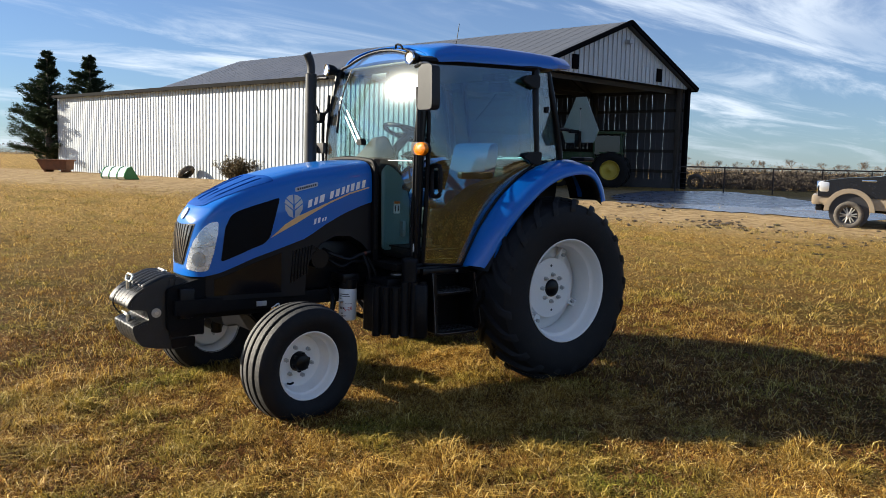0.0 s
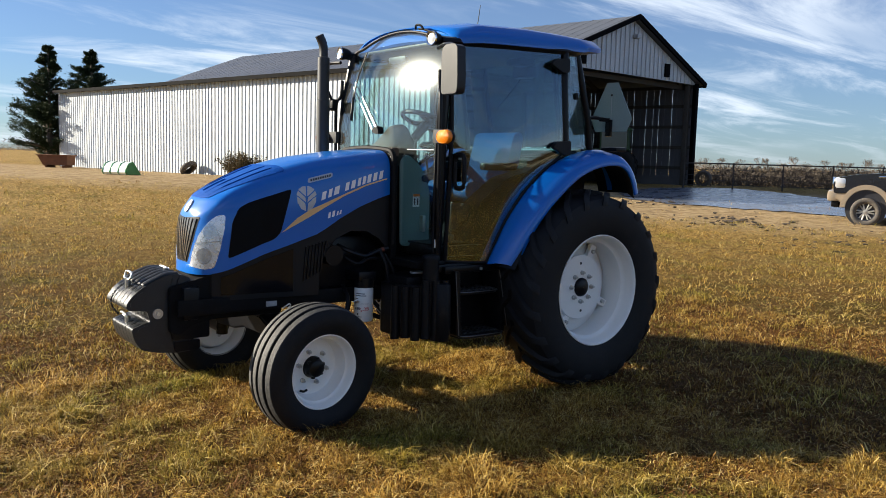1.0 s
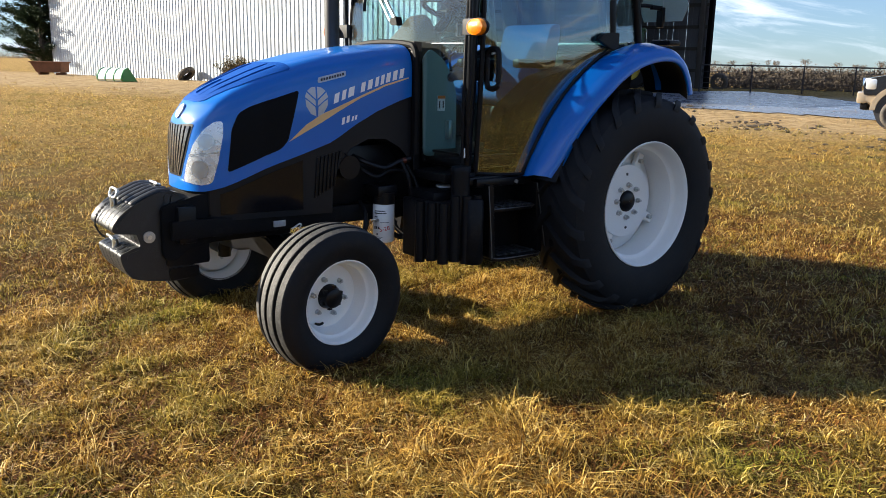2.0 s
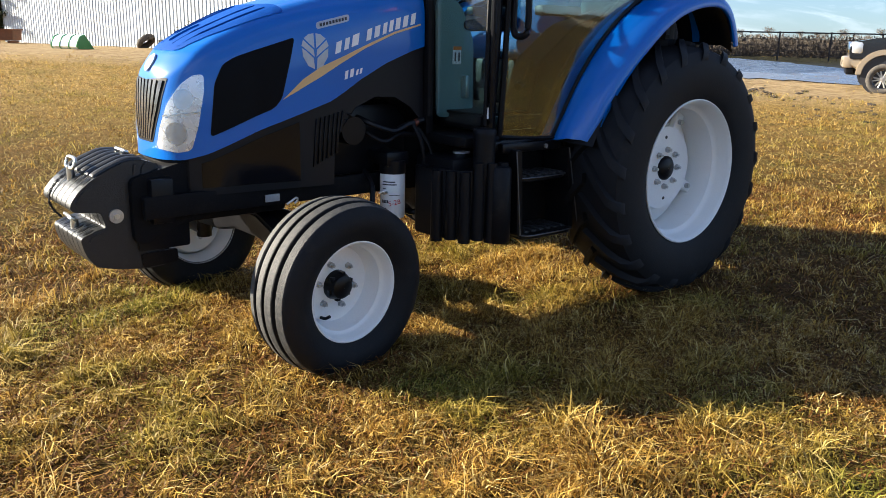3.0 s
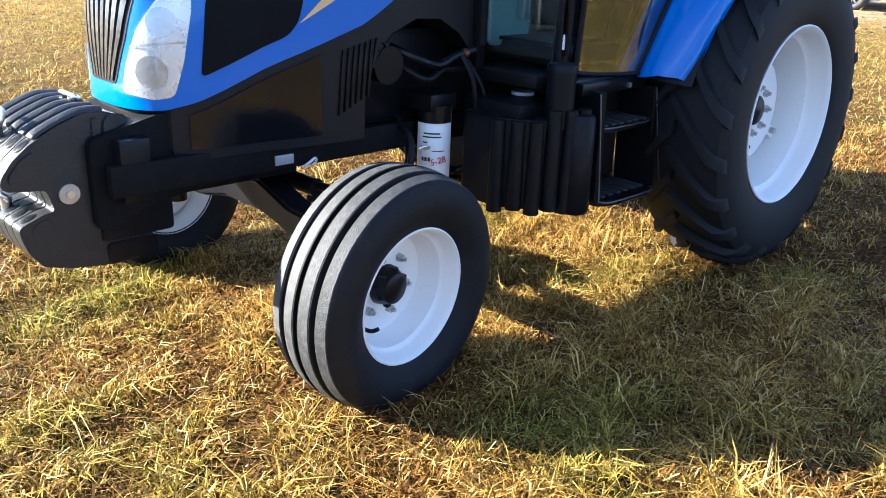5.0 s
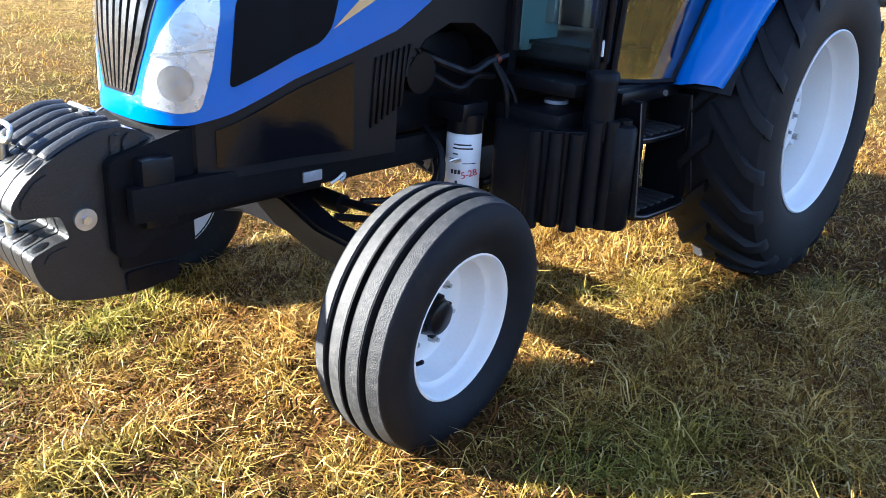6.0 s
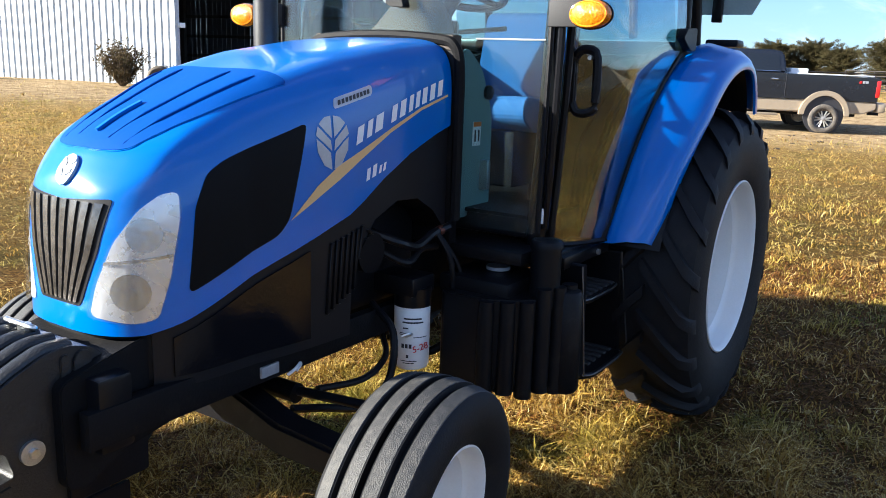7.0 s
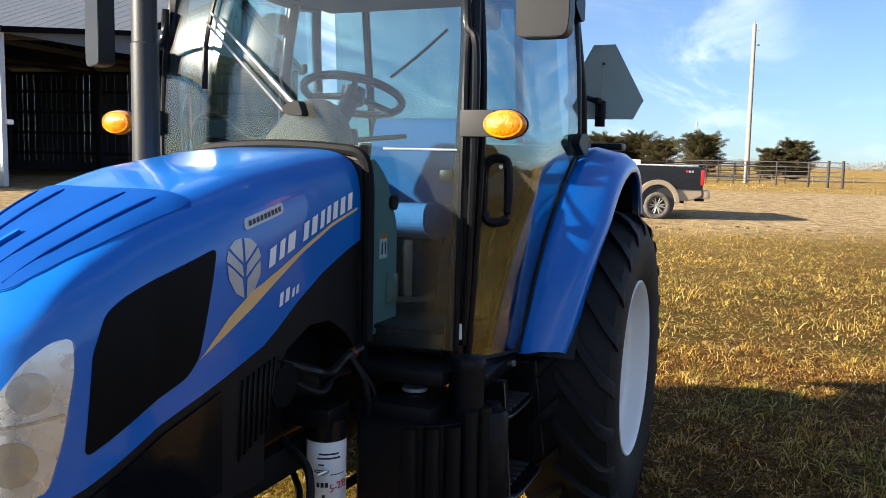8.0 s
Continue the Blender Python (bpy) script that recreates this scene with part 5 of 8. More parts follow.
    for y in (0.14, 0.30, -0.22):
        part("pedal", box(B(), (1.06, y, 1.16), (0.03, 0.08, 0.12), 0.01), "steel", tractor)
    part("inside_mirror", box(B(), (1.12, 0.05, 2.33), (0.03, 0.22, 0.06), 0.012), "plastic", tractor)
    part("roof_speaker", box(B(), (0.25, 0.42, 2.37), (0.16, 0.16, 0.06), 0.02), "plastic", tractor)
    part("fan_unit", box(B(), (0.10, 0.30, 2.32), (0.10, 0.18, 0.10), 0.02), "plastic", tractor)
    part("rear_wiper", tube(B(), [(-0.112, 0.045, 2.31), (-0.132, -0.12, 2.19), (-0.152, -0.29, 2.08)], 0.008, 6, 3), "plastic", tractor)
    part("lever_left", tube(B(), [(0.78, 0.52, 1.30), (0.84, 0.54, 1.20), (0.90, 0.56, 1.17)], 0.02, 8, 4), "plastic", tractor)
    # green-tinted sound panel and warning label behind the lower glass
    part("front_trim", prism(B(), rounded([(1.24, 1.0), (1.255, 1.60), (1.20, 1.66), (1.08, 1.58), (0.99, 1.40), (0.985, 1.0)], 0.04), XZ, 0.285, 0.303, 0.004), surface_pale, tractor, "pale green-grey trim panel inside the front glass")
    part("trim_knob", cyl(B(), (1.04, 0.303, 1.485), (1.04, 0.318, 1.485), 0.028, seg=18), "plastic", tractor)
    lb = part("warning_label", box(B(), (1.113, 0.3055, 1.325), (0.058, 0.003, 0.092)), "white_decal", tractor, "white warning label with an orange head")
    part("label_head", box(B(), (1.113, 0.308, 1.363), (0.056, 0.003, 0.018)), "orange_decal", lb)
    for x in (1.127, 1.100):
        part("label_mark", box(B(), (x, 0.308, 1.318), (0.008, 0.002, 0.046)), "dark_decal", lb)


surface_pale = surface("pale_green_trim", (0.17, 0.27, 0.27), 0.6, 0, 0.06, 6, 200, 0.05)
cab_inside()


def steps_and_tank():
    # ribbed tank ahead of the steps
    bm = B()
    plan = [(1.46, 0.38), (1.465, 0.585), (1.40, 0.69), (1.31, 0.755), (1.20, 0.785), (1.12, 0.765), (1.12, 0.36)]
    prism(bm, rounded(plan, 0.03), XY, 0.425, 0.775, 0.012)
    tk = part("fuel_tank", bm, "plastic", tractor, "ribbed black moulded tank below the cab")
    outer = smooth_line([(x, y, 0) for x, y in plan[1:6]], 5)
    for i in range(0, len(outer) - 4, 3):
        p = outer[i]
        part("tank_rib", cyl(B(), (p.x, p.y, 0.41 + 0.015 * (i % 2)), (p.x, p.y, 0.772 if i < 8 else 0.815), 0.032, 0.028, 14), "plastic", tk)
    part("filler_neck", cyl(B(), (1.268, 0.715, 0.74), (1.270, 0.715, 0.955), 0.056, seg=28), "plastic", tk, "black filler column")
    part("filler_cap", lathe(B(), [(0, 0.060), (0.022, 0.060), (0.030, 0.054), (0.033, 0.001)], 28, Matrix.Translation((1.270, 0.715, 0.952)) @ Matrix.Rotation(radians(90), 4, "X")), "plastic", tk)
    part("cap_plate", cyl(B(), (1.235, 0.50, 0.832), (1.235, 0.50, 0.845), 0.046, seg=24), "silver_decal", tk, "pale metal cap plate")
    part("tank_shoulder", box(B(), (1.26, 0.49, 0.79), (0.30, 0.30, 0.075), 0.02), "plastic", tk)
    part("floor_pan", box(B(), (1.22, 0.47, 0.905), (0.24, 0.36, 0.05), 0.012), "plastic", tractor)
    part("tank_column", lathe(B(), [(0, 0.001), (0.0, 0.052), (0.014, 0.060), (0.375, 0.056), (0.388, 0.048), (0.392, 0.001)], 28, Matrix.Translation((1.222, 0.79, 0.408)) @ Matrix.Rotation(radians(90), 4, "X")), "plastic", tk, "black moulded column at the tank's corner")
    # steps
    st = part("step_frame", prism(B(), rounded([(1.115, 0.87), (1.10, 0.43), (1.07, 0.405), (1.055, 0.415), (1.085, 0.87)], 0.01), XZ, 0.62, 0.80, 0.003, 1), "black", tractor, "black two-tread access steps")
    part("step_side", prism(B(), rounded([(0.715, 0.86), (0.665, 0.43), (0.675, 0.405), (0.70, 0.405), (0.74, 0.86)], 0.01), XZ, 0.62, 0.80, 0.003, 1), "black", st)
    for z, x0, x1, y1 in ((0.715, 0.715, 1.09, 0.80), (0.415, 0.68, 1.08, 0.835)):
        part("tread", prism(B(), rounded([(x0, 0.55), (x1, 0.55), (x1, y1 - 0.035), (x1 - 0.06, y1), (x0 + 0.06, y1), (x0, y1 - 0.035)], 0.02), XY, z - 0.014, z + 0.010, 0.004, 1), "black", st, "steel tread plate")
        for k in range(6):
            part("tread_tooth", box(B(), (x0 + 0.05 + k * 0.056, 0.70, z + 0.014), (0.028, 0.17, 0.010), 0.002), "grey_bracket", st)
        # thin lighter steel tube along the tread's edge
        part("tread_nosing", tube(B(), [(x0 + 0.01, y1 - 0.03, z + 0.006), (x0 + 0.06, y1 + 0.002, z + 0.006), (x1 - 0.06, y1 + 0.002, z + 0.006), (x1 - 0.01, y1 - 0.03, z + 0.006)], 0.004, 6, 4), "arm_steel", st, "thin steel line along the tread's edge")
    for pts in ([(1.118, 0.795, 0.865), (1.112, 0.808, 0.70), (1.10, 0.825, 0.43)], [(0.73, 0.80, 0.86), (0.70, 0.815, 0.66), (0.668, 0.835, 0.43)]):
        part("step_edge", tube(B(), pts, 0.0035, 6, 4), "arm_steel", st, "thin steel line along the step's side")
    part("step_back", box(B(), (0.84, 0.56, 0.62), (0.40, 0.02, 0.50), 0.005), "plastic", st)
    part("cab_mount", box(B(), (0.95, 0.665, 0.875), (0.44, 0.16, 0.05), 0.012), "black", tractor)
    part("cab_bolt", cyl(B(), (0.86, 0.745, 0.872), (0.86, 0.757, 0.872), 0.012, seg=6), "bolt", tractor)
    # lower links behind
    part("link_arm", tube(B(), [(-0.1, 0.38, 0.62), (-0.5, 0.40, 0.50), (-0.95, 0.42, 0.50)], 0.03, 8, 4), "black", tractor)
    part("link_arm", tube(B(), [(-0.1, -0.38, 0.62), (-0.5, -0.40, 0.50), (-0.95, -0.42, 0.50)], 0.03, 8, 4), "black", tractor)


steps_and_tank()


# ---- hangar: near front corner, its front (u) and its long wall (v) ----
HC, HE, HW = Vector((-12.47, -17.98)), Vector((-0.995, -0.098)), Vector((0.1977, -0.9803))
HZ, HLEN, HWID = 0.66, 28.5, 17.25


def hp(u, v, z):
    p = HC + HE * u + HW * v
    return Vector((p.x, p.y, HZ + z))


M["sheet"] = surface("galvanised_sheet", (0.41, 0.445, 0.48), 0.5, 0.15, 0.14, 0.9, 14, 0.04, per_piece=0.25)
# darker copy of the sheet: the hangar's inner shade is in its colour
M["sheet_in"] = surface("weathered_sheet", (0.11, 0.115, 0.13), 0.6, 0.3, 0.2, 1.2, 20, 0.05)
M["roof_sheet"] = surface("dull_roof_sheet", (0.12, 0.128, 0.145), 0.45, 0.5, 0.18, 0.7, 18, 0.05)
M["lean_roof"] = surface("dark_lean_to_roof", (0.03, 0.031, 0.035), 0.5, 0.3, 0.15, 0.7, 18, 0.03)
M["dark_trim"] = surface("dark_roof_trim", (0.003, 0.003, 0.004), 0.6, 0.0, 0.2, 2, 40, 0.02, spec=0.02)
M["timber"] = surface("old_barn_timber", (0.05, 0.044, 0.038), 0.8, 0, 0.3, 3, 60, 0.2)


def sheet_mesh(width, height, ribs, depth=0.03):
    """A ribbed metal sheet standing on its lower edge, x along, z up, ribs towards -y."""
    bm = B()
    prof = []
    pitch = width / ribs
    for i in range(ribs):
        x = i * pitch
        prof += [(x, 0), (x + pitch * 0.55, 0), (x + pitch * 0.65, -depth), (x + pitch * 0.9, -depth)]
    prof.append((width, 0))
    rows = [[Vector((x, y, z)) for x, y in prof] for z in (0, height)]
    return skin(bm, rows, loop=False)


def hangar():
    h = tagged(holder("hangar", hp(0, 0, 0)), "large open-fronted metal hangar with ribbed galvanised walls", "hangar")
    inv = Matrix.Translation(-h.location)
    # near long wall, sheet by sheet
    n = 28
    wd = HLEN / n
    ang = math.atan2(HW.y, HW.x)
    wall = part("wall_near", box(B(), (0, 0, 0), (HLEN, 0.05, 0.10), 0.0, inv @ Matrix.Translation(hp(0.12, HLEN / 2, 0.05)) @ Matrix.Rotation(ang, 4, "Z")), "timber", h)
    first = None
    for i in range(n):
        m = inv @ Matrix.Translation(hp(0, wd * i, 0.0)) @ Matrix.Rotation(ang, 4, "Z") @ Matrix.Rotation(radians(0.0), 4, "X")
        m = m @ Matrix.Translation((0, 0.003 * (i % 2), 0.02 * math.sin(i * 2.3)))
        if first is None:
            bm = sheet_mesh(wd, 4.22, 4)
            first = part("wall_sheet", bm, "sheet", wall, angle=20, m=m)
        else:
            again(first, m)
    for z in (1.0, 2.1, 3.2, 4.1):
        part("girt", box(B(), (0, 0, 0), (HLEN, 0.05, 0.14), 0, inv @ Matrix.Translation(hp(0.12, HLEN / 2, z)) @ Matrix.Rotation(ang, 4, "Z")), "timber", wall)
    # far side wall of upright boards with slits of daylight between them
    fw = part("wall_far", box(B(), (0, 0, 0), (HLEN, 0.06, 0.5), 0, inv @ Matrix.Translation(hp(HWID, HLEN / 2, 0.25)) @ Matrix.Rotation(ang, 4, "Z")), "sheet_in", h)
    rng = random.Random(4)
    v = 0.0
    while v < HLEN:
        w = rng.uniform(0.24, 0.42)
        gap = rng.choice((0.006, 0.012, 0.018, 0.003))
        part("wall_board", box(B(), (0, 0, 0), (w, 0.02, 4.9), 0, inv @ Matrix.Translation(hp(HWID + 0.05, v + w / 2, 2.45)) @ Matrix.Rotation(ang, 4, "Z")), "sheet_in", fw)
        v += w + gap
    for z in (0.9, 1.9, 2.9, 3.9, 4.8):
        part("girt", box(B(), (0, 0, 0), (HLEN, 0.06, 0.15), 0, inv @ Matrix.Translation(hp(HWID - 0.05, HLEN / 2, z)) @ Matrix.Rotation(ang, 4, "Z")), "timber", fw)
    for v in (0.3, 5.0, 10.0, 15.0, 20.0, 25.0, 28.2):
        part("wall_post", box(B(), (0, 0, 0), (0.22, 0.22, 4.9), 0.01, inv @ Matrix.Translation(hp(HWID - 0.18, v, 2.45)) @ Matrix.Rotation(ang, 4, "Z")), "timber", h)
        part("wall_post", box(B(), (0, 0, 0), (0.20, 0.20, 4.2), 0.01, inv @ Matrix.Translation(hp(0.24, v, 2.1)) @ Matrix.Rotation(ang, 4, "Z")), "timber", h)
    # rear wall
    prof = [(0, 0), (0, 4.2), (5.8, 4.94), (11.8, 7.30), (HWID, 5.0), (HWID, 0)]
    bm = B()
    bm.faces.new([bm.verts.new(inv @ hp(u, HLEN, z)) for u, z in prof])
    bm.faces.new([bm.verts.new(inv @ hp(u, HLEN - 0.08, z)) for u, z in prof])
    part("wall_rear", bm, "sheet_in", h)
    # front gable above the openings
    def gable(poly, v0, v1, mat, name, lab=""):
        bm = B()
        va = [bm.verts.new(inv @ hp(u, v0, z)) for u, z in poly]
        vb = [bm.verts.new(inv @ hp(u, v1, z)) for u, z in poly]
        bm.faces.new(va); bm.faces.new(vb[::-1])
        for i in range(len(poly)):
            j = (i + 1) % len(poly)
            bm.faces.new((va[i], va[j], vb[j], vb[i]))
        return part(name, bm, mat, h, lab)
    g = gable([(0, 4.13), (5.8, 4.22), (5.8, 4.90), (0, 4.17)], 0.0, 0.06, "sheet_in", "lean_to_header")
    g = gable([(5.8, 4.90), (HWID, 4.90), (HWID, 4.95), (11.8, 7.26), (5.8, 4.90001)], 0.0, 0.06, "sheet", "gable_wall", "grey ribbed gable above the open front")
    u = 5.95
    while u < HWID - 0.1:
        top = 4.92 + (u - 5.8) * 0.393 if u < 11.8 else 7.28 - (u - 11.8) * 0.4275
        if top > 5.0:
            bm = B()
            a, b = inv @ hp(u, -0.022, 4.92), inv @ hp(u, -0.022, top - 0.03)
            cyl(bm, a, b, 0.025, 0.025, 6)
            part("gable_rib", bm, "sheet", g)
        u += 0.33
    for u0, z0 in ((8.3, 5.35), (14.6, 5.35)):
        bm = B()
        box(bm, inv @ hp(u0, -0.03, z0), (0.35, 0.12, 0.6), 0.01)
        part("gable_vent", bm, "dark_trim", g)
    lampm = part("gable_lamp", box(B(), inv @ hp(11.9, -0.15, 6.55), (0.28, 0.30, 0.16), 0.03), "sheet", g, "small grey yard lamp on the gable")
    # main roof, lean-to roof, dark edges
    def plane(pts, th, mat, name, lab=""):
        bm = B()
        va = [bm.verts.new(inv @ p) for p in pts]
        vb = [bm.verts.new(inv @ (p + Vector((0, 0, -th)))) for p in pts]
        bm.faces.new(va); bm.faces.new(vb[::-1])
        for i in range(len(pts)):
            j = (i + 1) % len(pts)
            bm.faces.new((va[i], va[j], vb[j], vb[i]))
        return part(name, bm, mat, h, lab)
    r1 = plane([hp(5.5, -0.25, 4.93), hp(11.8, -0.25, 7.42), hp(11.8, HLEN + 0.3, 7.42), hp(5.5, HLEN + 0.3, 4.93)], 0.08, "roof_sheet", "roof", "dull grey metal roof")
    r2 = plane([hp(11.8, -0.25, 7.42), hp(HWID + 0.35, -0.25, 4.93), hp(HWID + 0.35, HLEN + 0.3, 4.93), hp(11.8, HLEN + 0.3, 7.42)], 0.08, "roof_sheet", "roof")
    r3 = plane([hp(-0.22, -0.25, 4.23), hp(5.7, -0.25, 4.99), hp(5.7, HLEN + 0.1, 4.99), hp(-0.22, HLEN + 0.1, 4.23)], 0.07, "lean_roof", "roof")
    v = 0.1
    while v < HLEN:
        part("roof_rib", cyl(B(), inv @ hp(5.5, v, 4.938), inv @ hp(11.75, v, 7.423), 0.004, 0.004, 5), "roof_sheet", r1)
        v += 0.62
    def beam(p, q, w, hgt, name, mat="dark_trim"):
        bm = B()
        m, ln = along(inv @ p, inv @ q)
        box(bm, (0, 0, 0), (w, hgt, ln), 0, m)
        return part(name, bm, mat, h)
    beam(hp(-0.26, -0.3, 4.18), hp(-0.26, HLEN + 0.12, 4.18), 0.08, 0.16, "eave_trim")
    beam(hp(5.5, -0.3, 4.90), hp(11.8, -0.3, 7.38), 0.10, 0.20, "verge_trim")
    beam(hp(11.8, -0.3, 7.38), hp(HWID + 0.4, -0.3, 4.90), 0.10, 0.20, "verge_trim")
    beam(hp(-0.3, -0.3, 4.16), hp(5.6, -0.3, 4.92), 0.08, 0.16, "verge_trim")
    beam(hp(HWID + 0.38, -0.3, 4.90), hp(HWID + 0.38, HLEN + 0.3, 4.90), 0.1, 0.2, "eave_trim")
    beam(hp(0.0, -0.02, 0), hp(0.0, -0.02, 4.2), 0.16, 0.14, "corner_trim", "sheet")
    beam(hp(HWID, -0.02, 0), hp(HWID, -0.02, 4.95), 0.20, 0.20, "corner_trim", "dark_trim")
    beam(hp(5.8, 0.1, 0), hp(5.8, 0.1, 4.9), 0.25, 0.25, "front_post", "timber")
    for v in (0.6, 5.4, 10.2, 15.0, 19.8, 24.6, 28.1):
        beam(hp(5.8, v, 4.82), hp(11.8, v, 7.22), 0.10, 0.22, "rafter", "timber")
        beam(hp(11.8, v, 7.22), hp(HWID, v, 4.8), 0.10, 0.22, "rafter", "timber")
        beam(hp(5.8, v, 4.78), hp(HWID, v, 4.78), 0.10, 0.20, "truss_tie", "timber")
        beam(hp(0.1, v, 4.05), hp(5.8, v, 4.78), 0.10, 0.2, "rafter", "timber")
    beam(hp(5.8, 14, 0), hp(5.8, 14, 4.9), 0.25, 0.25, "inner_post", "timber")
    part("meter_box", box(B(), inv @ hp(0.12, -0.12, 1.75), (0.20, 0.12, 0.14), 0.02), "white_decal", h, "small white box beside the opening")
    return h


hangar()


# ---- ground sheet ----
def ground_material():
    m = bpy.data.materials.new("winter_grass_ground")
    m.use_nodes = True
    nt = m.node_tree
    b = nt.nodes["Principled BSDF"]
    b.inputs["Roughness"].default_value = 0.95
    b.inputs["Specular IOR Level"].default_value = 0.05
    co = nt.nodes.new("ShaderNodeTexCoord")

    def noise_tex(scale, detail=6, rough=0.6):
        n = nt.nodes.new("ShaderNodeTexNoise")
        n.inputs["Scale"].default_value, n.inputs["Detail"].default_value, n.inputs["Roughness"].default_value = scale, detail, rough
        nt.links.new(co.outputs["Object"], n.inputs["Vector"])
        return n.outputs["Fac"]

    def mapped(v, a, c):
        r = nt.nodes.new("ShaderNodeMapRange")
        r.inputs["From Min"].default_value, r.inputs["From Max"].default_value = a, c
        nt.links.new(v, r.inputs["Value"])
        return r.outputs[0]

    def mixed(f, c1, c2):
        x = nt.nodes.new("ShaderNodeMixRGB")
        for i, c in ((1, c1), (2, c2)):
            if isinstance(c, tuple):
                x.inputs[i].default_value = (*c, 1)
            else:
                nt.links.new(c, x.inputs[i])
        nt.links.new(f, x.inputs[0])
        return x.outputs[0]

    straw = mixed(mapped(noise_tex(38, 8, 0.8), 0.42, 0.60), (0.026, 0.012, 0.0045), (0.20, 0.11, 0.028))
    green = mixed(mapped(noise_tex(44, 8, 0.8), 0.42, 0.60), (0.02, 0.014, 0.005), (0.14, 0.10, 0.022))
    grass = mixed(mapped(noise_tex(0.9, 5), 0.42, 0.62), straw, green)
    soil = mixed(mapped(noise_tex(9, 8, 0.7), 0.35, 0.65), (0.026, 0.013, 0.007), (0.11, 0.058, 0.026))
    grass = mixed(mapped(noise_tex(2.6, 6), 0.60, 0.72), grass, soil)
    # bare drive: a band that runs past the pickup to the hangar
    sep = nt.nodes.new("ShaderNodeSeparateXYZ"); nt.links.new(co.outputs["Object"], sep.inputs[0])

    def math_node(op, a, c):
        x = nt.nodes.new("ShaderNodeMath"); x.operation = op
        for i, val in ((0, a), (1, c)):
            if isinstance(val, (int, float)):
                x.inputs[i].default_value = val
            else:
                nt.links.new(val, x.inputs[i])
        return x.outputs[0]
    # distance across the band
    s = math_node("ADD", math_node("MULTIPLY", sep.outputs["X"], 0.86), math_node("MULTIPLY", sep.outputs["Y"], 0.50))
    wob = math_node("MULTIPLY", math_node("SUBTRACT", noise_tex(0.35, 6, 0.65), 0.5), 5.0)
    d = math_node("ABSOLUTE", math_node("ADD", math_node("ADD", s, 21.5), wob), 0)
    band = mapped(d, 9.4, 6.6)
    drive = mixed(mapped(noise_tex(3.5, 8, 0.7), 0.38, 0.62), (0.22, 0.15, 0.078), (0.42, 0.31, 0.175))
    ruts = mapped(noise_tex(1.2, 7, 0.7), 0.60, 0.70)
    drive = mixed(ruts, drive, (0.13, 0.085, 0.055))
    far = mapped(math_node("ADD", math_node("MULTIPLY", sep.outputs["X"], -0.6), math_node("MULTIPLY", sep.outputs["Y"], -0.8)), 3.0, 12.0)
    dry = mixed(mapped(noise_tex(13, 10, 0.9), 0.44, 0.57), (0.05, 0.027, 0.010), (0.52, 0.34, 0.115))
    dry = mixed(mapped(noise_tex(0.8, 6, 0.7), 0.52, 0.66), dry, mixed(mapped(noise_tex(17, 9, 0.88), 0.44, 0.57), (0.045, 0.03, 0.010), (0.30, 0.22, 0.06)))
    grass = mixed(far, grass, dry)
    c = mixed(band, grass, drive)
    nt.links.new(c, b.inputs["Base Color"])
    bp = nt.nodes.new("ShaderNodeBump"); bp.inputs["Strength"].default_value = 0.9; bp.inputs["Distance"].default_value = 0.05
    nt.links.new(noise_tex(26, 9, 0.8), bp.inputs["Height"]); nt.links.new(bp.outputs[0], b.inputs["Normal"])
    return m


def ground():
    bm = B()
    radii = [0.0] + [0.6 * 1.105 ** k for k in range(86)]
    seg = 144
    c = bm.verts.new((0, 0, ground_z(0, 0)))
    prev = None
    for r in radii[1:]:
        ring = []
        for k in range(seg):
            x, y = r * math.cos(2 * math.pi * k / seg), r * math.sin(2 * math.pi * k / seg)
            z = ground_z(x, y)
            z += 0.018 * noise.noise(Vector((x * 0.9, y * 0.9, 3))) * min(1, r / 2) + (0.10 * noise.noise(Vector((x * 0.05, y * 0.05, 7))) if r > 14 else 0)
            ring.append(bm.verts.new((x, y, z)))
        for k in range(seg):
            j = (k + 1) % seg
            if prev is None:
                bm.faces.new((c, ring[k], ring[j]))
            else:
                bm.faces.new((prev[k], prev[j], ring[j], ring[k])[::-1])
        prev = ring
    g = part("ground", bm, ground_material(), angle=180)
    return tagged(g, "winter grass yard, straw and faded green with bare earth", "ground", kind="structure")


ground()


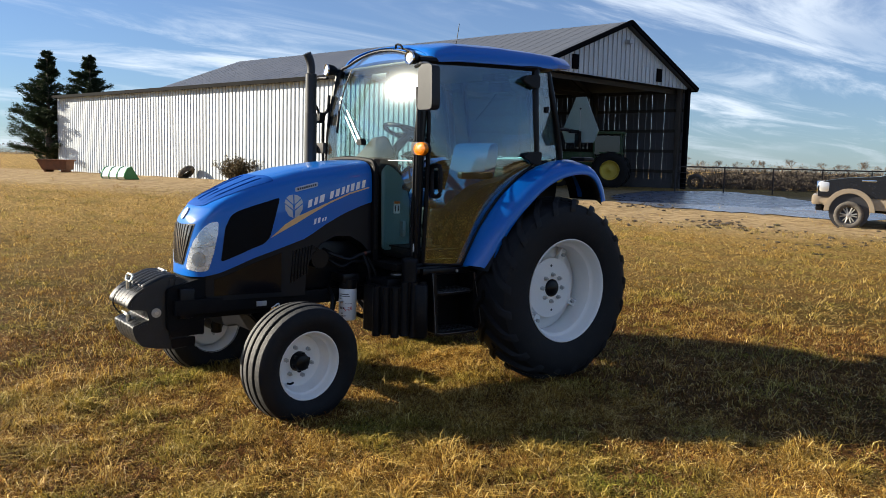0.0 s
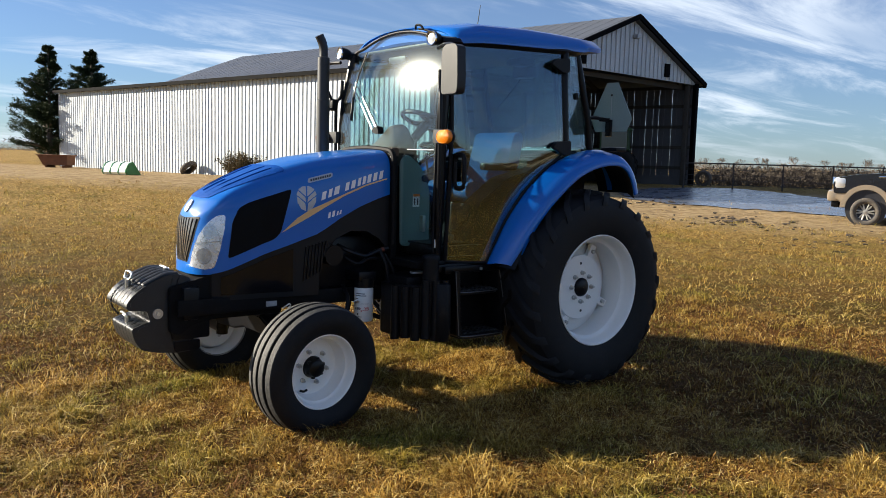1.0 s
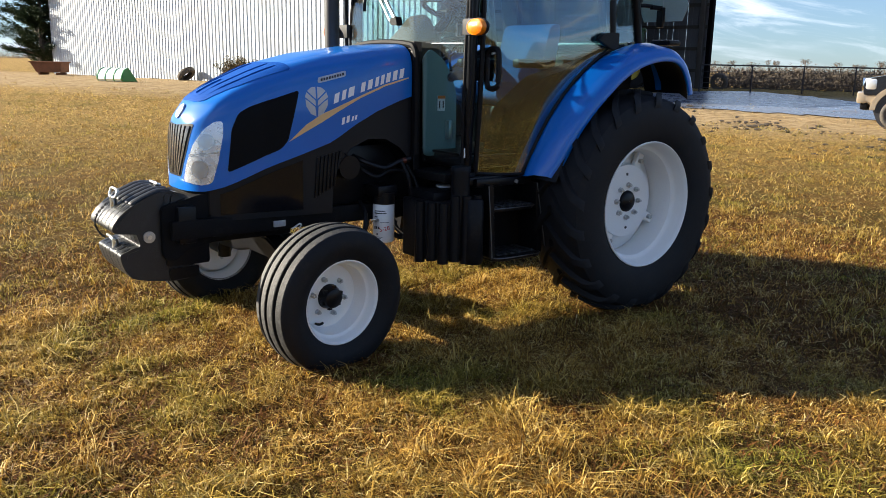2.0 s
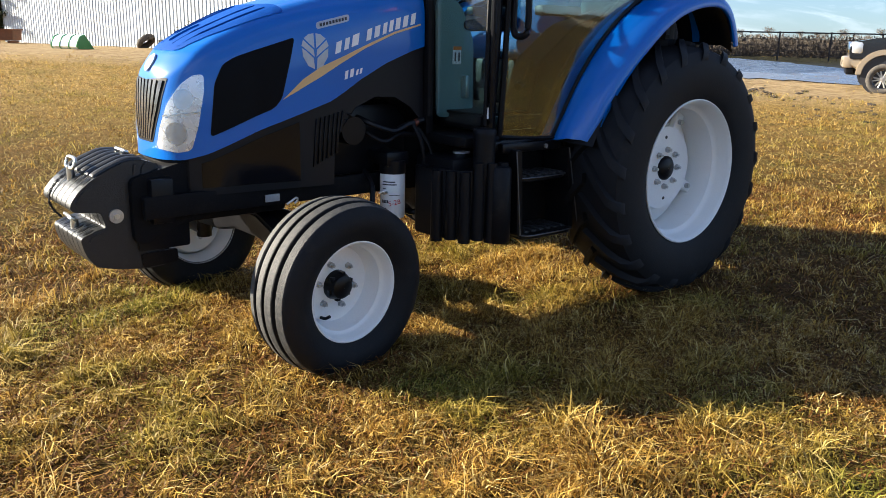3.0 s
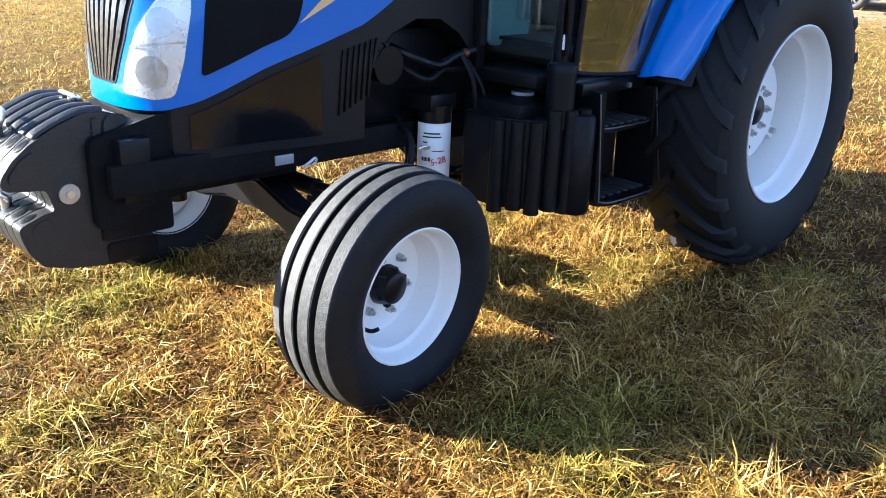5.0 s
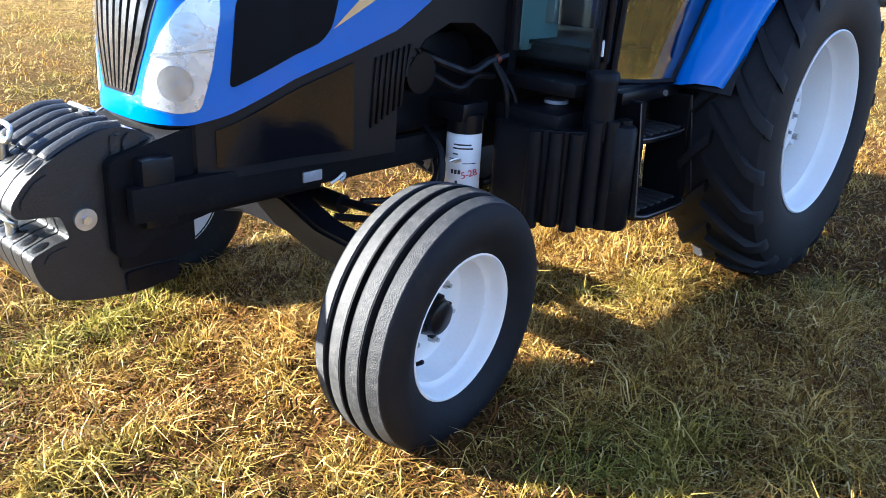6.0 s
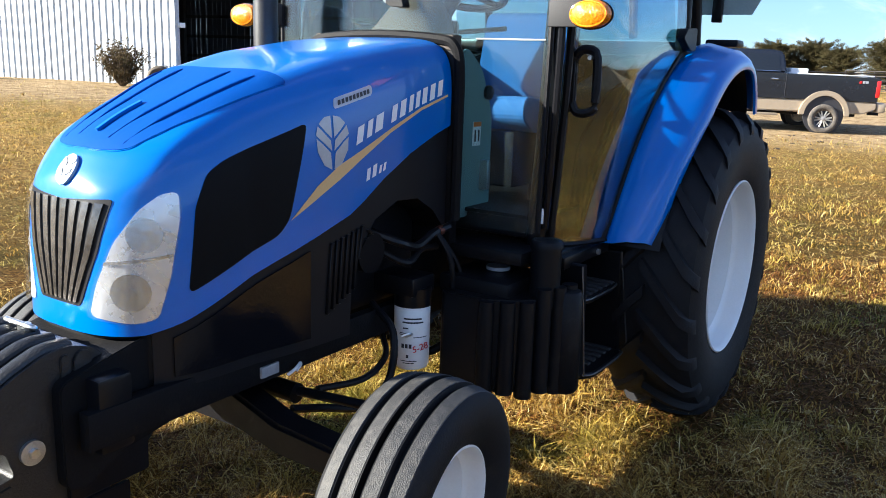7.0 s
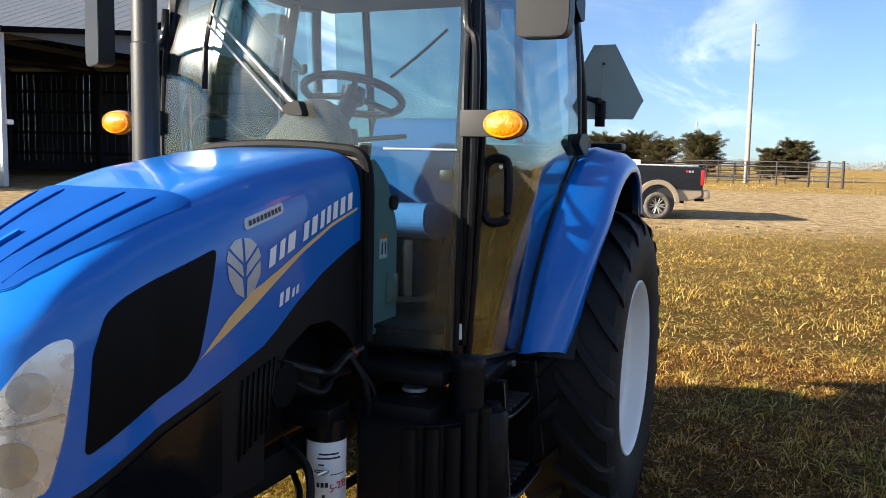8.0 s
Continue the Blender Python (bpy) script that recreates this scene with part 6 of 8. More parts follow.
# ---- plants, built from many small blades ----
def blade_material(name, tints, rough=0.7, through_light=0.3, patch=None, pscale=0.8):
    """Leaves or grass: a tint for each blade by its island's random number, in patches where given, with light coming through."""
    m = bpy.data.materials.new(name)
    m.use_nodes = True
    nt = m.node_tree
    b = nt.nodes["Principled BSDF"]
    out = nt.nodes["Material Output"]
    b.inputs["Roughness"].default_value = rough
    b.inputs["Specular IOR Level"].default_value = 0.15
    geo = nt.nodes.new("ShaderNodeNewGeometry")

    def ramp_of(cols):
        r = nt.nodes.new("ShaderNodeValToRGB")
        r.color_ramp.interpolation = "LINEAR"
        els = r.color_ramp.elements
        while len(els) < len(cols):
            els.new(0.5)
        for i, c in enumerate(cols):
            els[i].position = i / (len(cols) - 1)
            els[i].color = (*c, 1)
        nt.links.new(geo.outputs["Random Per Island"], r.inputs[0])
        return r.outputs[0]
    col = ramp_of(tints)
    if patch:
        co = nt.nodes.new("ShaderNodeTexCoord")
        n = nt.nodes.new("ShaderNodeTexNoise"); n.inputs["Scale"].default_value = pscale; n.inputs["Detail"].default_value = 5
        nt.links.new(co.outputs["Object"], n.inputs["Vector"])
        mr = nt.nodes.new("ShaderNodeMapRange"); mr.inputs["From Min"].default_value, mr.inputs["From Max"].default_value = 0.46, 0.66
        nt.links.new(n.outputs["Fac"], mr.inputs["Value"])
        mx = nt.nodes.new("ShaderNodeMixRGB")
        nt.links.new(mr.outputs[0], mx.inputs[0]); nt.links.new(col, mx.inputs[1]); nt.links.new(ramp_of(patch), mx.inputs[2])
        col = mx.outputs[0]
    nt.links.new(col, b.inputs["Base Color"])
    tr = nt.nodes.new("ShaderNodeBsdfTranslucent")
    nt.links.new(col, tr.inputs["Color"])
    mix = nt.nodes.new("ShaderNodeMixShader"); mix.inputs[0].default_value = through_light
    nt.links.new(b.outputs[0], mix.inputs[1]); nt.links.new(tr.outputs[0], mix.inputs[2])
    nt.links.new(mix.outputs[0], out.inputs["Surface"])
    return m


def mesh_of(name, verts, faces_n, material, parent=None):
    """A mesh from numpy arrays: verts (n, 3); faces_n: rows of three or four vertex numbers."""
    me = bpy.data.meshes.new(name)
    me.vertices.add(len(verts))
    me.vertices.foreach_set("co", np.asarray(verts, dtype=np.float32).ravel())
    sizes = [f.shape[1] for f in faces_n]
    loops = np.concatenate([f.ravel() for f in faces_n]).astype(np.int32)
    counts = np.concatenate([np.full(len(f), f.shape[1], dtype=np.int32) for f in faces_n])
    starts = np.concatenate([[0], np.cumsum(counts)[:-1]]).astype(np.int32)
    me.loops.add(len(loops))
    me.loops.foreach_set("vertex_index", loops)
    me.polygons.add(len(counts))
    me.polygons.foreach_set("loop_start", starts)
    me.update(calc_edges=True)
    me.validate()
    me.materials.append(material)
    ob = new(name, me)
    if parent is not None:
        ob.parent = parent
    return ob


def ground_np(x, y):
    s = -(0.6 * x + 0.8 * y)
    u = np.clip((s - 3.0) / 22.0, 0, 1)
    return 0.68 * u * u * (3 - 2 * u)


def blades(rng, px, py, height, width, lean, bend):
    """Bent blades, five points each: a foot, a knee and a tip."""
    n = len(px)
    yaw = rng.uniform(0, 2 * np.pi, n)
    ly = rng.uniform(0, 2 * np.pi, n)
    h = height
    z0 = ground_np(px, py) - 0.008
    ax, ay = np.cos(yaw) * width / 2, np.sin(yaw) * width / 2
    lx, lyy = np.cos(ly), np.sin(ly)
    v = np.empty((n, 5, 3), dtype=np.float32)
    k = h * lean
    v[:, 0] = np.stack([px - ax, py - ay, z0], 1)
    v[:, 1] = np.stack([px + ax, py + ay, z0], 1)
    mx, my, mz = px + lx * k * 0.40, py + lyy * k * 0.40, z0 + h * 0.60
    v[:, 2] = np.stack([mx + ax * 0.8, my + ay * 0.8, mz], 1)
    v[:, 3] = np.stack([mx - ax * 0.8, my - ay * 0.8, mz], 1)
    v[:, 4] = np.stack([px + lx * k * (1.0 + bend), py + lyy * k * (1.0 + bend), z0 + h * (1.0 - bend * 0.45)], 1)
    base = np.arange(n)[:, None] * 5
    quads = base + np.array([[0, 1, 2, 3]])
    tris = base + np.array([[3, 2, 4]])
    return v.reshape(-1, 3), quads, tris


def bare_share(x, y):
    """How far the drive and the ice are bare of grass, 0 to 1."""
    s = 0.86 * x + 0.50 * y
    drive = np.clip((8.6 - np.abs(s + 21.5 + 1.2 * np.sin(x * 0.7 + y * 0.4))) / 2.0, 0, 1)
    ice = ((x + 21.5) / 6.4) ** 2 + ((y + 11.0) / 6.6) ** 2 < 1.0
    return np.maximum(drive, ice * 1.03)


STRAW = [(0.06, 0.026, 0.006), (0.36, 0.19, 0.032), (0.12, 0.055, 0.011), (0.72, 0.48, 0.12), (0.40, 0.22, 0.038), (0.88, 0.68, 0.27)]
GREEN = [(0.03, 0.028, 0.005), (0.13, 0.13, 0.016), (0.26, 0.235, 0.03), (0.48, 0.37, 0.07), (0.13, 0.13, 0.017), (0.70, 0.54, 0.16)]


def clumps(x, y):
    """Uneven growth, 0 to 1, in clumps a hand or two across."""
    r = np.random.default_rng(77)
    v = np.zeros_like(x)
    for k in range(10):
        a, f, p = r.uniform(0, 2 * np.pi), r.uniform(9.0, 26.0), r.uniform(0, 6.28)
        v += np.sin((np.cos(a) * x + np.sin(a) * y) * f + p + 1.5 * np.sin((np.sin(a) * x - np.cos(a) * y) * f * 0.6 + p * 2))
    return np.clip(0.5 + v / 7.0, 0, 1)


def grass():
    rng = np.random.default_rng(11)
    mat = blade_material("winter_grass_blades", STRAW, 0.5, 0.28, GREEN, 1.1)
    last = None
    # nearest: from the weights and wheels to where the walk begins
    for name, tufts, per, box_, hh, ww, spread, far in (("grass", 17000, 20, (0.0, 4.5, -0.8, 4.6), (0.024, 0.070), (0.0034, 0.0074), 0.034, 1.0),
                                              ("grass", 11000, 14, (-4.0, 5.4, -3.2, 5.4), (0.024, 0.070), (0.0045, 0.009), 0.038, 1.0),
                                              ("grass", 22000, 9, (-11.0, 9.0, -13.0, 9.0), (0.022, 0.07), (0.005, 0.0105), 0.07, 0.7),
                                              ("grass", 17000, 8, (-21, 14.0, -30, 14.0), (0.03, 0.085), (0.007, 0.014), 0.14, 0.4),
                                              ("grass", 8500, 6, (-46, 30, -62, 30), (0.03, 0.10), (0.014, 0.03), 0.3, 0.2)):
        cx, cy = rng.uniform(box_[0], box_[1], tufts), rng.uniform(box_[2], box_[3], tufts)
        size = rng.gamma(2.6, 0.385, tufts)
        tall = 0.75 + 0.5 * (np.sin(cx * 1.7 + 1.3 * np.sin(cy * 1.1)) * np.sin(cy * 1.9 + 0.5) * 0.5 + 0.5)
        px = np.repeat(cx, per) + rng.normal(0, spread, tufts * per) * np.repeat(size, per)
        py = np.repeat(cy, per) + rng.normal(0, spread, tufts * per) * np.repeat(size, per)
        h = rng.uniform(hh[0], hh[1], tufts * per) * np.repeat(np.clip(size, 0.5, 1.4) * tall, per)
        h = h * (0.50 + 1.10 * clumps(px * far, py * far) ** 1.6 * (0.55 + 0.9 * clumps(px * far * 0.3 + 9, py * far * 0.3)))
        keep = rng.uniform(0, 1, len(px)) > bare_share(px, py) * 0.93
        if last is not None:
            keep &= ~((px > last[0] + 0.15) & (px < last[1] - 0.15) & (py > last[2] + 0.15) & (py < last[3] - 0.15))
        # thin and worn places
        worn = np.sin(px * 1.9 + 1.7 * np.sin(py * 0.8)) * np.sin(py * 1.6 + 1.1 * np.sin(px * 1.2)) + 0.6 * np.sin(px * 4.7 + py * 3.1) * np.sin(py * 5.3 - px * 1.1)
        keep &= rng.uniform(0, 1, len(px)) > np.clip(worn - 0.50, 0, 1) * 0.9
        # thin rust-brown place ahead of the front wheels
        thin = np.exp(-(((px - 3.25) / 0.75) ** 2 + ((py - 1.0) / 0.55) ** 2))
        keep &= rng.uniform(0, 1, len(px)) > 0.30 * thin
        h = h * (1 - 0.25 * thin)
        # nothing grows under the standing tyres
        for wx, wy, rx, ry in ((2.22, 0.83, 0.20, 0.19), (2.19, -0.80, 0.16, 0.16), (0.05, 0.92, 0.30, 0.27), (0, -0.89, 0.22, 0.2)):
            keep &= ~((np.abs(px - wx) < rx) & (np.abs(py - wy) < ry))
        q = np.stack([px, py], 1) - np.array([HC.x, HC.y])
        uu, vv = q @ np.array([HE.x, HE.y]), q @ np.array([HW.x, HW.y])
        keep &= ~((uu > 0.0) & (uu < 18.2) & (vv > -0.4) & (vv < 29))
        px, py, h = px[keep], py[keep], h[keep]
        v, qd, tr = blades(rng, px, py, h, rng.uniform(ww[0], ww[1], len(px)), rng.uniform(0.25, 1.35, len(px)), rng.uniform(0.3, 1.4, len(px)))
        last = box_
        g = mesh_of(name, v, [qd, tr], mat)
        tagged(g, "tufts of straw-coloured and faded green winter grass", "grass", kind="stuff")
    # matted dead blades below, and loose pale stalks on top
    for name, n, low, high, w0, w1, l0, l1, tints, label, area in (
            ("thatch", 120000, 0.003, 0.024, 0.0018, 0.0036, 0.02, 0.055, [(0.04, 0.016, 0.006), (0.19, 0.078, 0.018), (0.08, 0.033, 0.010), (0.32, 0.16, 0.04)], "matted rust-brown dead grass", (-4, 4.4, -2.8, 4.4)),
            ("straw", 7000, 0.010, 0.035, 0.0011, 0.0022, 0.025, 0.065, [(0.46, 0.31, 0.11), (0.74, 0.57, 0.28), (0.30, 0.19, 0.06)], "loose dry stalks lying in the grass", (-4, 4.4, -2.8, 4.4)),
            ("matted_grass", 165000, 0.008, 0.04, 0.0020, 0.0046, 0.04, 0.11, [(0.38, 0.26, 0.08), (0.54, 0.41, 0.16), (0.24, 0.17, 0.05), (0.12, 0.07, 0.02), (0.26, 0.25, 0.06)], "matted golden dead grass on the yard", (-16, 9, -22, 10))):
        px, py = rng.uniform(area[0], area[1], n), rng.uniform(area[2], area[3], n)
        if name == "matted_grass":
            keep = (rng.uniform(0, 1, n) > bare_share(px, py) * 0.9) & ((px < -3.6) | (py < -2.5) | (px > 4.2) | (py > 4.2))
            px, py = px[keep], py[keep]
            n = len(px)
        ang = rng.uniform(0, np.pi, n)
        ln = rng.uniform(l0, l1, n) / 2
        z = ground_np(px, py) + rng.uniform(low, high, n)
        dz = rng.normal(0, 0.010, n)
        w = rng.uniform(w0, w1, n)
        dx, dy = np.cos(ang) * ln, np.sin(ang) * ln
        wx, wy = -np.sin(ang) * w, np.cos(ang) * w
        v = np.stack([np.stack([px - dx - wx, py - dy - wy, z - dz], 1), np.stack([px + dx - wx, py + dy - wy, z + dz], 1),
                      np.stack([px + dx + wx, py + dy + wy, z + dz], 1), np.stack([px - dx + wx, py - dy + wy, z - dz], 1)], 1).reshape(-1, 3)
        f = np.arange(n)[:, None] * 4 + np.array([[0, 1, 2, 3]])
        s = mesh_of(name, v, [f], blade_material("loose_" + name, tints, 0.7, 0.2))
        tagged(s, label, name, kind="stuff")


grass()

M["bark"] = surface("grey_brown_bark", (0.11, 0.085, 0.065), 0.9, 0, 0.3, 5, 60, 0.5)
CEDAR = blade_material("cedar_sprays", [(0.012, 0.020, 0.010), (0.022, 0.038, 0.016), (0.035, 0.052, 0.022), (0.018, 0.026, 0.013)], 0.75, 0.12)
CEDAR_BROWN = blade_material("winter_cedar_sprays", [(0.035, 0.038, 0.015), (0.062, 0.052, 0.021), (0.085, 0.062, 0.028), (0.04, 0.046, 0.018)], 0.8, 0.12)
SHRUB = blade_material("dry_shrub_leaves", [(0.05, 0.045, 0.02), (0.10, 0.07, 0.035), (0.07, 0.05, 0.025)], 0.8, 0.15)


def cedar(name, height, radius, seed, leaf, label, dense=1.0, lean=0.0, rounded_crown=False):
    """A juniper: a tapered trunk, limbs that rise and droop at the tips, and sprays of small needles along them."""
    rng = np.random.default_rng(seed)
    t = tagged(holder(name), label, "tree")
    part("trunk", tube(B(), [(0, 0, -0.1), (0.03 * height * lean, 0, height * 0.4), (0.05 * height * lean, 0.02, height * 0.97)], [0.035 * height * (1 - 0.9 * k / 12) for k in range(13)], 8, 6), "bark", t)
    vs, limbs = [], B()
    n = int((72 if not rounded_crown else 120) * dense)
    for i in range(n):
        f = (i + rng.uniform(0, 1)) / n
        z = height * (0.05 + 0.93 * f)
        reach = radius * ((1 - f) ** 0.95 if not rounded_crown else math.sqrt(max(0.02, 1 - (2 * f - 0.75) ** 2 / 1.6))) * rng.uniform(0.4, 1.35) * (0.7 + 0.3 * min(1, f * 6)) + 0.12
        a = rng.uniform(0, 2 * np.pi)
        rise = rng.uniform(0.25, 0.75) * reach
        p0 = np.array([0.05 * z * lean, 0, z])
        p1 = p0 + np.array([np.cos(a) * reach * 0.6, np.sin(a) * reach * 0.6, rise * 0.7])
        p2 = p0 + np.array([np.cos(a) * reach, np.sin(a) * reach, rise * rng.uniform(0.7, 1.1)])
        if i % 3 == 0:
            tube(limbs, [p0, p1, p2], [0.012 * height * (1 - f) + 0.008] * 4 + [0.006] * 6, 4, 3)
        m = int((110 + 260 * reach / radius) * dense)
        tt = rng.uniform(0.12, 1.05, m)
        q = (p0[None] * (1 - tt[:, None]) ** 2 + 2 * p1[None] * (tt * (1 - tt))[:, None] + p2[None] * tt[:, None] ** 2)
        q = q + rng.normal(0, 1, (m, 3)) * np.array([0.085, 0.085, 0.07]) * (0.5 + reach * 0.35)
        d = np.stack([np.cos(a) + rng.normal(0, 0.6, m), np.sin(a) + rng.normal(0, 0.6, m), rng.normal(0.25, 0.5, m)], 1)
        d /= np.linalg.norm(d, axis=1)[:, None]
        side = np.cross(d, rng.normal(0, 1, (m, 3)))
        side /= np.linalg.norm(side, axis=1)[:, None] + 1e-6
        ln = rng.uniform(0.06, 0.17, m)[:, None] * (0.6 + 0.06 * height)
        wd = ln * 0.18
        vs.append(np.stack([q - side * wd, q + side * wd, q + d * ln], 1).reshape(-1, 3))
    part("limbs", limbs, "bark", t)
    v = np.concatenate(vs)
    f = np.arange(len(v) // 3)[:, None] * 3 + np.array([[0, 1, 2]])
    mesh_of("crown", v, [f], leaf, t)
    return t


def place(t, x, y, z=None, turn=0.0, size=1.0):
    t.matrix_basis = pose(x, y, ground_z(x, y) if z is None else z, 0, 0, turn) @ Matrix.Diagonal((size, size, size, 1))
    return t


def put_copy(t, x, y, turn, size=1.0, z=None):
    o = copy_thing(t, pose(x, y, ground_z(x, y) if z is None else z, 0, 0, turn))
    o.scale = (size, size, size)
    return o


place(cedar("cedar_tree", 7.0, 2.3, 3, CEDAR, "tall ragged dark cedar at the end of the metal wall", 1.95), -6.75, -47.8)
place(cedar("cedar_tree", 7.2, 2.9, 8, CEDAR, "dark cedar rising behind the metal wall", 1.9), -9.75, -50.2)
cA = tagged(place(cedar("cedar_tree", 3.5, 1.75, 15, CEDAR_BROWN, "rounded brownish winter cedar beyond the drive", 1.6, 0.0, True), -76.5, -14.5), group="cedars beyond the drive")
for x, y, turn, s in ((-78.5, -11.6, 80, 1.05), (-77, -9.2, 160, 0.9), (-74, -17.5, 220, 0.85), (-72.0, -4.9, 40, 1.0), (-73.0, -20.5, 10, 0.8)):
    put_copy(cA, x, y, turn, s)
cB = tagged(place(cedar("cedar_tree", 2.7, 1.15, 21, CEDAR_BROWN, "low brownish cedar behind the pipe fence", 1.5, 0.0, True), -61.0, 2.4), group="cedars beyond the drive")
put_copy(cB, -60.2, 0.9, 70, 0.8)


def shrub(name, height, radius, seed, label):
    """A scraggy leafless bush with a few dry leaves."""
    rng = np.random.default_rng(seed)
    t = tagged(holder(name), label, "bush")
    bm, vs = B(), []
    for i in range(64):
        a, r = rng.uniform(0, 2 * np.pi), radius * rng.uniform(0.2, 1.0)
        h = height * rng.uniform(0.45, 1.0) * (1 - 0.3 * r / radius)
        p0 = np.array([0.05 * np.cos(a), 0.05 * np.sin(a), -0.02])
        p2 = np.array([r * np.cos(a), r * np.sin(a), h])
        p1 = (p0 + p2) / 2 + rng.normal(0, 0.06, 3)
        tube(bm, [p0, p1, p2], [0.012] * 3 + [0.006] * 6, 4, 3)
        m = 80
        tt = rng.uniform(0.3, 1.08, m)[:, None]
        q = p0 * (1 - tt) ** 2 + 2 * p1 * tt * (1 - tt) + p2 * tt ** 2 + rng.normal(0, 0.07, (m, 3))
        d = rng.normal(0, 1, (m, 3)); d /= np.linalg.norm(d, axis=1)[:, None]
        s = np.cross(d, rng.normal(0, 1, (m, 3))); s /= np.linalg.norm(s, axis=1)[:, None]
        ln = rng.uniform(0.05, 0.13, m)[:, None]
        vs.append(np.stack([q - s * ln * 0.2, q + s * ln * 0.2, q + d * ln], 1).reshape(-1, 3))
    part("twigs", bm, "bark", t)
    v = np.concatenate(vs)
    mesh_of("leaves", v, [np.arange(len(v) // 3)[:, None] * 3 + np.array([[0, 1, 2]])], SHRUB, t)
    return t


place(shrub("shrub", 1.2, 0.95, 5, "scraggy brown bush against the metal wall"), -9.66, -27.4)
place(shrub("shrub", 1.35, 0.72, 6, "scraggy brown bush at the corner of the hangar"), -11.3, -18.9)
place(shrub("shrub", 0.6, 0.5, 9, "small dry weeds at the foot of the wall"), -9.6, -23.6)


# ---- far woods ----
def bare_tree(seed, height):
    """A leafless tree, forking six times."""
    rng = random.Random(seed)
    bm = B()

    def grow(p, d, ln, r, depth):
        q = p + d * ln
        tube(bm, [p, (p + q) / 2 + Vector((rng.uniform(-1, 1), rng.uniform(-1, 1), 0)) * ln * 0.06, q], [r, r * 0.85, r * 0.7], 3, 1)
        if depth == 0:
            return
        for k in range(3 if depth > 2 else 2 + (rng.random() < 0.6)):
            nd = (d + Vector((rng.uniform(-1, 1), rng.uniform(-1, 1), rng.uniform(-0.25, 0.55))) * 0.75).normalized()
            grow(q, nd, ln * rng.uniform(0.6, 0.82), r * 0.62, depth - 1)
    grow(Vector((0, 0, -0.1)), Vector((0, 0, 1)), height * 0.23, height * 0.020, 6)
    t = tagged(holder("bare_tree"), "leafless grey-brown tree on the skyline", "tree", group="bare trees on the skyline")
    part("crown", bm, "bark", t)
    return t


b1, b2 = bare_tree(2, 8.0), bare_tree(7, 7.0)
place(b1, -240, -118, size=0.7)
place(b2, -250, -112, size=0.7)
rb = random.Random(12)
for i in range(40):
    a = radians(201 + i * 0.8 + rb.uniform(-0.4, 0.4))
    r = rb.uniform(200, 290)
    put_copy(rb.choice((b1, b2)), 4.7 + r * math.cos(a), 5.5 + r * math.sin(a), rb.uniform(0, 360), rb.uniform(0.5, 0.9))


def brush(name, belts, tints, label, m=170, fine=1.0):
    """Low brush and woods, as clouds of small twigs."""
    rng = np.random.default_rng(31)
    vs = []
    for a0, a1, r0, r1, n, hgt in belts:
        for i in range(n):
            a = np.radians(rng.uniform(a0, a1)); r = rng.uniform(r0, r1)
            c = np.array([4.7 + r * np.cos(a), 5.5 + r * np.sin(a), 0.5])
            h = hgt * rng.uniform(0.4, 1.0)
            q = c + rng.normal(0, 1, (m, 3)) * np.array([h * 0.9, h * 0.9, 0.0]) + np.stack([np.zeros(m), np.zeros(m), h * rng.beta(1.1, 1.9, m)], 1)
            d = rng.normal(0, 1, (m, 3)) + np.array([0, 0, 0.6]); d /= np.linalg.norm(d, axis=1)[:, None]
            s = np.cross(d, rng.normal(0, 1, (m, 3))); s /= np.linalg.norm(s, axis=1)[:, None]
            ln = h * fine * rng.uniform(0.08, 0.26, m)[:, None]
            vs.append(np.stack([q - s * ln * 0.16, q + s * ln * 0.16, q + d * ln], 1).reshape(-1, 3))
    v = np.concatenate(vs)
    o = mesh_of(name, v, [np.arange(len(v) // 3)[:, None] * 3 + np.array([[0, 1, 2]])], blade_material(name + "_twigs", tints, 0.9, 0.1))
    tagged(o, label, "woods", kind="stuff")


brush("far_woods", ((236, 300, 420, 560, 200, 7.0), (120, 190, 600, 900, 260, 9.0), (190, 240, 420, 560, 200, 6.0), (-60, 120, 700, 900, 200, 9.0)),
      [(0.17, 0.14, 0.115), (0.22, 0.18, 0.145), (0.13, 0.115, 0.095)], "low brown brush and woods along the horizon")
brush("brush_belt", ((196, 215, 45, 85, 800, 1.4),), [(0.055, 0.045, 0.036), (0.085, 0.07, 0.056), (0.035, 0.030, 0.025)], "belt of dark brown leafless brush beyond the fence", 200, 0.8)


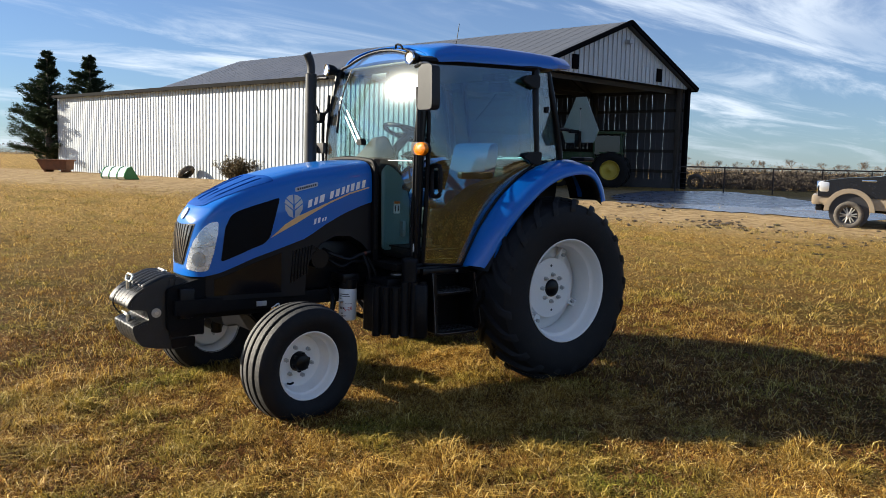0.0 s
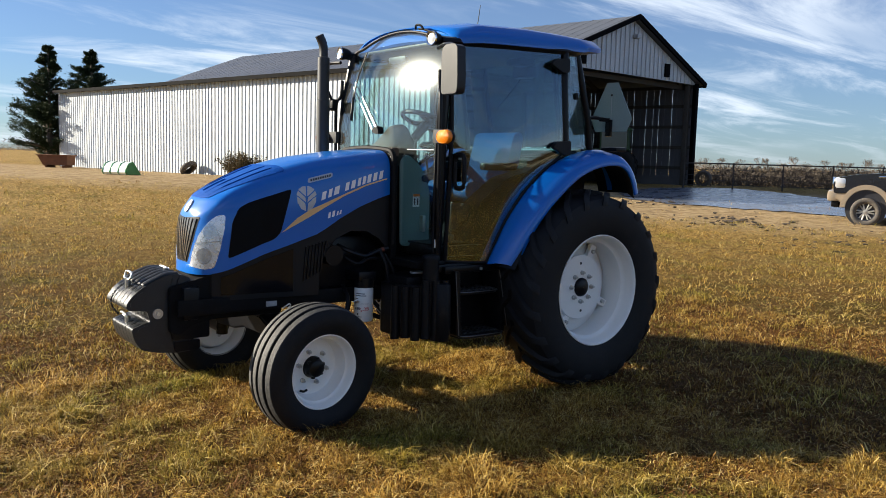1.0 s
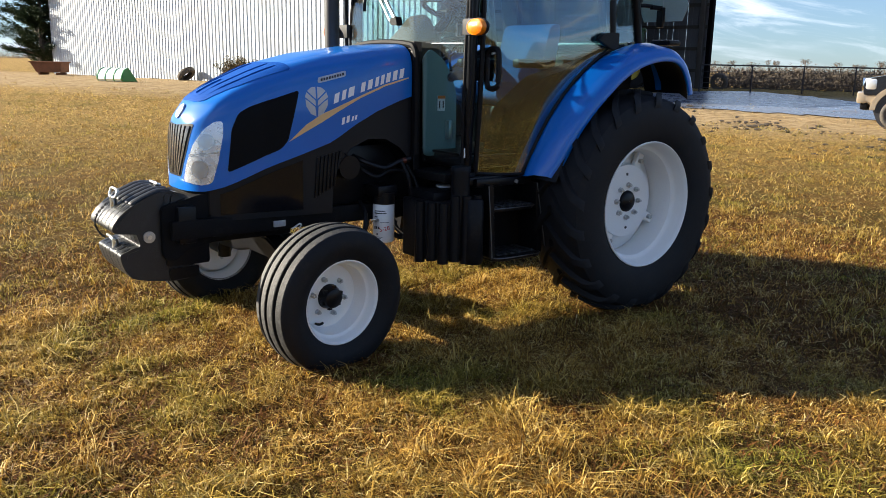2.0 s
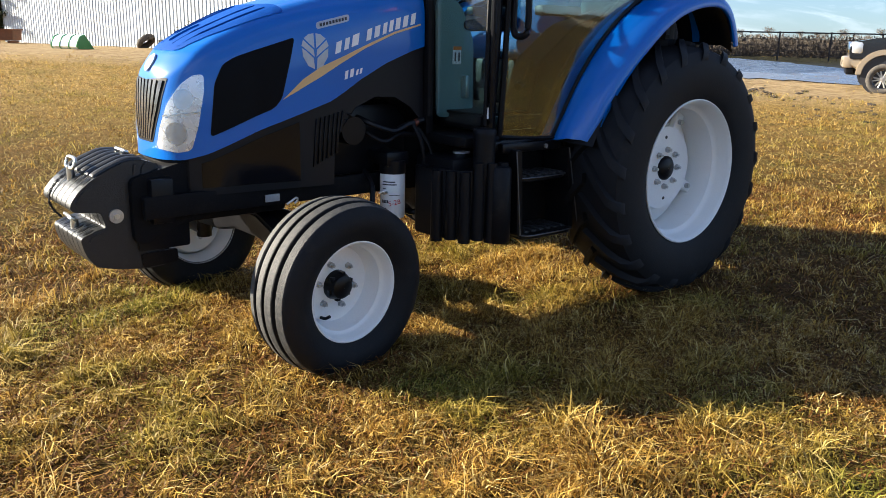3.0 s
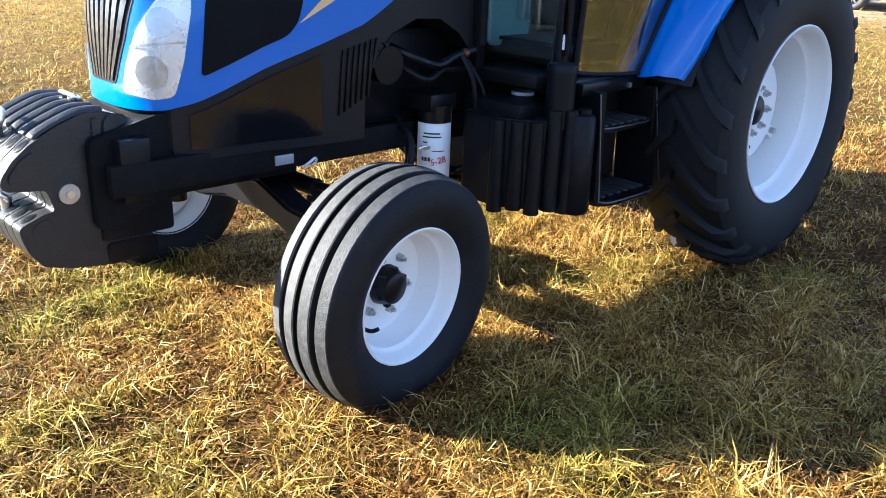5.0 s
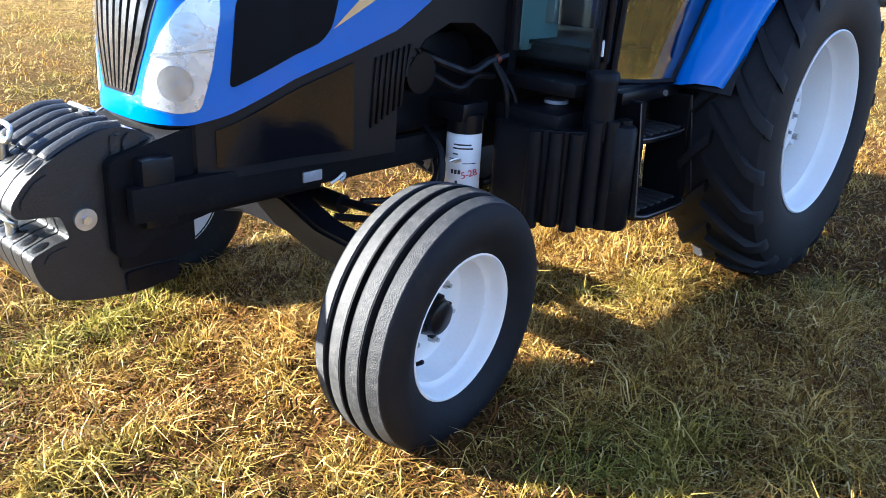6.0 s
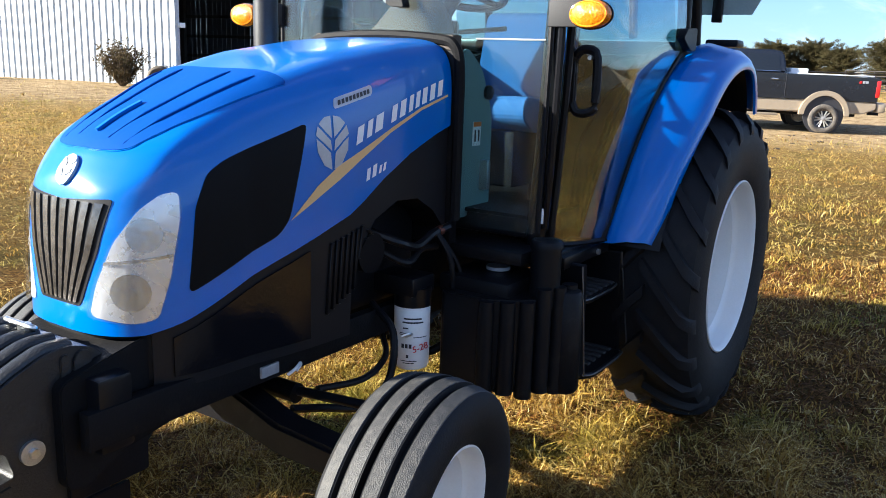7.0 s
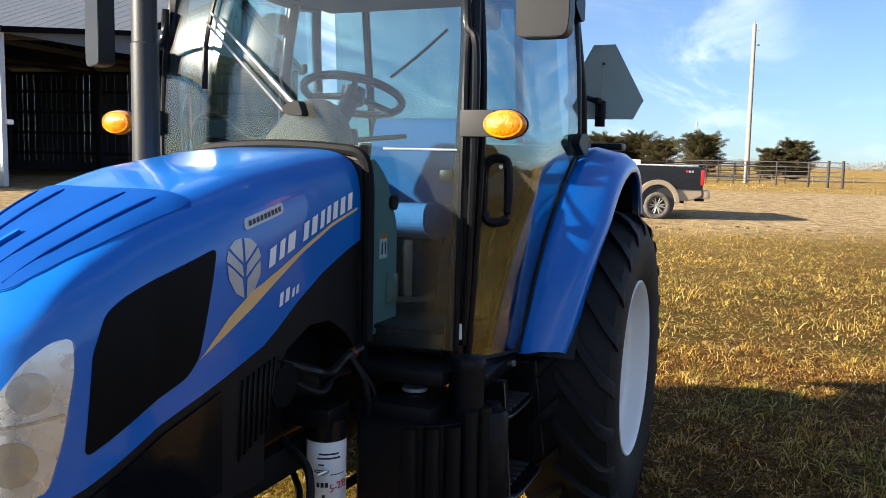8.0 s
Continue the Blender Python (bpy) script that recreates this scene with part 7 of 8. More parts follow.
# ---- ice sheet beside the drive ----
def ice():
    m = surface("wet_grey_ice", (0.075, 0.105, 0.165), 0.24, 0, 0.4, 0.7, 9, 0.12, dust=(0.20, 0.16, 0.12), dust_at=0.54)
    edge = [(-20.2, -15.8), (-24.5, -17.2), (-28.2, -16.4), (-26.0, -12.6), (-23.6, -9.4), (-21.6, -6.9), (-20.2, -5.4), (-18.2, -5.9), (-17.4, -8.0), (-16.7, -9.6), (-16.2, -11.6), (-17.8, -13.8)]
    bm = B()
    line = smooth_line([(x, y, 0) for x, y in edge + edge[:1]], 6)[:-1]
    rr = random.Random(5)
    bm.faces.new([bm.verts.new((p.x + rr.uniform(-0.25, 0.25), p.y + rr.uniform(-0.25, 0.25), 0)) for p in line])
    for k in range(-30, -14):
        bmesh.ops.bisect_plane(bm, geom=bm.verts[:] + bm.edges[:] + bm.faces[:], plane_co=(k, 0, 0), plane_no=(1, 0, 0))
    for k in range(-18, -4):
        bmesh.ops.bisect_plane(bm, geom=bm.verts[:] + bm.edges[:] + bm.faces[:], plane_co=(0, k, 0), plane_no=(0, 1, 0))
    for v in bm.verts:
        v.co.z = ground_z(v.co.x, v.co.y) + 0.10 * noise.noise(Vector((v.co.x * 0.05, v.co.y * 0.05, 7))) + 0.02
    tagged(part("ice_sheet", bm, m), "thin sheet of grey ice and meltwater on the yard", "ice", kind="structure")


ice()


# ---- fences and poles ----
M["pipe"] = surface("dark_fence_pipe", (0.035, 0.03, 0.028), 0.7, 0.2, 0.3, 3, 60, 0.1)
M["fence_wood"] = surface("weathered_fence_wood", (0.20, 0.16, 0.12), 0.85, 0, 0.2, 2, 40, 0.3)
M["pole_wood"] = surface("grey_pole_wood", (0.27, 0.24, 0.205), 0.85, 0, 0.2, 2, 40, 0.3)


def yard_fence():
    f = tagged(holder("yard_fence", (-25.2, -16.8, 0.68)), "dark pipe posts with a top rail and strung wires", "fence")
    d = Vector((-1.63, 1.33, 0))
    n = 16
    for i in range(n):
        part("post", cyl(B(), d * i + Vector((0, 0, -0.3)), d * i + Vector((0, 0, 1.16)), 0.032, seg=10), "pipe", f)
    for z, r in ((1.12, 0.028), (0.86, 0.010), (0.62, 0.010), (0.40, 0.010), (0.2, 0.010)):
        part("rail", cyl(B(), Vector((0, 0, z)), d * (n - 1) + Vector((0, 0, z)), r, seg=6), "pipe", f)
    g = tagged(holder("far_fence", (-38.5, -38, 0.62)), "low pale rail fence in the field", "fence")
    d = Vector((-1.2, 2.6, 0))
    for i in range(20):
        part("post", cyl(B(), d * i + Vector((0, 0, -0.3)), d * i + Vector((0, 0, 0.5)), 0.04, seg=8), "fence_wood", g)
    for z in (0.2, 0.42):
        part("rail", cyl(B(), Vector((0, 0, z)), d * 19 + Vector((0, 0, z)), 0.03, seg=6), "fence_wood", g)


yard_fence()


def pipe_panels():
    p0, p1 = Vector((-47.2, -4.8, 0.66)), Vector((-41.8, 4.45, 0.64))
    f = tagged(holder("pipe_corral_fence", p0), "dark welded pipe fence panels beside the drive", "fence")
    d = p1 - p0
    for i in range(7):
        q = d * (i / 6)
        part("post", cyl(B(), q + Vector((0, 0, -0.3)), q + Vector((0, 0, 1.34 if i < 6 else 1.40)), 0.045 if i < 6 else 0.07, seg=10), "pipe", f)
    q = d * 0.93
    part("post", cyl(B(), q + Vector((0, 0, -0.3)), q + Vector((0, 0, 1.40)), 0.07, seg=10), "pipe", f)
    for z in (1.30, 1.05, 0.82, 0.60, 0.36):
        part("rail", cyl(B(), Vector((0, 0, z)), d + Vector((0, 0, z)), 0.024, seg=6), "pipe", f)
    g = tagged(holder("pipe_corral_fence", p0 + Vector((0, 0, 0))), "dark welded pipe fence panels running back from the drive", "fence")
    d = Vector((-17, 5, 0))
    for i in range(7):
        part("post", cyl(B(), d * (i / 6) + Vector((0, 0, -0.3)), d * (i / 6) + Vector((0, 0, 1.34)), 0.045, seg=8), "pipe", g)
    for z in (1.30, 1.0, 0.7, 0.4):
        part("rail", cyl(B(), Vector((0, 0, z)), d + Vector((0, 0, z)), 0.024, seg=6), "pipe", g)


pipe_panels()


def pole(x, y, h, r, label):
    t = tagged(holder("utility_pole", (x, y, ground_z(x, y))), label, "pole")
    part("shaft", cyl(B(), (0, 0, -0.4), (0.03 * h * 0.2, -0.02 * h * 0.2, h), r, r * 0.72, 12), "pole_wood", t)
    part("cap", cyl(B(), (0.006 * h, -0.004 * h, h - 0.02), (0.006 * h, -0.004 * h, h + 0.16), 0.05, 0.03, 10), "bolt", t)
    part("insulator", cyl(B(), (0.0, r, h * 0.87), (0.0, r + 0.14, h * 0.87), 0.035, seg=8), "plastic", t)
    part("step_bolt", cyl(B(), (0.0, r, h * 0.96), (0.0, r + 0.12, h * 0.96), 0.02, seg=8), "bolt", t)


pole(-47.9, -0.3, 9.15, 0.15, "tall weathered wooden utility pole")
pole(-79.0, -6.2, 5.1, 0.10, "short pale wooden pole by the cedars")


# ---- pickup truck: x ahead, y to its left ----
M["truck_black"] = surface("black_truck_paint", (0.008, 0.010, 0.016), 0.25, 0, 0.2, 2, 80, 0.02, coat=0.8, dust=(0.05, 0.045, 0.04), dust_at=0.7)
M["truck_tan"] = surface("tan_truck_paint", (0.36, 0.29, 0.21), 0.35, 0.1, 0.08, 3, 80, 0.02, coat=0.5, dust=(0.3, 0.24, 0.17), dust_at=0.6)
M["truck_glass"] = surface("dark_truck_glass", (0.01, 0.013, 0.018), 0.06, 0, 0.1, 2, 50, 0.0, coat=0.5)
M["red_lens"] = surface("red_lamp_lens", (0.55, 0.02, 0.02), 0.2, 0, 0.15, 30, 80, 0.2, coat=0.5)
M["alloy"] = surface("silver_alloy", (0.46, 0.44, 0.41), 0.4, 0.7, 0.12, 8, 100, 0.05)


def pickup():
    a, b = Vector((-18.4, -1.4)), Vector((-16.6, -5.0))
    head = (b - a).normalized()
    left = Vector((-head.y, head.x))
    mid = a - left * 0.86
    t = tagged(holder("pickup_truck"), "black and tan crew-cab pickup parked on the drive", "pickup truck")
    ang = math.degrees(math.atan2(head.y, head.x))
    t.matrix_basis = pose(mid.x, mid.y, ground_z(a.x, a.y) - 0.03, 0, -0.5, ang)
    W = 0.98

    def slab(name, poly, w0, w1, mat, bev=0.03, label="", parent=None):
        return part(name, prism(B(), poly, XZ, w0, w1, bev), mat, parent or t, label)
    # lower body in tan, upper in black, with flat dark discs at the arches
    body = slab("body", [(-1.22, 0.80), (-1.24, 1.38), (0.96, 1.40), (0.98, 1.42), (3.10, 1.42), (3.30, 1.37), (4.20, 1.29), (4.62, 1.20), (4.74, 1.06), (4.72, 0.80)], -W, W, "truck_black", 0.035, "black upper body")
    slab("lower_body", [(-1.22, 0.62), (-1.22, 0.80), (4.70, 0.80), (4.72, 0.66), (4.4, 0.50), (-0.9, 0.50)], -W + 0.012, W - 0.012, "truck_tan", 0.03, "tan lower body")
    # cab
    cab_ = part("cab", B_prism_taper([(0.95, 1.41), (1.02, 1.90), (1.20, 1.965), (2.35, 1.965), (2.62, 1.90), (3.22, 1.42)], 0.93, 0.74, 1.41, 1.965), "truck_black", t, "black crew cab")
    for s in (1, -1):
        for poly in ([(1.12, 1.46), (1.16, 1.84), (1.86, 1.88), (1.86, 1.46)], [(1.94, 1.46), (1.94, 1.88), (2.42, 1.87), (2.92, 1.46)]):
            bm = B()
            bm.faces.new([bm.verts.new((x, s * (0.936 - 0.19 * (z - 1.41) / 0.555), z)) for x, z in poly])
            g = part("side_window", bm, "truck_glass", cab_)
            so = g.modifiers.new("thick", "SOLIDIFY"); so.thickness = 0.012; so.offset = 0
            part("window_trim", tube(B(), [Vector((poly[0][0], s * (0.945), 1.452)), Vector((poly[-1][0], s * 0.945, 1.452))], 0.012, 6, 1), "chrome", cab_)
        part("door_line", box(B(), (1.90, s * W, 1.20), (0.012, 0.012, 0.50)), "dark_decal", t)
        part("door_line", box(B(), (0.975, s * W, 1.10), (0.014, 0.014, 0.62)), "dark_decal", t)
        part("door_line", box(B(), (3.05, s * W, 1.18), (0.012, 0.012, 0.46)), "dark_decal", t)
        for x in (1.25, 2.15):
            part("door_handle", box(B(), (x, s * (W + 0.015), 1.27), (0.17, 0.03, 0.035), 0.008), "chrome", t)
        mr = part("door_mirror", box(B(), (2.95, s * 1.17, 1.56), (0.10, 0.20, 0.30), 0.03), "truck_black", t)
        part("mirror_signal", box(B(), (3.0, s * 1.20, 1.52), (0.03, 0.10, 0.16), 0.01), "amber", mr)
        part("side_badge", box(B(), (3.55, s * (W + 0.004), 1.245), (0.34, 0.012, 0.05), 0.004), "chrome", t)
        part("door_badge", lathe(B(), [(0, 0.001), (0.0, 0.05), (0.008, 0.045), (0.008, 0.001)], 20, Matrix.Translation((3.02, s * W, 1.06)) @ (Matrix() if s > 0 else Matrix.Rotation(math.pi, 4, "Z"))), "alloy", t)
        for k in range(3):
            part("bed_mark", box(B(), (-0.92 + 0.075 * k, s * (W + 0.003), 1.27), (0.06, 0.008, 0.06), 0.002), "red_lens" if k == 2 else "silver_decal", t)
        part("tail_lamp", box(B(), (-1.20, s * 0.93, 1.12), (0.10, 0.13, 0.40), 0.02), "red_lens", t, "upright red tail lamp")
        hl = part("head_lamp", box(B(), (4.58, s * 0.84, 1.06), (0.26, 0.30, 0.28), 0.05), "reflector", t, "large clear head lamp")
        part("side_step", box(B(), (1.98, s * 0.98, 0.42), (1.75, 0.18, 0.06), 0.02), "truck_tan", t)
        for x, nm in ((0.0, "rear_arch"), (3.96, "front_arch")):
            ring = [(x + 0.60 * math.cos(radians(k)), 0.44 + 0.60 * math.sin(radians(k))) for k in range(0, 181, 12)] + [(x + 0.47 * math.cos(radians(k)), 0.44 + 0.47 * math.sin(radians(k))) for k in range(180, -1, -12)]
            part("wheel_flare", prism(B(), ring, XZ, s * (W - 0.04), s * (W + 0.06), 0.012, 2), "truck_tan", t, "tan wheel-arch flare")
            # dark disc on the uncut body side stands in for the well's shade
            disc = [(x + 0.475 * math.cos(radians(k)), 0.44 + 0.475 * math.sin(radians(k))) for k in range(0, 360, 12)]
            part("wheel_well", prism(B(), disc, XZ, s * (W - 0.02), s * (W + 0.006)), "dark_decal", t)
    part("bed_cover", box(B(), (-0.12, 0, 1.42), (2.05, 1.60, 0.03), 0.01), "white_decal", t, "pale bed rail caps")
    part("bed_box", box(B(), (0.62, 0, 1.47), (0.42, 1.50, 0.15), 0.02), "white_decal", t, "white tool box across the bed")
    part("windscreen", prism(B(), [(-0.78, 1.45), (0.78, 1.45), (0.66, 1.90), (-0.66, 1.90)], lambda a_, b_, h: Vector((3.21 - (b_ - 1.42) * 1.24 + h, a_, b_)), -0.01, 0.012), "truck_glass", cab_)
    part("rear_glass", prism(B(), [(-0.75, 1.48), (0.75, 1.48), (0.66, 1.86), (-0.66, 1.86)], lambda a_, b_, h: Vector((0.955 + (b_ - 1.41) * 0.14 + h, a_, b_)), -0.012, 0.012), "truck_glass", cab_)
    part("grille", box(B(), (4.74, 0, 1.02), (0.06, 1.30, 0.36), 0.02), "chrome", t, "chrome front grille")
    part("front_bumper", box(B(), (4.74, 0, 0.72), (0.24, 1.94, 0.26), 0.06), "truck_tan", t, "tan front bumper")
    part("front_valance", box(B(), (4.68, 0, 0.52), (0.16, 1.75, 0.16), 0.03), "plastic", t)
    part("fog_lamp", box(B(), (4.86, 0.78, 0.72), (0.02, 0.16, 0.10), 0.005), "dark_decal", t)
    part("rear_bumper", box(B(), (-1.34, 0, 0.68), (0.22, 1.90, 0.24), 0.05), "truck_tan", t, "tan rear bumper")
    part("tow_hitch", box(B(), (-1.52, 0, 0.50), (0.26, 0.08, 0.08), 0.01), "plastic", t)
    part("hitch_ball", cyl(B(), (-1.62, 0, 0.53), (-1.62, 0, 0.62), 0.025, seg=12), "steel", t)
    part("tailgate", box(B(), (-1.235, 0, 1.16), (0.05, 1.60, 0.46), 0.015), "truck_black", t)
    part("chassis", box(B(), (1.9, 0, 0.50), (5.6, 1.1, 0.16), 0.02), "plastic", t)
    for x in (0.0, 3.96):
        for s in (1, -1):
            w = holder("road_wheel", parent=t)
            w.matrix_basis = pose(x, s * 0.93, 0.355, 0, 0, 0 if s > 0 else 180) @ Matrix.Diagonal((0.82, 1, 0.82, 1))
            part("tyre", lathe(B(), [(0.10, 0.265), (0.13, 0.30), (0.14, 0.35), (0.135, 0.40), (0.115, 0.425), (0.05, 0.432), (-0.05, 0.432), (-0.115, 0.425), (-0.135, 0.38), (-0.13, 0.30), (-0.1, 0.265)], 40), "truck_tyre", w, "dusty road tyre")
            part("rim", lathe(B(), [(0.10, 0.262), (0.112, 0.268), (0.108, 0.252), (0.06, 0.240), (0.0, 0.235), (0.0, 0.001)], 40), "grille", w)
            hub = part("hub", lathe(B(), [(0.055, 0.09), (0.085, 0.085), (0.095, 0.06), (0.097, 0.001)], 20), "alloy", w)
            for k in range(6):
                for dd in (-11, 11):
                    an = radians(60 * k + dd)
                    sp = B()
                    cyl(sp, (0.06 * math.cos(an), 0.07, 0.06 * math.sin(an)), (0.252 * math.cos(an), 0.092, 0.252 * math.sin(an)), 0.027, 0.022, 6)
                    part("spoke", sp, "alloy", w)
    return t


def B_prism_taper(poly, w_low, w_top, z_low, z_top):
    """A side outline widened to both sides, narrower towards the roof."""
    bm = B()
    def half(z):
        return w_low + (w_top - w_low) * (z - z_low) / (z_top - z_low)
    va = [bm.verts.new((x, -half(z), z)) for x, z in poly]
    vb = [bm.verts.new((x, half(z), z)) for x, z in poly]
    fs = [bm.faces.new(va), bm.faces.new(vb[::-1])]
    for i in range(len(poly)):
        j = (i + 1) % len(poly)
        fs.append(bm.faces.new((va[j], va[i], vb[i], vb[j])))
    bmesh.ops.recalc_face_normals(bm, faces=fs)
    bmesh.ops.bevel(bm, geom=list({e for f in fs for e in f.edges}), offset=0.05, segments=3, affect="EDGES")
    return bm


M["truck_tyre"] = surface("dusty_truck_tyre", (0.06, 0.055, 0.05), 0.8, 0, 0.25, 5, 90, 0.15, dust=(0.22, 0.18, 0.14), dust_at=0.5)
pickup()


# ---- old green tractor in the hangar ----
M["farm_green"] = surface("old_green_paint", (0.02, 0.075, 0.02), 0.45, 0, 0.2, 3, 80, 0.05, dust=(0.12, 0.11, 0.08), dust_at=0.56)
M["farm_yellow"] = surface("old_yellow_paint", (0.55, 0.42, 0.05), 0.5, 0, 0.12, 4, 80, 0.05)
M["rust"] = surface("rusty_plate", (0.16, 0.065, 0.03), 0.85, 0.1, 0.35, 4, 60, 0.3)
M["bright_green"] = surface("bright_green_paint", (0.02, 0.20, 0.05), 0.35, 0, 0.12, 4, 80, 0.03, coat=0.3)
M["old_tyre"] = surface("perished_rubber", (0.05, 0.045, 0.04), 0.85, 0, 0.3, 6, 90, 0.3, dust=(0.2, 0.15, 0.1), dust_at=0.5)


def green_tractor():
    t = tagged(holder("old_tractor"), "old green farm tractor with yellow wheels, standing in the hangar", "tractor")
    t.matrix_basis = pose(-27.0, -22.0, 0.66, 0, 0, math.degrees(math.atan2(-0.80, 0.60)))
    for s in (1, -1):
        w = holder("rear_wheel", (0, s * 0.95, 0.88), t)
        part("tyre", lathe(B(), [(0.20, 0.48), (0.24, 0.60), (0.24, 0.74), (0.20, 0.85), (0, 0.89), (-0.20, 0.85), (-0.24, 0.74), (-0.24, 0.60), (-0.20, 0.48)], 40), "rubber", w)
        part("rim", lathe(B(), [(s * 0.18, 0.49), (s * 0.20, 0.46), (s * 0.06, 0.42), (s * 0.02, 0.30), (s * 0.06, 0.12), (s * 0.12, 0.001)], 36), "farm_yellow", w, "yellow wheel centre")
        for k in range(18):
            an = 2 * math.pi * k / 18
            part("lug", box(B(), (0, 0, 0), (0.05, 0.40, 0.05), 0.01, Matrix.Rotation(-an, 4, "Y") @ Matrix.Translation((0.895, 0, 0)) @ Matrix.Rotation(radians(22 * s), 4, "X")), "rubber", w)
        fw = holder("front_wheel", (2.5, s * 0.80, 0.50), t)
        part("tyre", lathe(B(), [(0.12, 0.28), (0.15, 0.38), (0.12, 0.48), (0, 0.50), (-0.12, 0.48), (-0.15, 0.38), (-0.12, 0.28)], 32), "rubber", fw)
        part("rim", lathe(B(), [(s * 0.10, 0.29), (s * 0.03, 0.24), (s * 0.06, 0.001)], 28), "farm_yellow", fw)
        part("fender", box(B(), (0.0, s * 0.80, 1.72), (1.1, 0.45, 0.06), 0.02), "farm_green", t)
        for x in (-0.45, 0.85):
            part("cab_post", box(B(), (x, s * 0.62, 2.05), (0.08, 0.08, 1.2), 0.01), "farm_green", t)
        part("cab_pane", box(B(), (0.2, s * 0.64, 2.1), (1.2, 0.012, 0.9)), "truck_glass", t)
    part("hood", box(B(), (1.75, 0, 1.45), (1.75, 0.62, 0.62), 0.06), "farm_green", t, "green hood")
    part("chassis", box(B(), (1.2, 0, 0.95), (2.9, 0.42, 0.4), 0.04), "farm_green", t)
    part("axle", cyl(B(), (0, -0.9, 0.88), (0, 0.9, 0.88), 0.12, seg=16), "farm_green", t)
    part("front_axle", box(B(), (2.5, 0, 0.6), (0.14, 1.4, 0.14), 0.02), "farm_green", t)
    part("cab_floor", box(B(), (0.2, 0, 1.45), (1.35, 1.2, 0.2), 0.03), "farm_green", t)
    part("cab_roof", box(B(), (0.2, 0, 2.70), (1.55, 1.40, 0.14), 0.05), "farm_green", t)
    part("rear_pane", box(B(), (-0.46, 0, 2.1), (0.012, 1.15, 0.9)), "truck_glass", t)
    part("stack", cyl(B(), (1.6, 0, 1.75), (1.6, 0, 2.65), 0.04, seg=12), "black", t)
    part("warning_triangle", prism(B(), [(-0.20, 0), (0.20, 0), (0.04, 0.35), (-0.04, 0.35)], lambda a_, b_, h: Vector((-0.62 + h, -0.45 + a_, 1.35 + b_)), -0.006, 0.006), "amber", t, "orange warning triangle")


green_tractor()


# ---- odds and ends by the wall ----
def loader_bucket():
    t = tagged(holder("loader_bucket"), "green loader bucket lying on the grass", "bucket")
    t.matrix_basis = pose(-5.2, -28.6, ground_z(-5.2, -28.6), 0, 0, math.degrees(math.atan2(0.61, -0.79)) + 154)
    prof = [(0.42, 0.02), (-0.26, 0.03), (-0.34, 0.12), (-0.31, 0.28), (-0.18, 0.45), (0.02, 0.53)]
    rows = []
    for y in (-0.62, -0.2, 0.2, 0.62):
        rows.append([Vector((y, -x, z)) for x, z in prof])
    sh = part("shell", skin(B(), rows, loop=False), "bucket_shine", t, "curved shell, coloured pale for the sun on it")
    so = sh.modifiers.new("thick", "SOLIDIFY"); so.thickness = 0.02
    for y in (-0.63, -0.22, 0.22, 0.63):
        part("end_plate", prism(B(), [(-x * 1.04, z * 1.03) for x, z in prof], lambda a_, b_, h: Vector((y + h, a_, b_)), -0.03, 0.03, 0.006, 1), "bright_green", t, "green side plate")


# near-white base colour holds the sun's shine on the bucket's back
M["bucket_shine"] = surface("scoured_pale_shell", (0.72, 0.78, 0.74), 0.3, 0.2, 0.2, 4, 60, 0.05)
loader_bucket()


def rusty_hopper():
    t = tagged(holder("rusty_hopper"), "rusty brown steel hopper under the cedar", "hopper")
    t.matrix_basis = pose(-5.85, -42.4, ground_z(-5.85, -42.4), 0, 0, math.degrees(math.atan2(0.61, -0.79)))
    sh = part("shell", prism(B(), [(-0.75, 0.62), (0.85, 0.62), (0.80, 0.12), (-0.45, 0.10)], XZ, -0.5, 0.5, 0.02), "rust", t)
    part("rim", box(B(), (0.05, 0, 0.63), (1.70, 1.10, 0.06), 0.01), "rust", t)
    for x in (-0.3, 0.6):
        part("skid", box(B(), (x, 0, 0.05), (0.10, 1.0, 0.12), 0.01), "rust", t)


rusty_hopper()


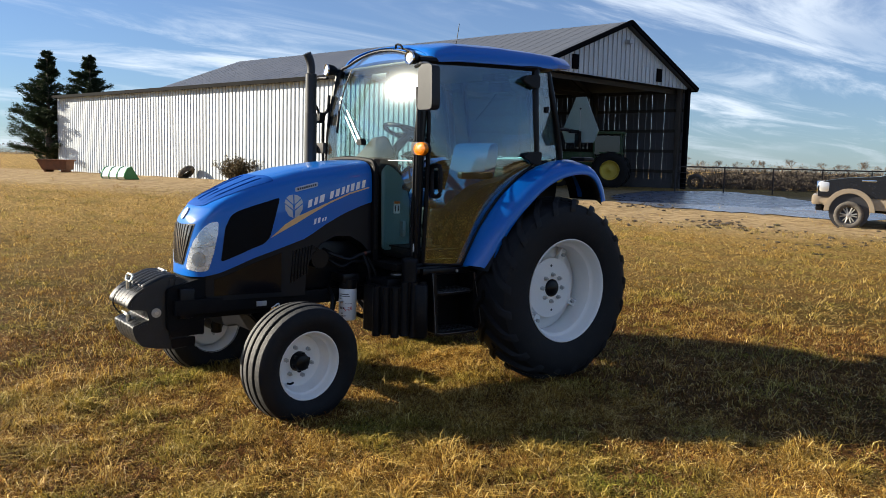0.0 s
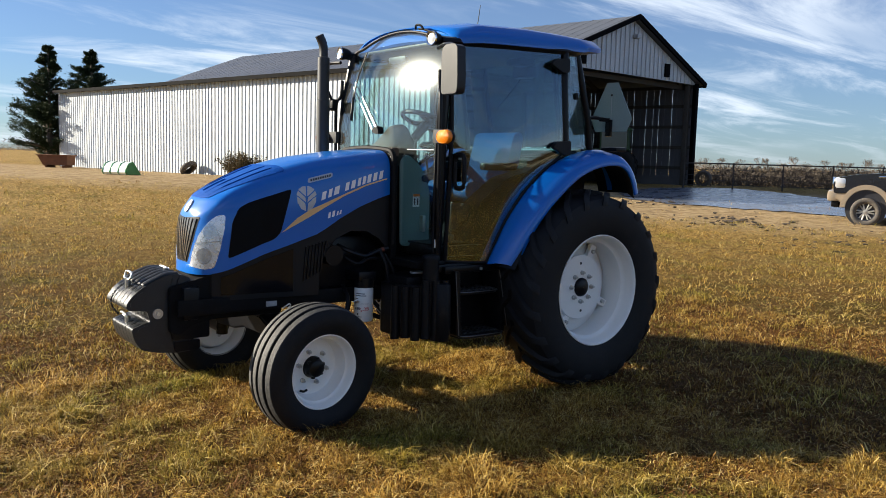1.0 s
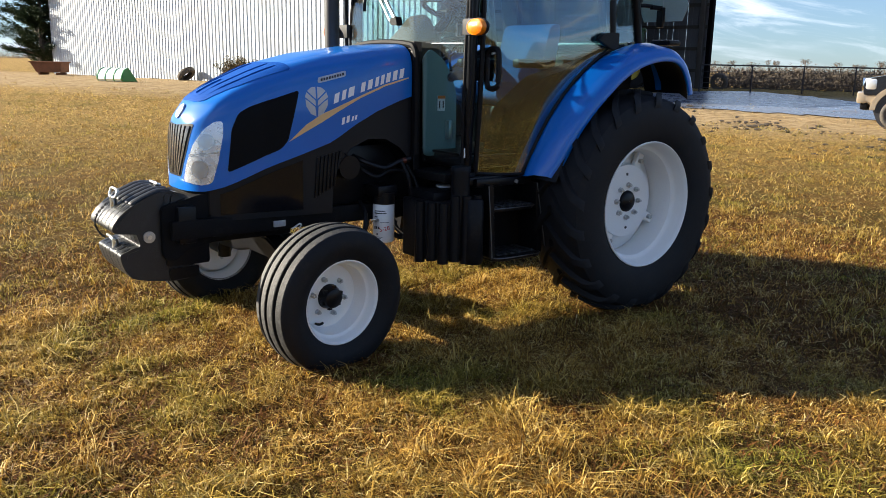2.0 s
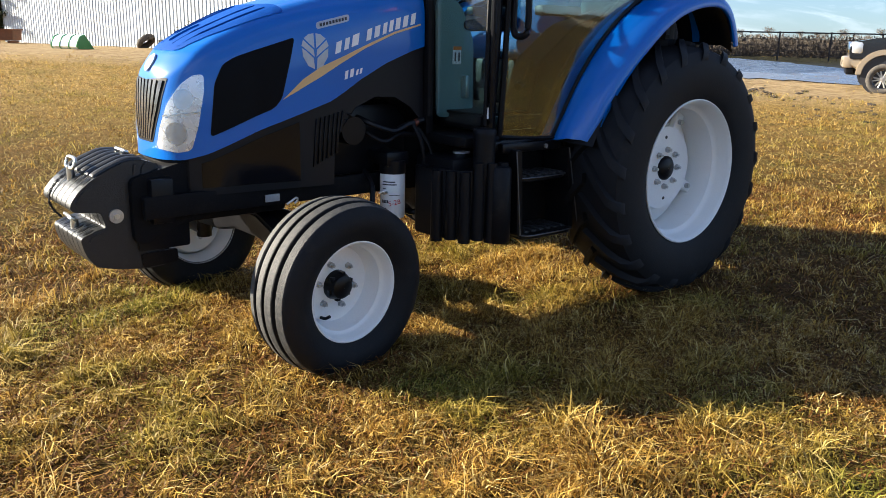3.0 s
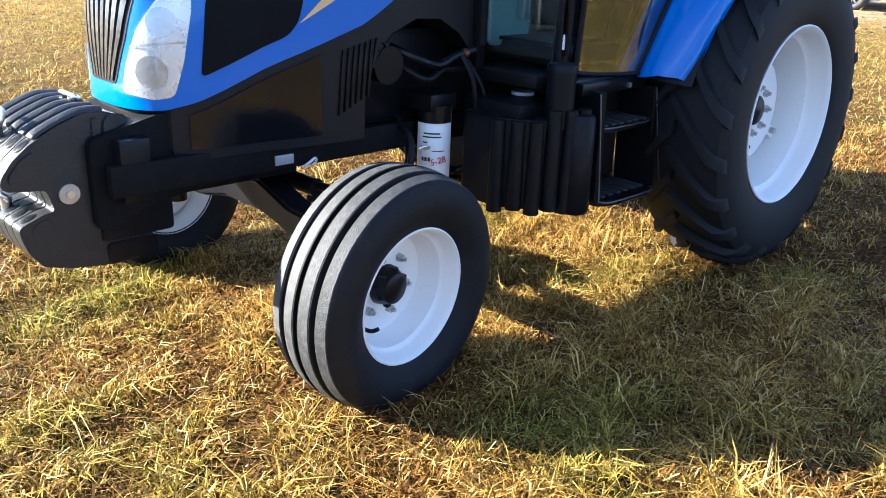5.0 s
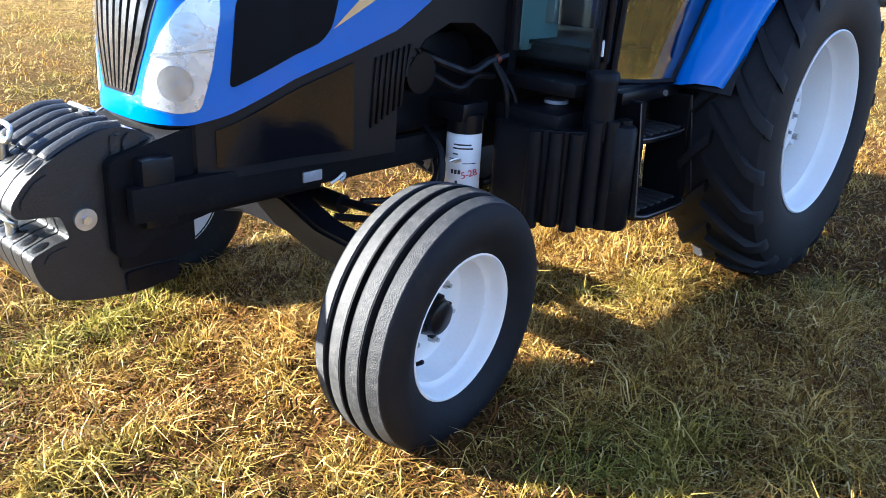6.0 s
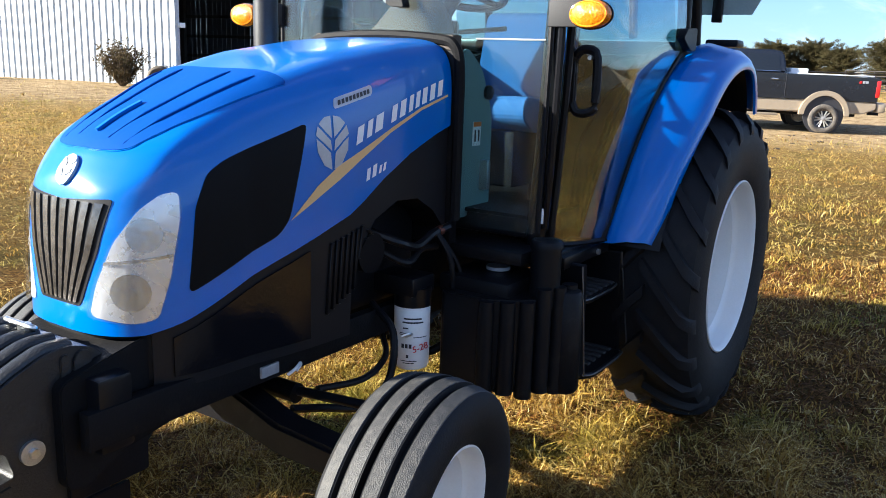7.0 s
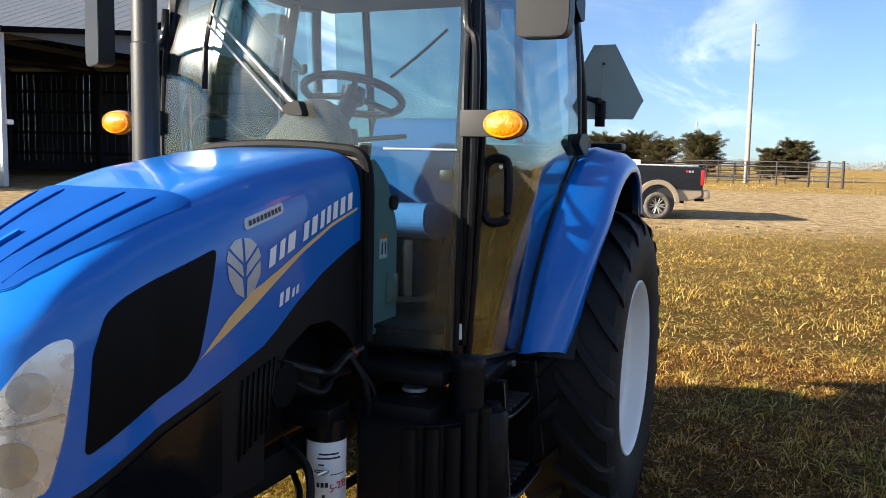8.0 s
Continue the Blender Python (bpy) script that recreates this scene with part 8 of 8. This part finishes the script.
def old_tyre(x, y, r, turn, tip, label, rim=False):
    t = tagged(holder("scrap_wheel"), label, "wheel")
    t.matrix_basis = pose(x, y, ground_z(x, y) + r * math.cos(radians(tip)) * 0.92, 0, 0, turn) @ pose(0, 0, 0, tip, 0, 0)
    part("casing", lathe(B(), [(0.09, r * 0.56), (0.12, r * 0.7), (0.115, r * 0.88), (0.07, r * 0.98), (0, r), (-0.07, r * 0.98), (-0.115, r * 0.88), (-0.12, r * 0.7), (-0.09, r * 0.56)], 36), "old_tyre", t)
    if rim:
        part("rim", lathe(B(), [(0.07, r * 0.57), (0.05, r * 0.5), (0.0, r * 0.46), (0.02, r * 0.2), (0.02, 0.001)], 30), "pale_rim", t, "pale painted rim")
        # three dark discs on the uncut rim, for the shade in its openings
        for k in range(3):
            an = 2.1 * k + 0.4
            part("rim_hole", cyl(B(), (r * 0.32 * math.cos(an), 0.0, r * 0.32 * math.sin(an)), (r * 0.32 * math.cos(an), 0.016, r * 0.32 * math.sin(an)), 0.035, seg=12), "dark_decal", t)
    return t


M["pale_rim"] = surface("weathered_rim_paint", (0.5, 0.48, 0.44), 0.7, 0, 0.2, 8, 60, 0.2)
old_tyre(-9.15, -31.9, 0.42, 30, -48, "old brown tyre leaning by the metal wall")
old_tyre(-11.45, -17.45, 0.34, -40, -12, "old tyre with a pale rim at the hangar's corner", True)
old_tyre(-30.3, -19.4, 0.42, -75, -10, "black tyre beside the hangar's open front")


def clods():
    """Churned mud and stones on the drive."""
    rng = random.Random(9)
    m = surface("dark_churned_mud", (0.05, 0.036, 0.026), 0.9, 0, 0.35, 6, 50, 0.5)
    bm = B()
    for cx, cy, n, sp in ((-15.9, -11.1, 26, 0.7), (-13.5, -6.6, 70, 0.8), (-11.6, -8.6, 20, 0.8), (-13.8, -4.2, 30, 1.2), (-17.5, 1.6, 26, 1.0), (-15.4, -2.0, 24, 1.0), (-11.9, -3.0, 24, 0.8)):
        for i in range(n):
            x, y = cx + rng.gauss(0, sp), cy + rng.gauss(0, sp)
            r = rng.uniform(0.015, 0.05)
            bmesh.ops.create_icosphere(bm, subdivisions=1, radius=r, matrix=Matrix.Translation((x, y, ground_z(x, y) + r * 0.1)) @ Matrix.Diagonal((rng.uniform(1, 2.2), rng.uniform(1, 2.2), 0.6, 1)))
    tagged(part("mud_clods", bm, m), "dark clods of churned mud on the drive", "mud", kind="stuff")


clods()
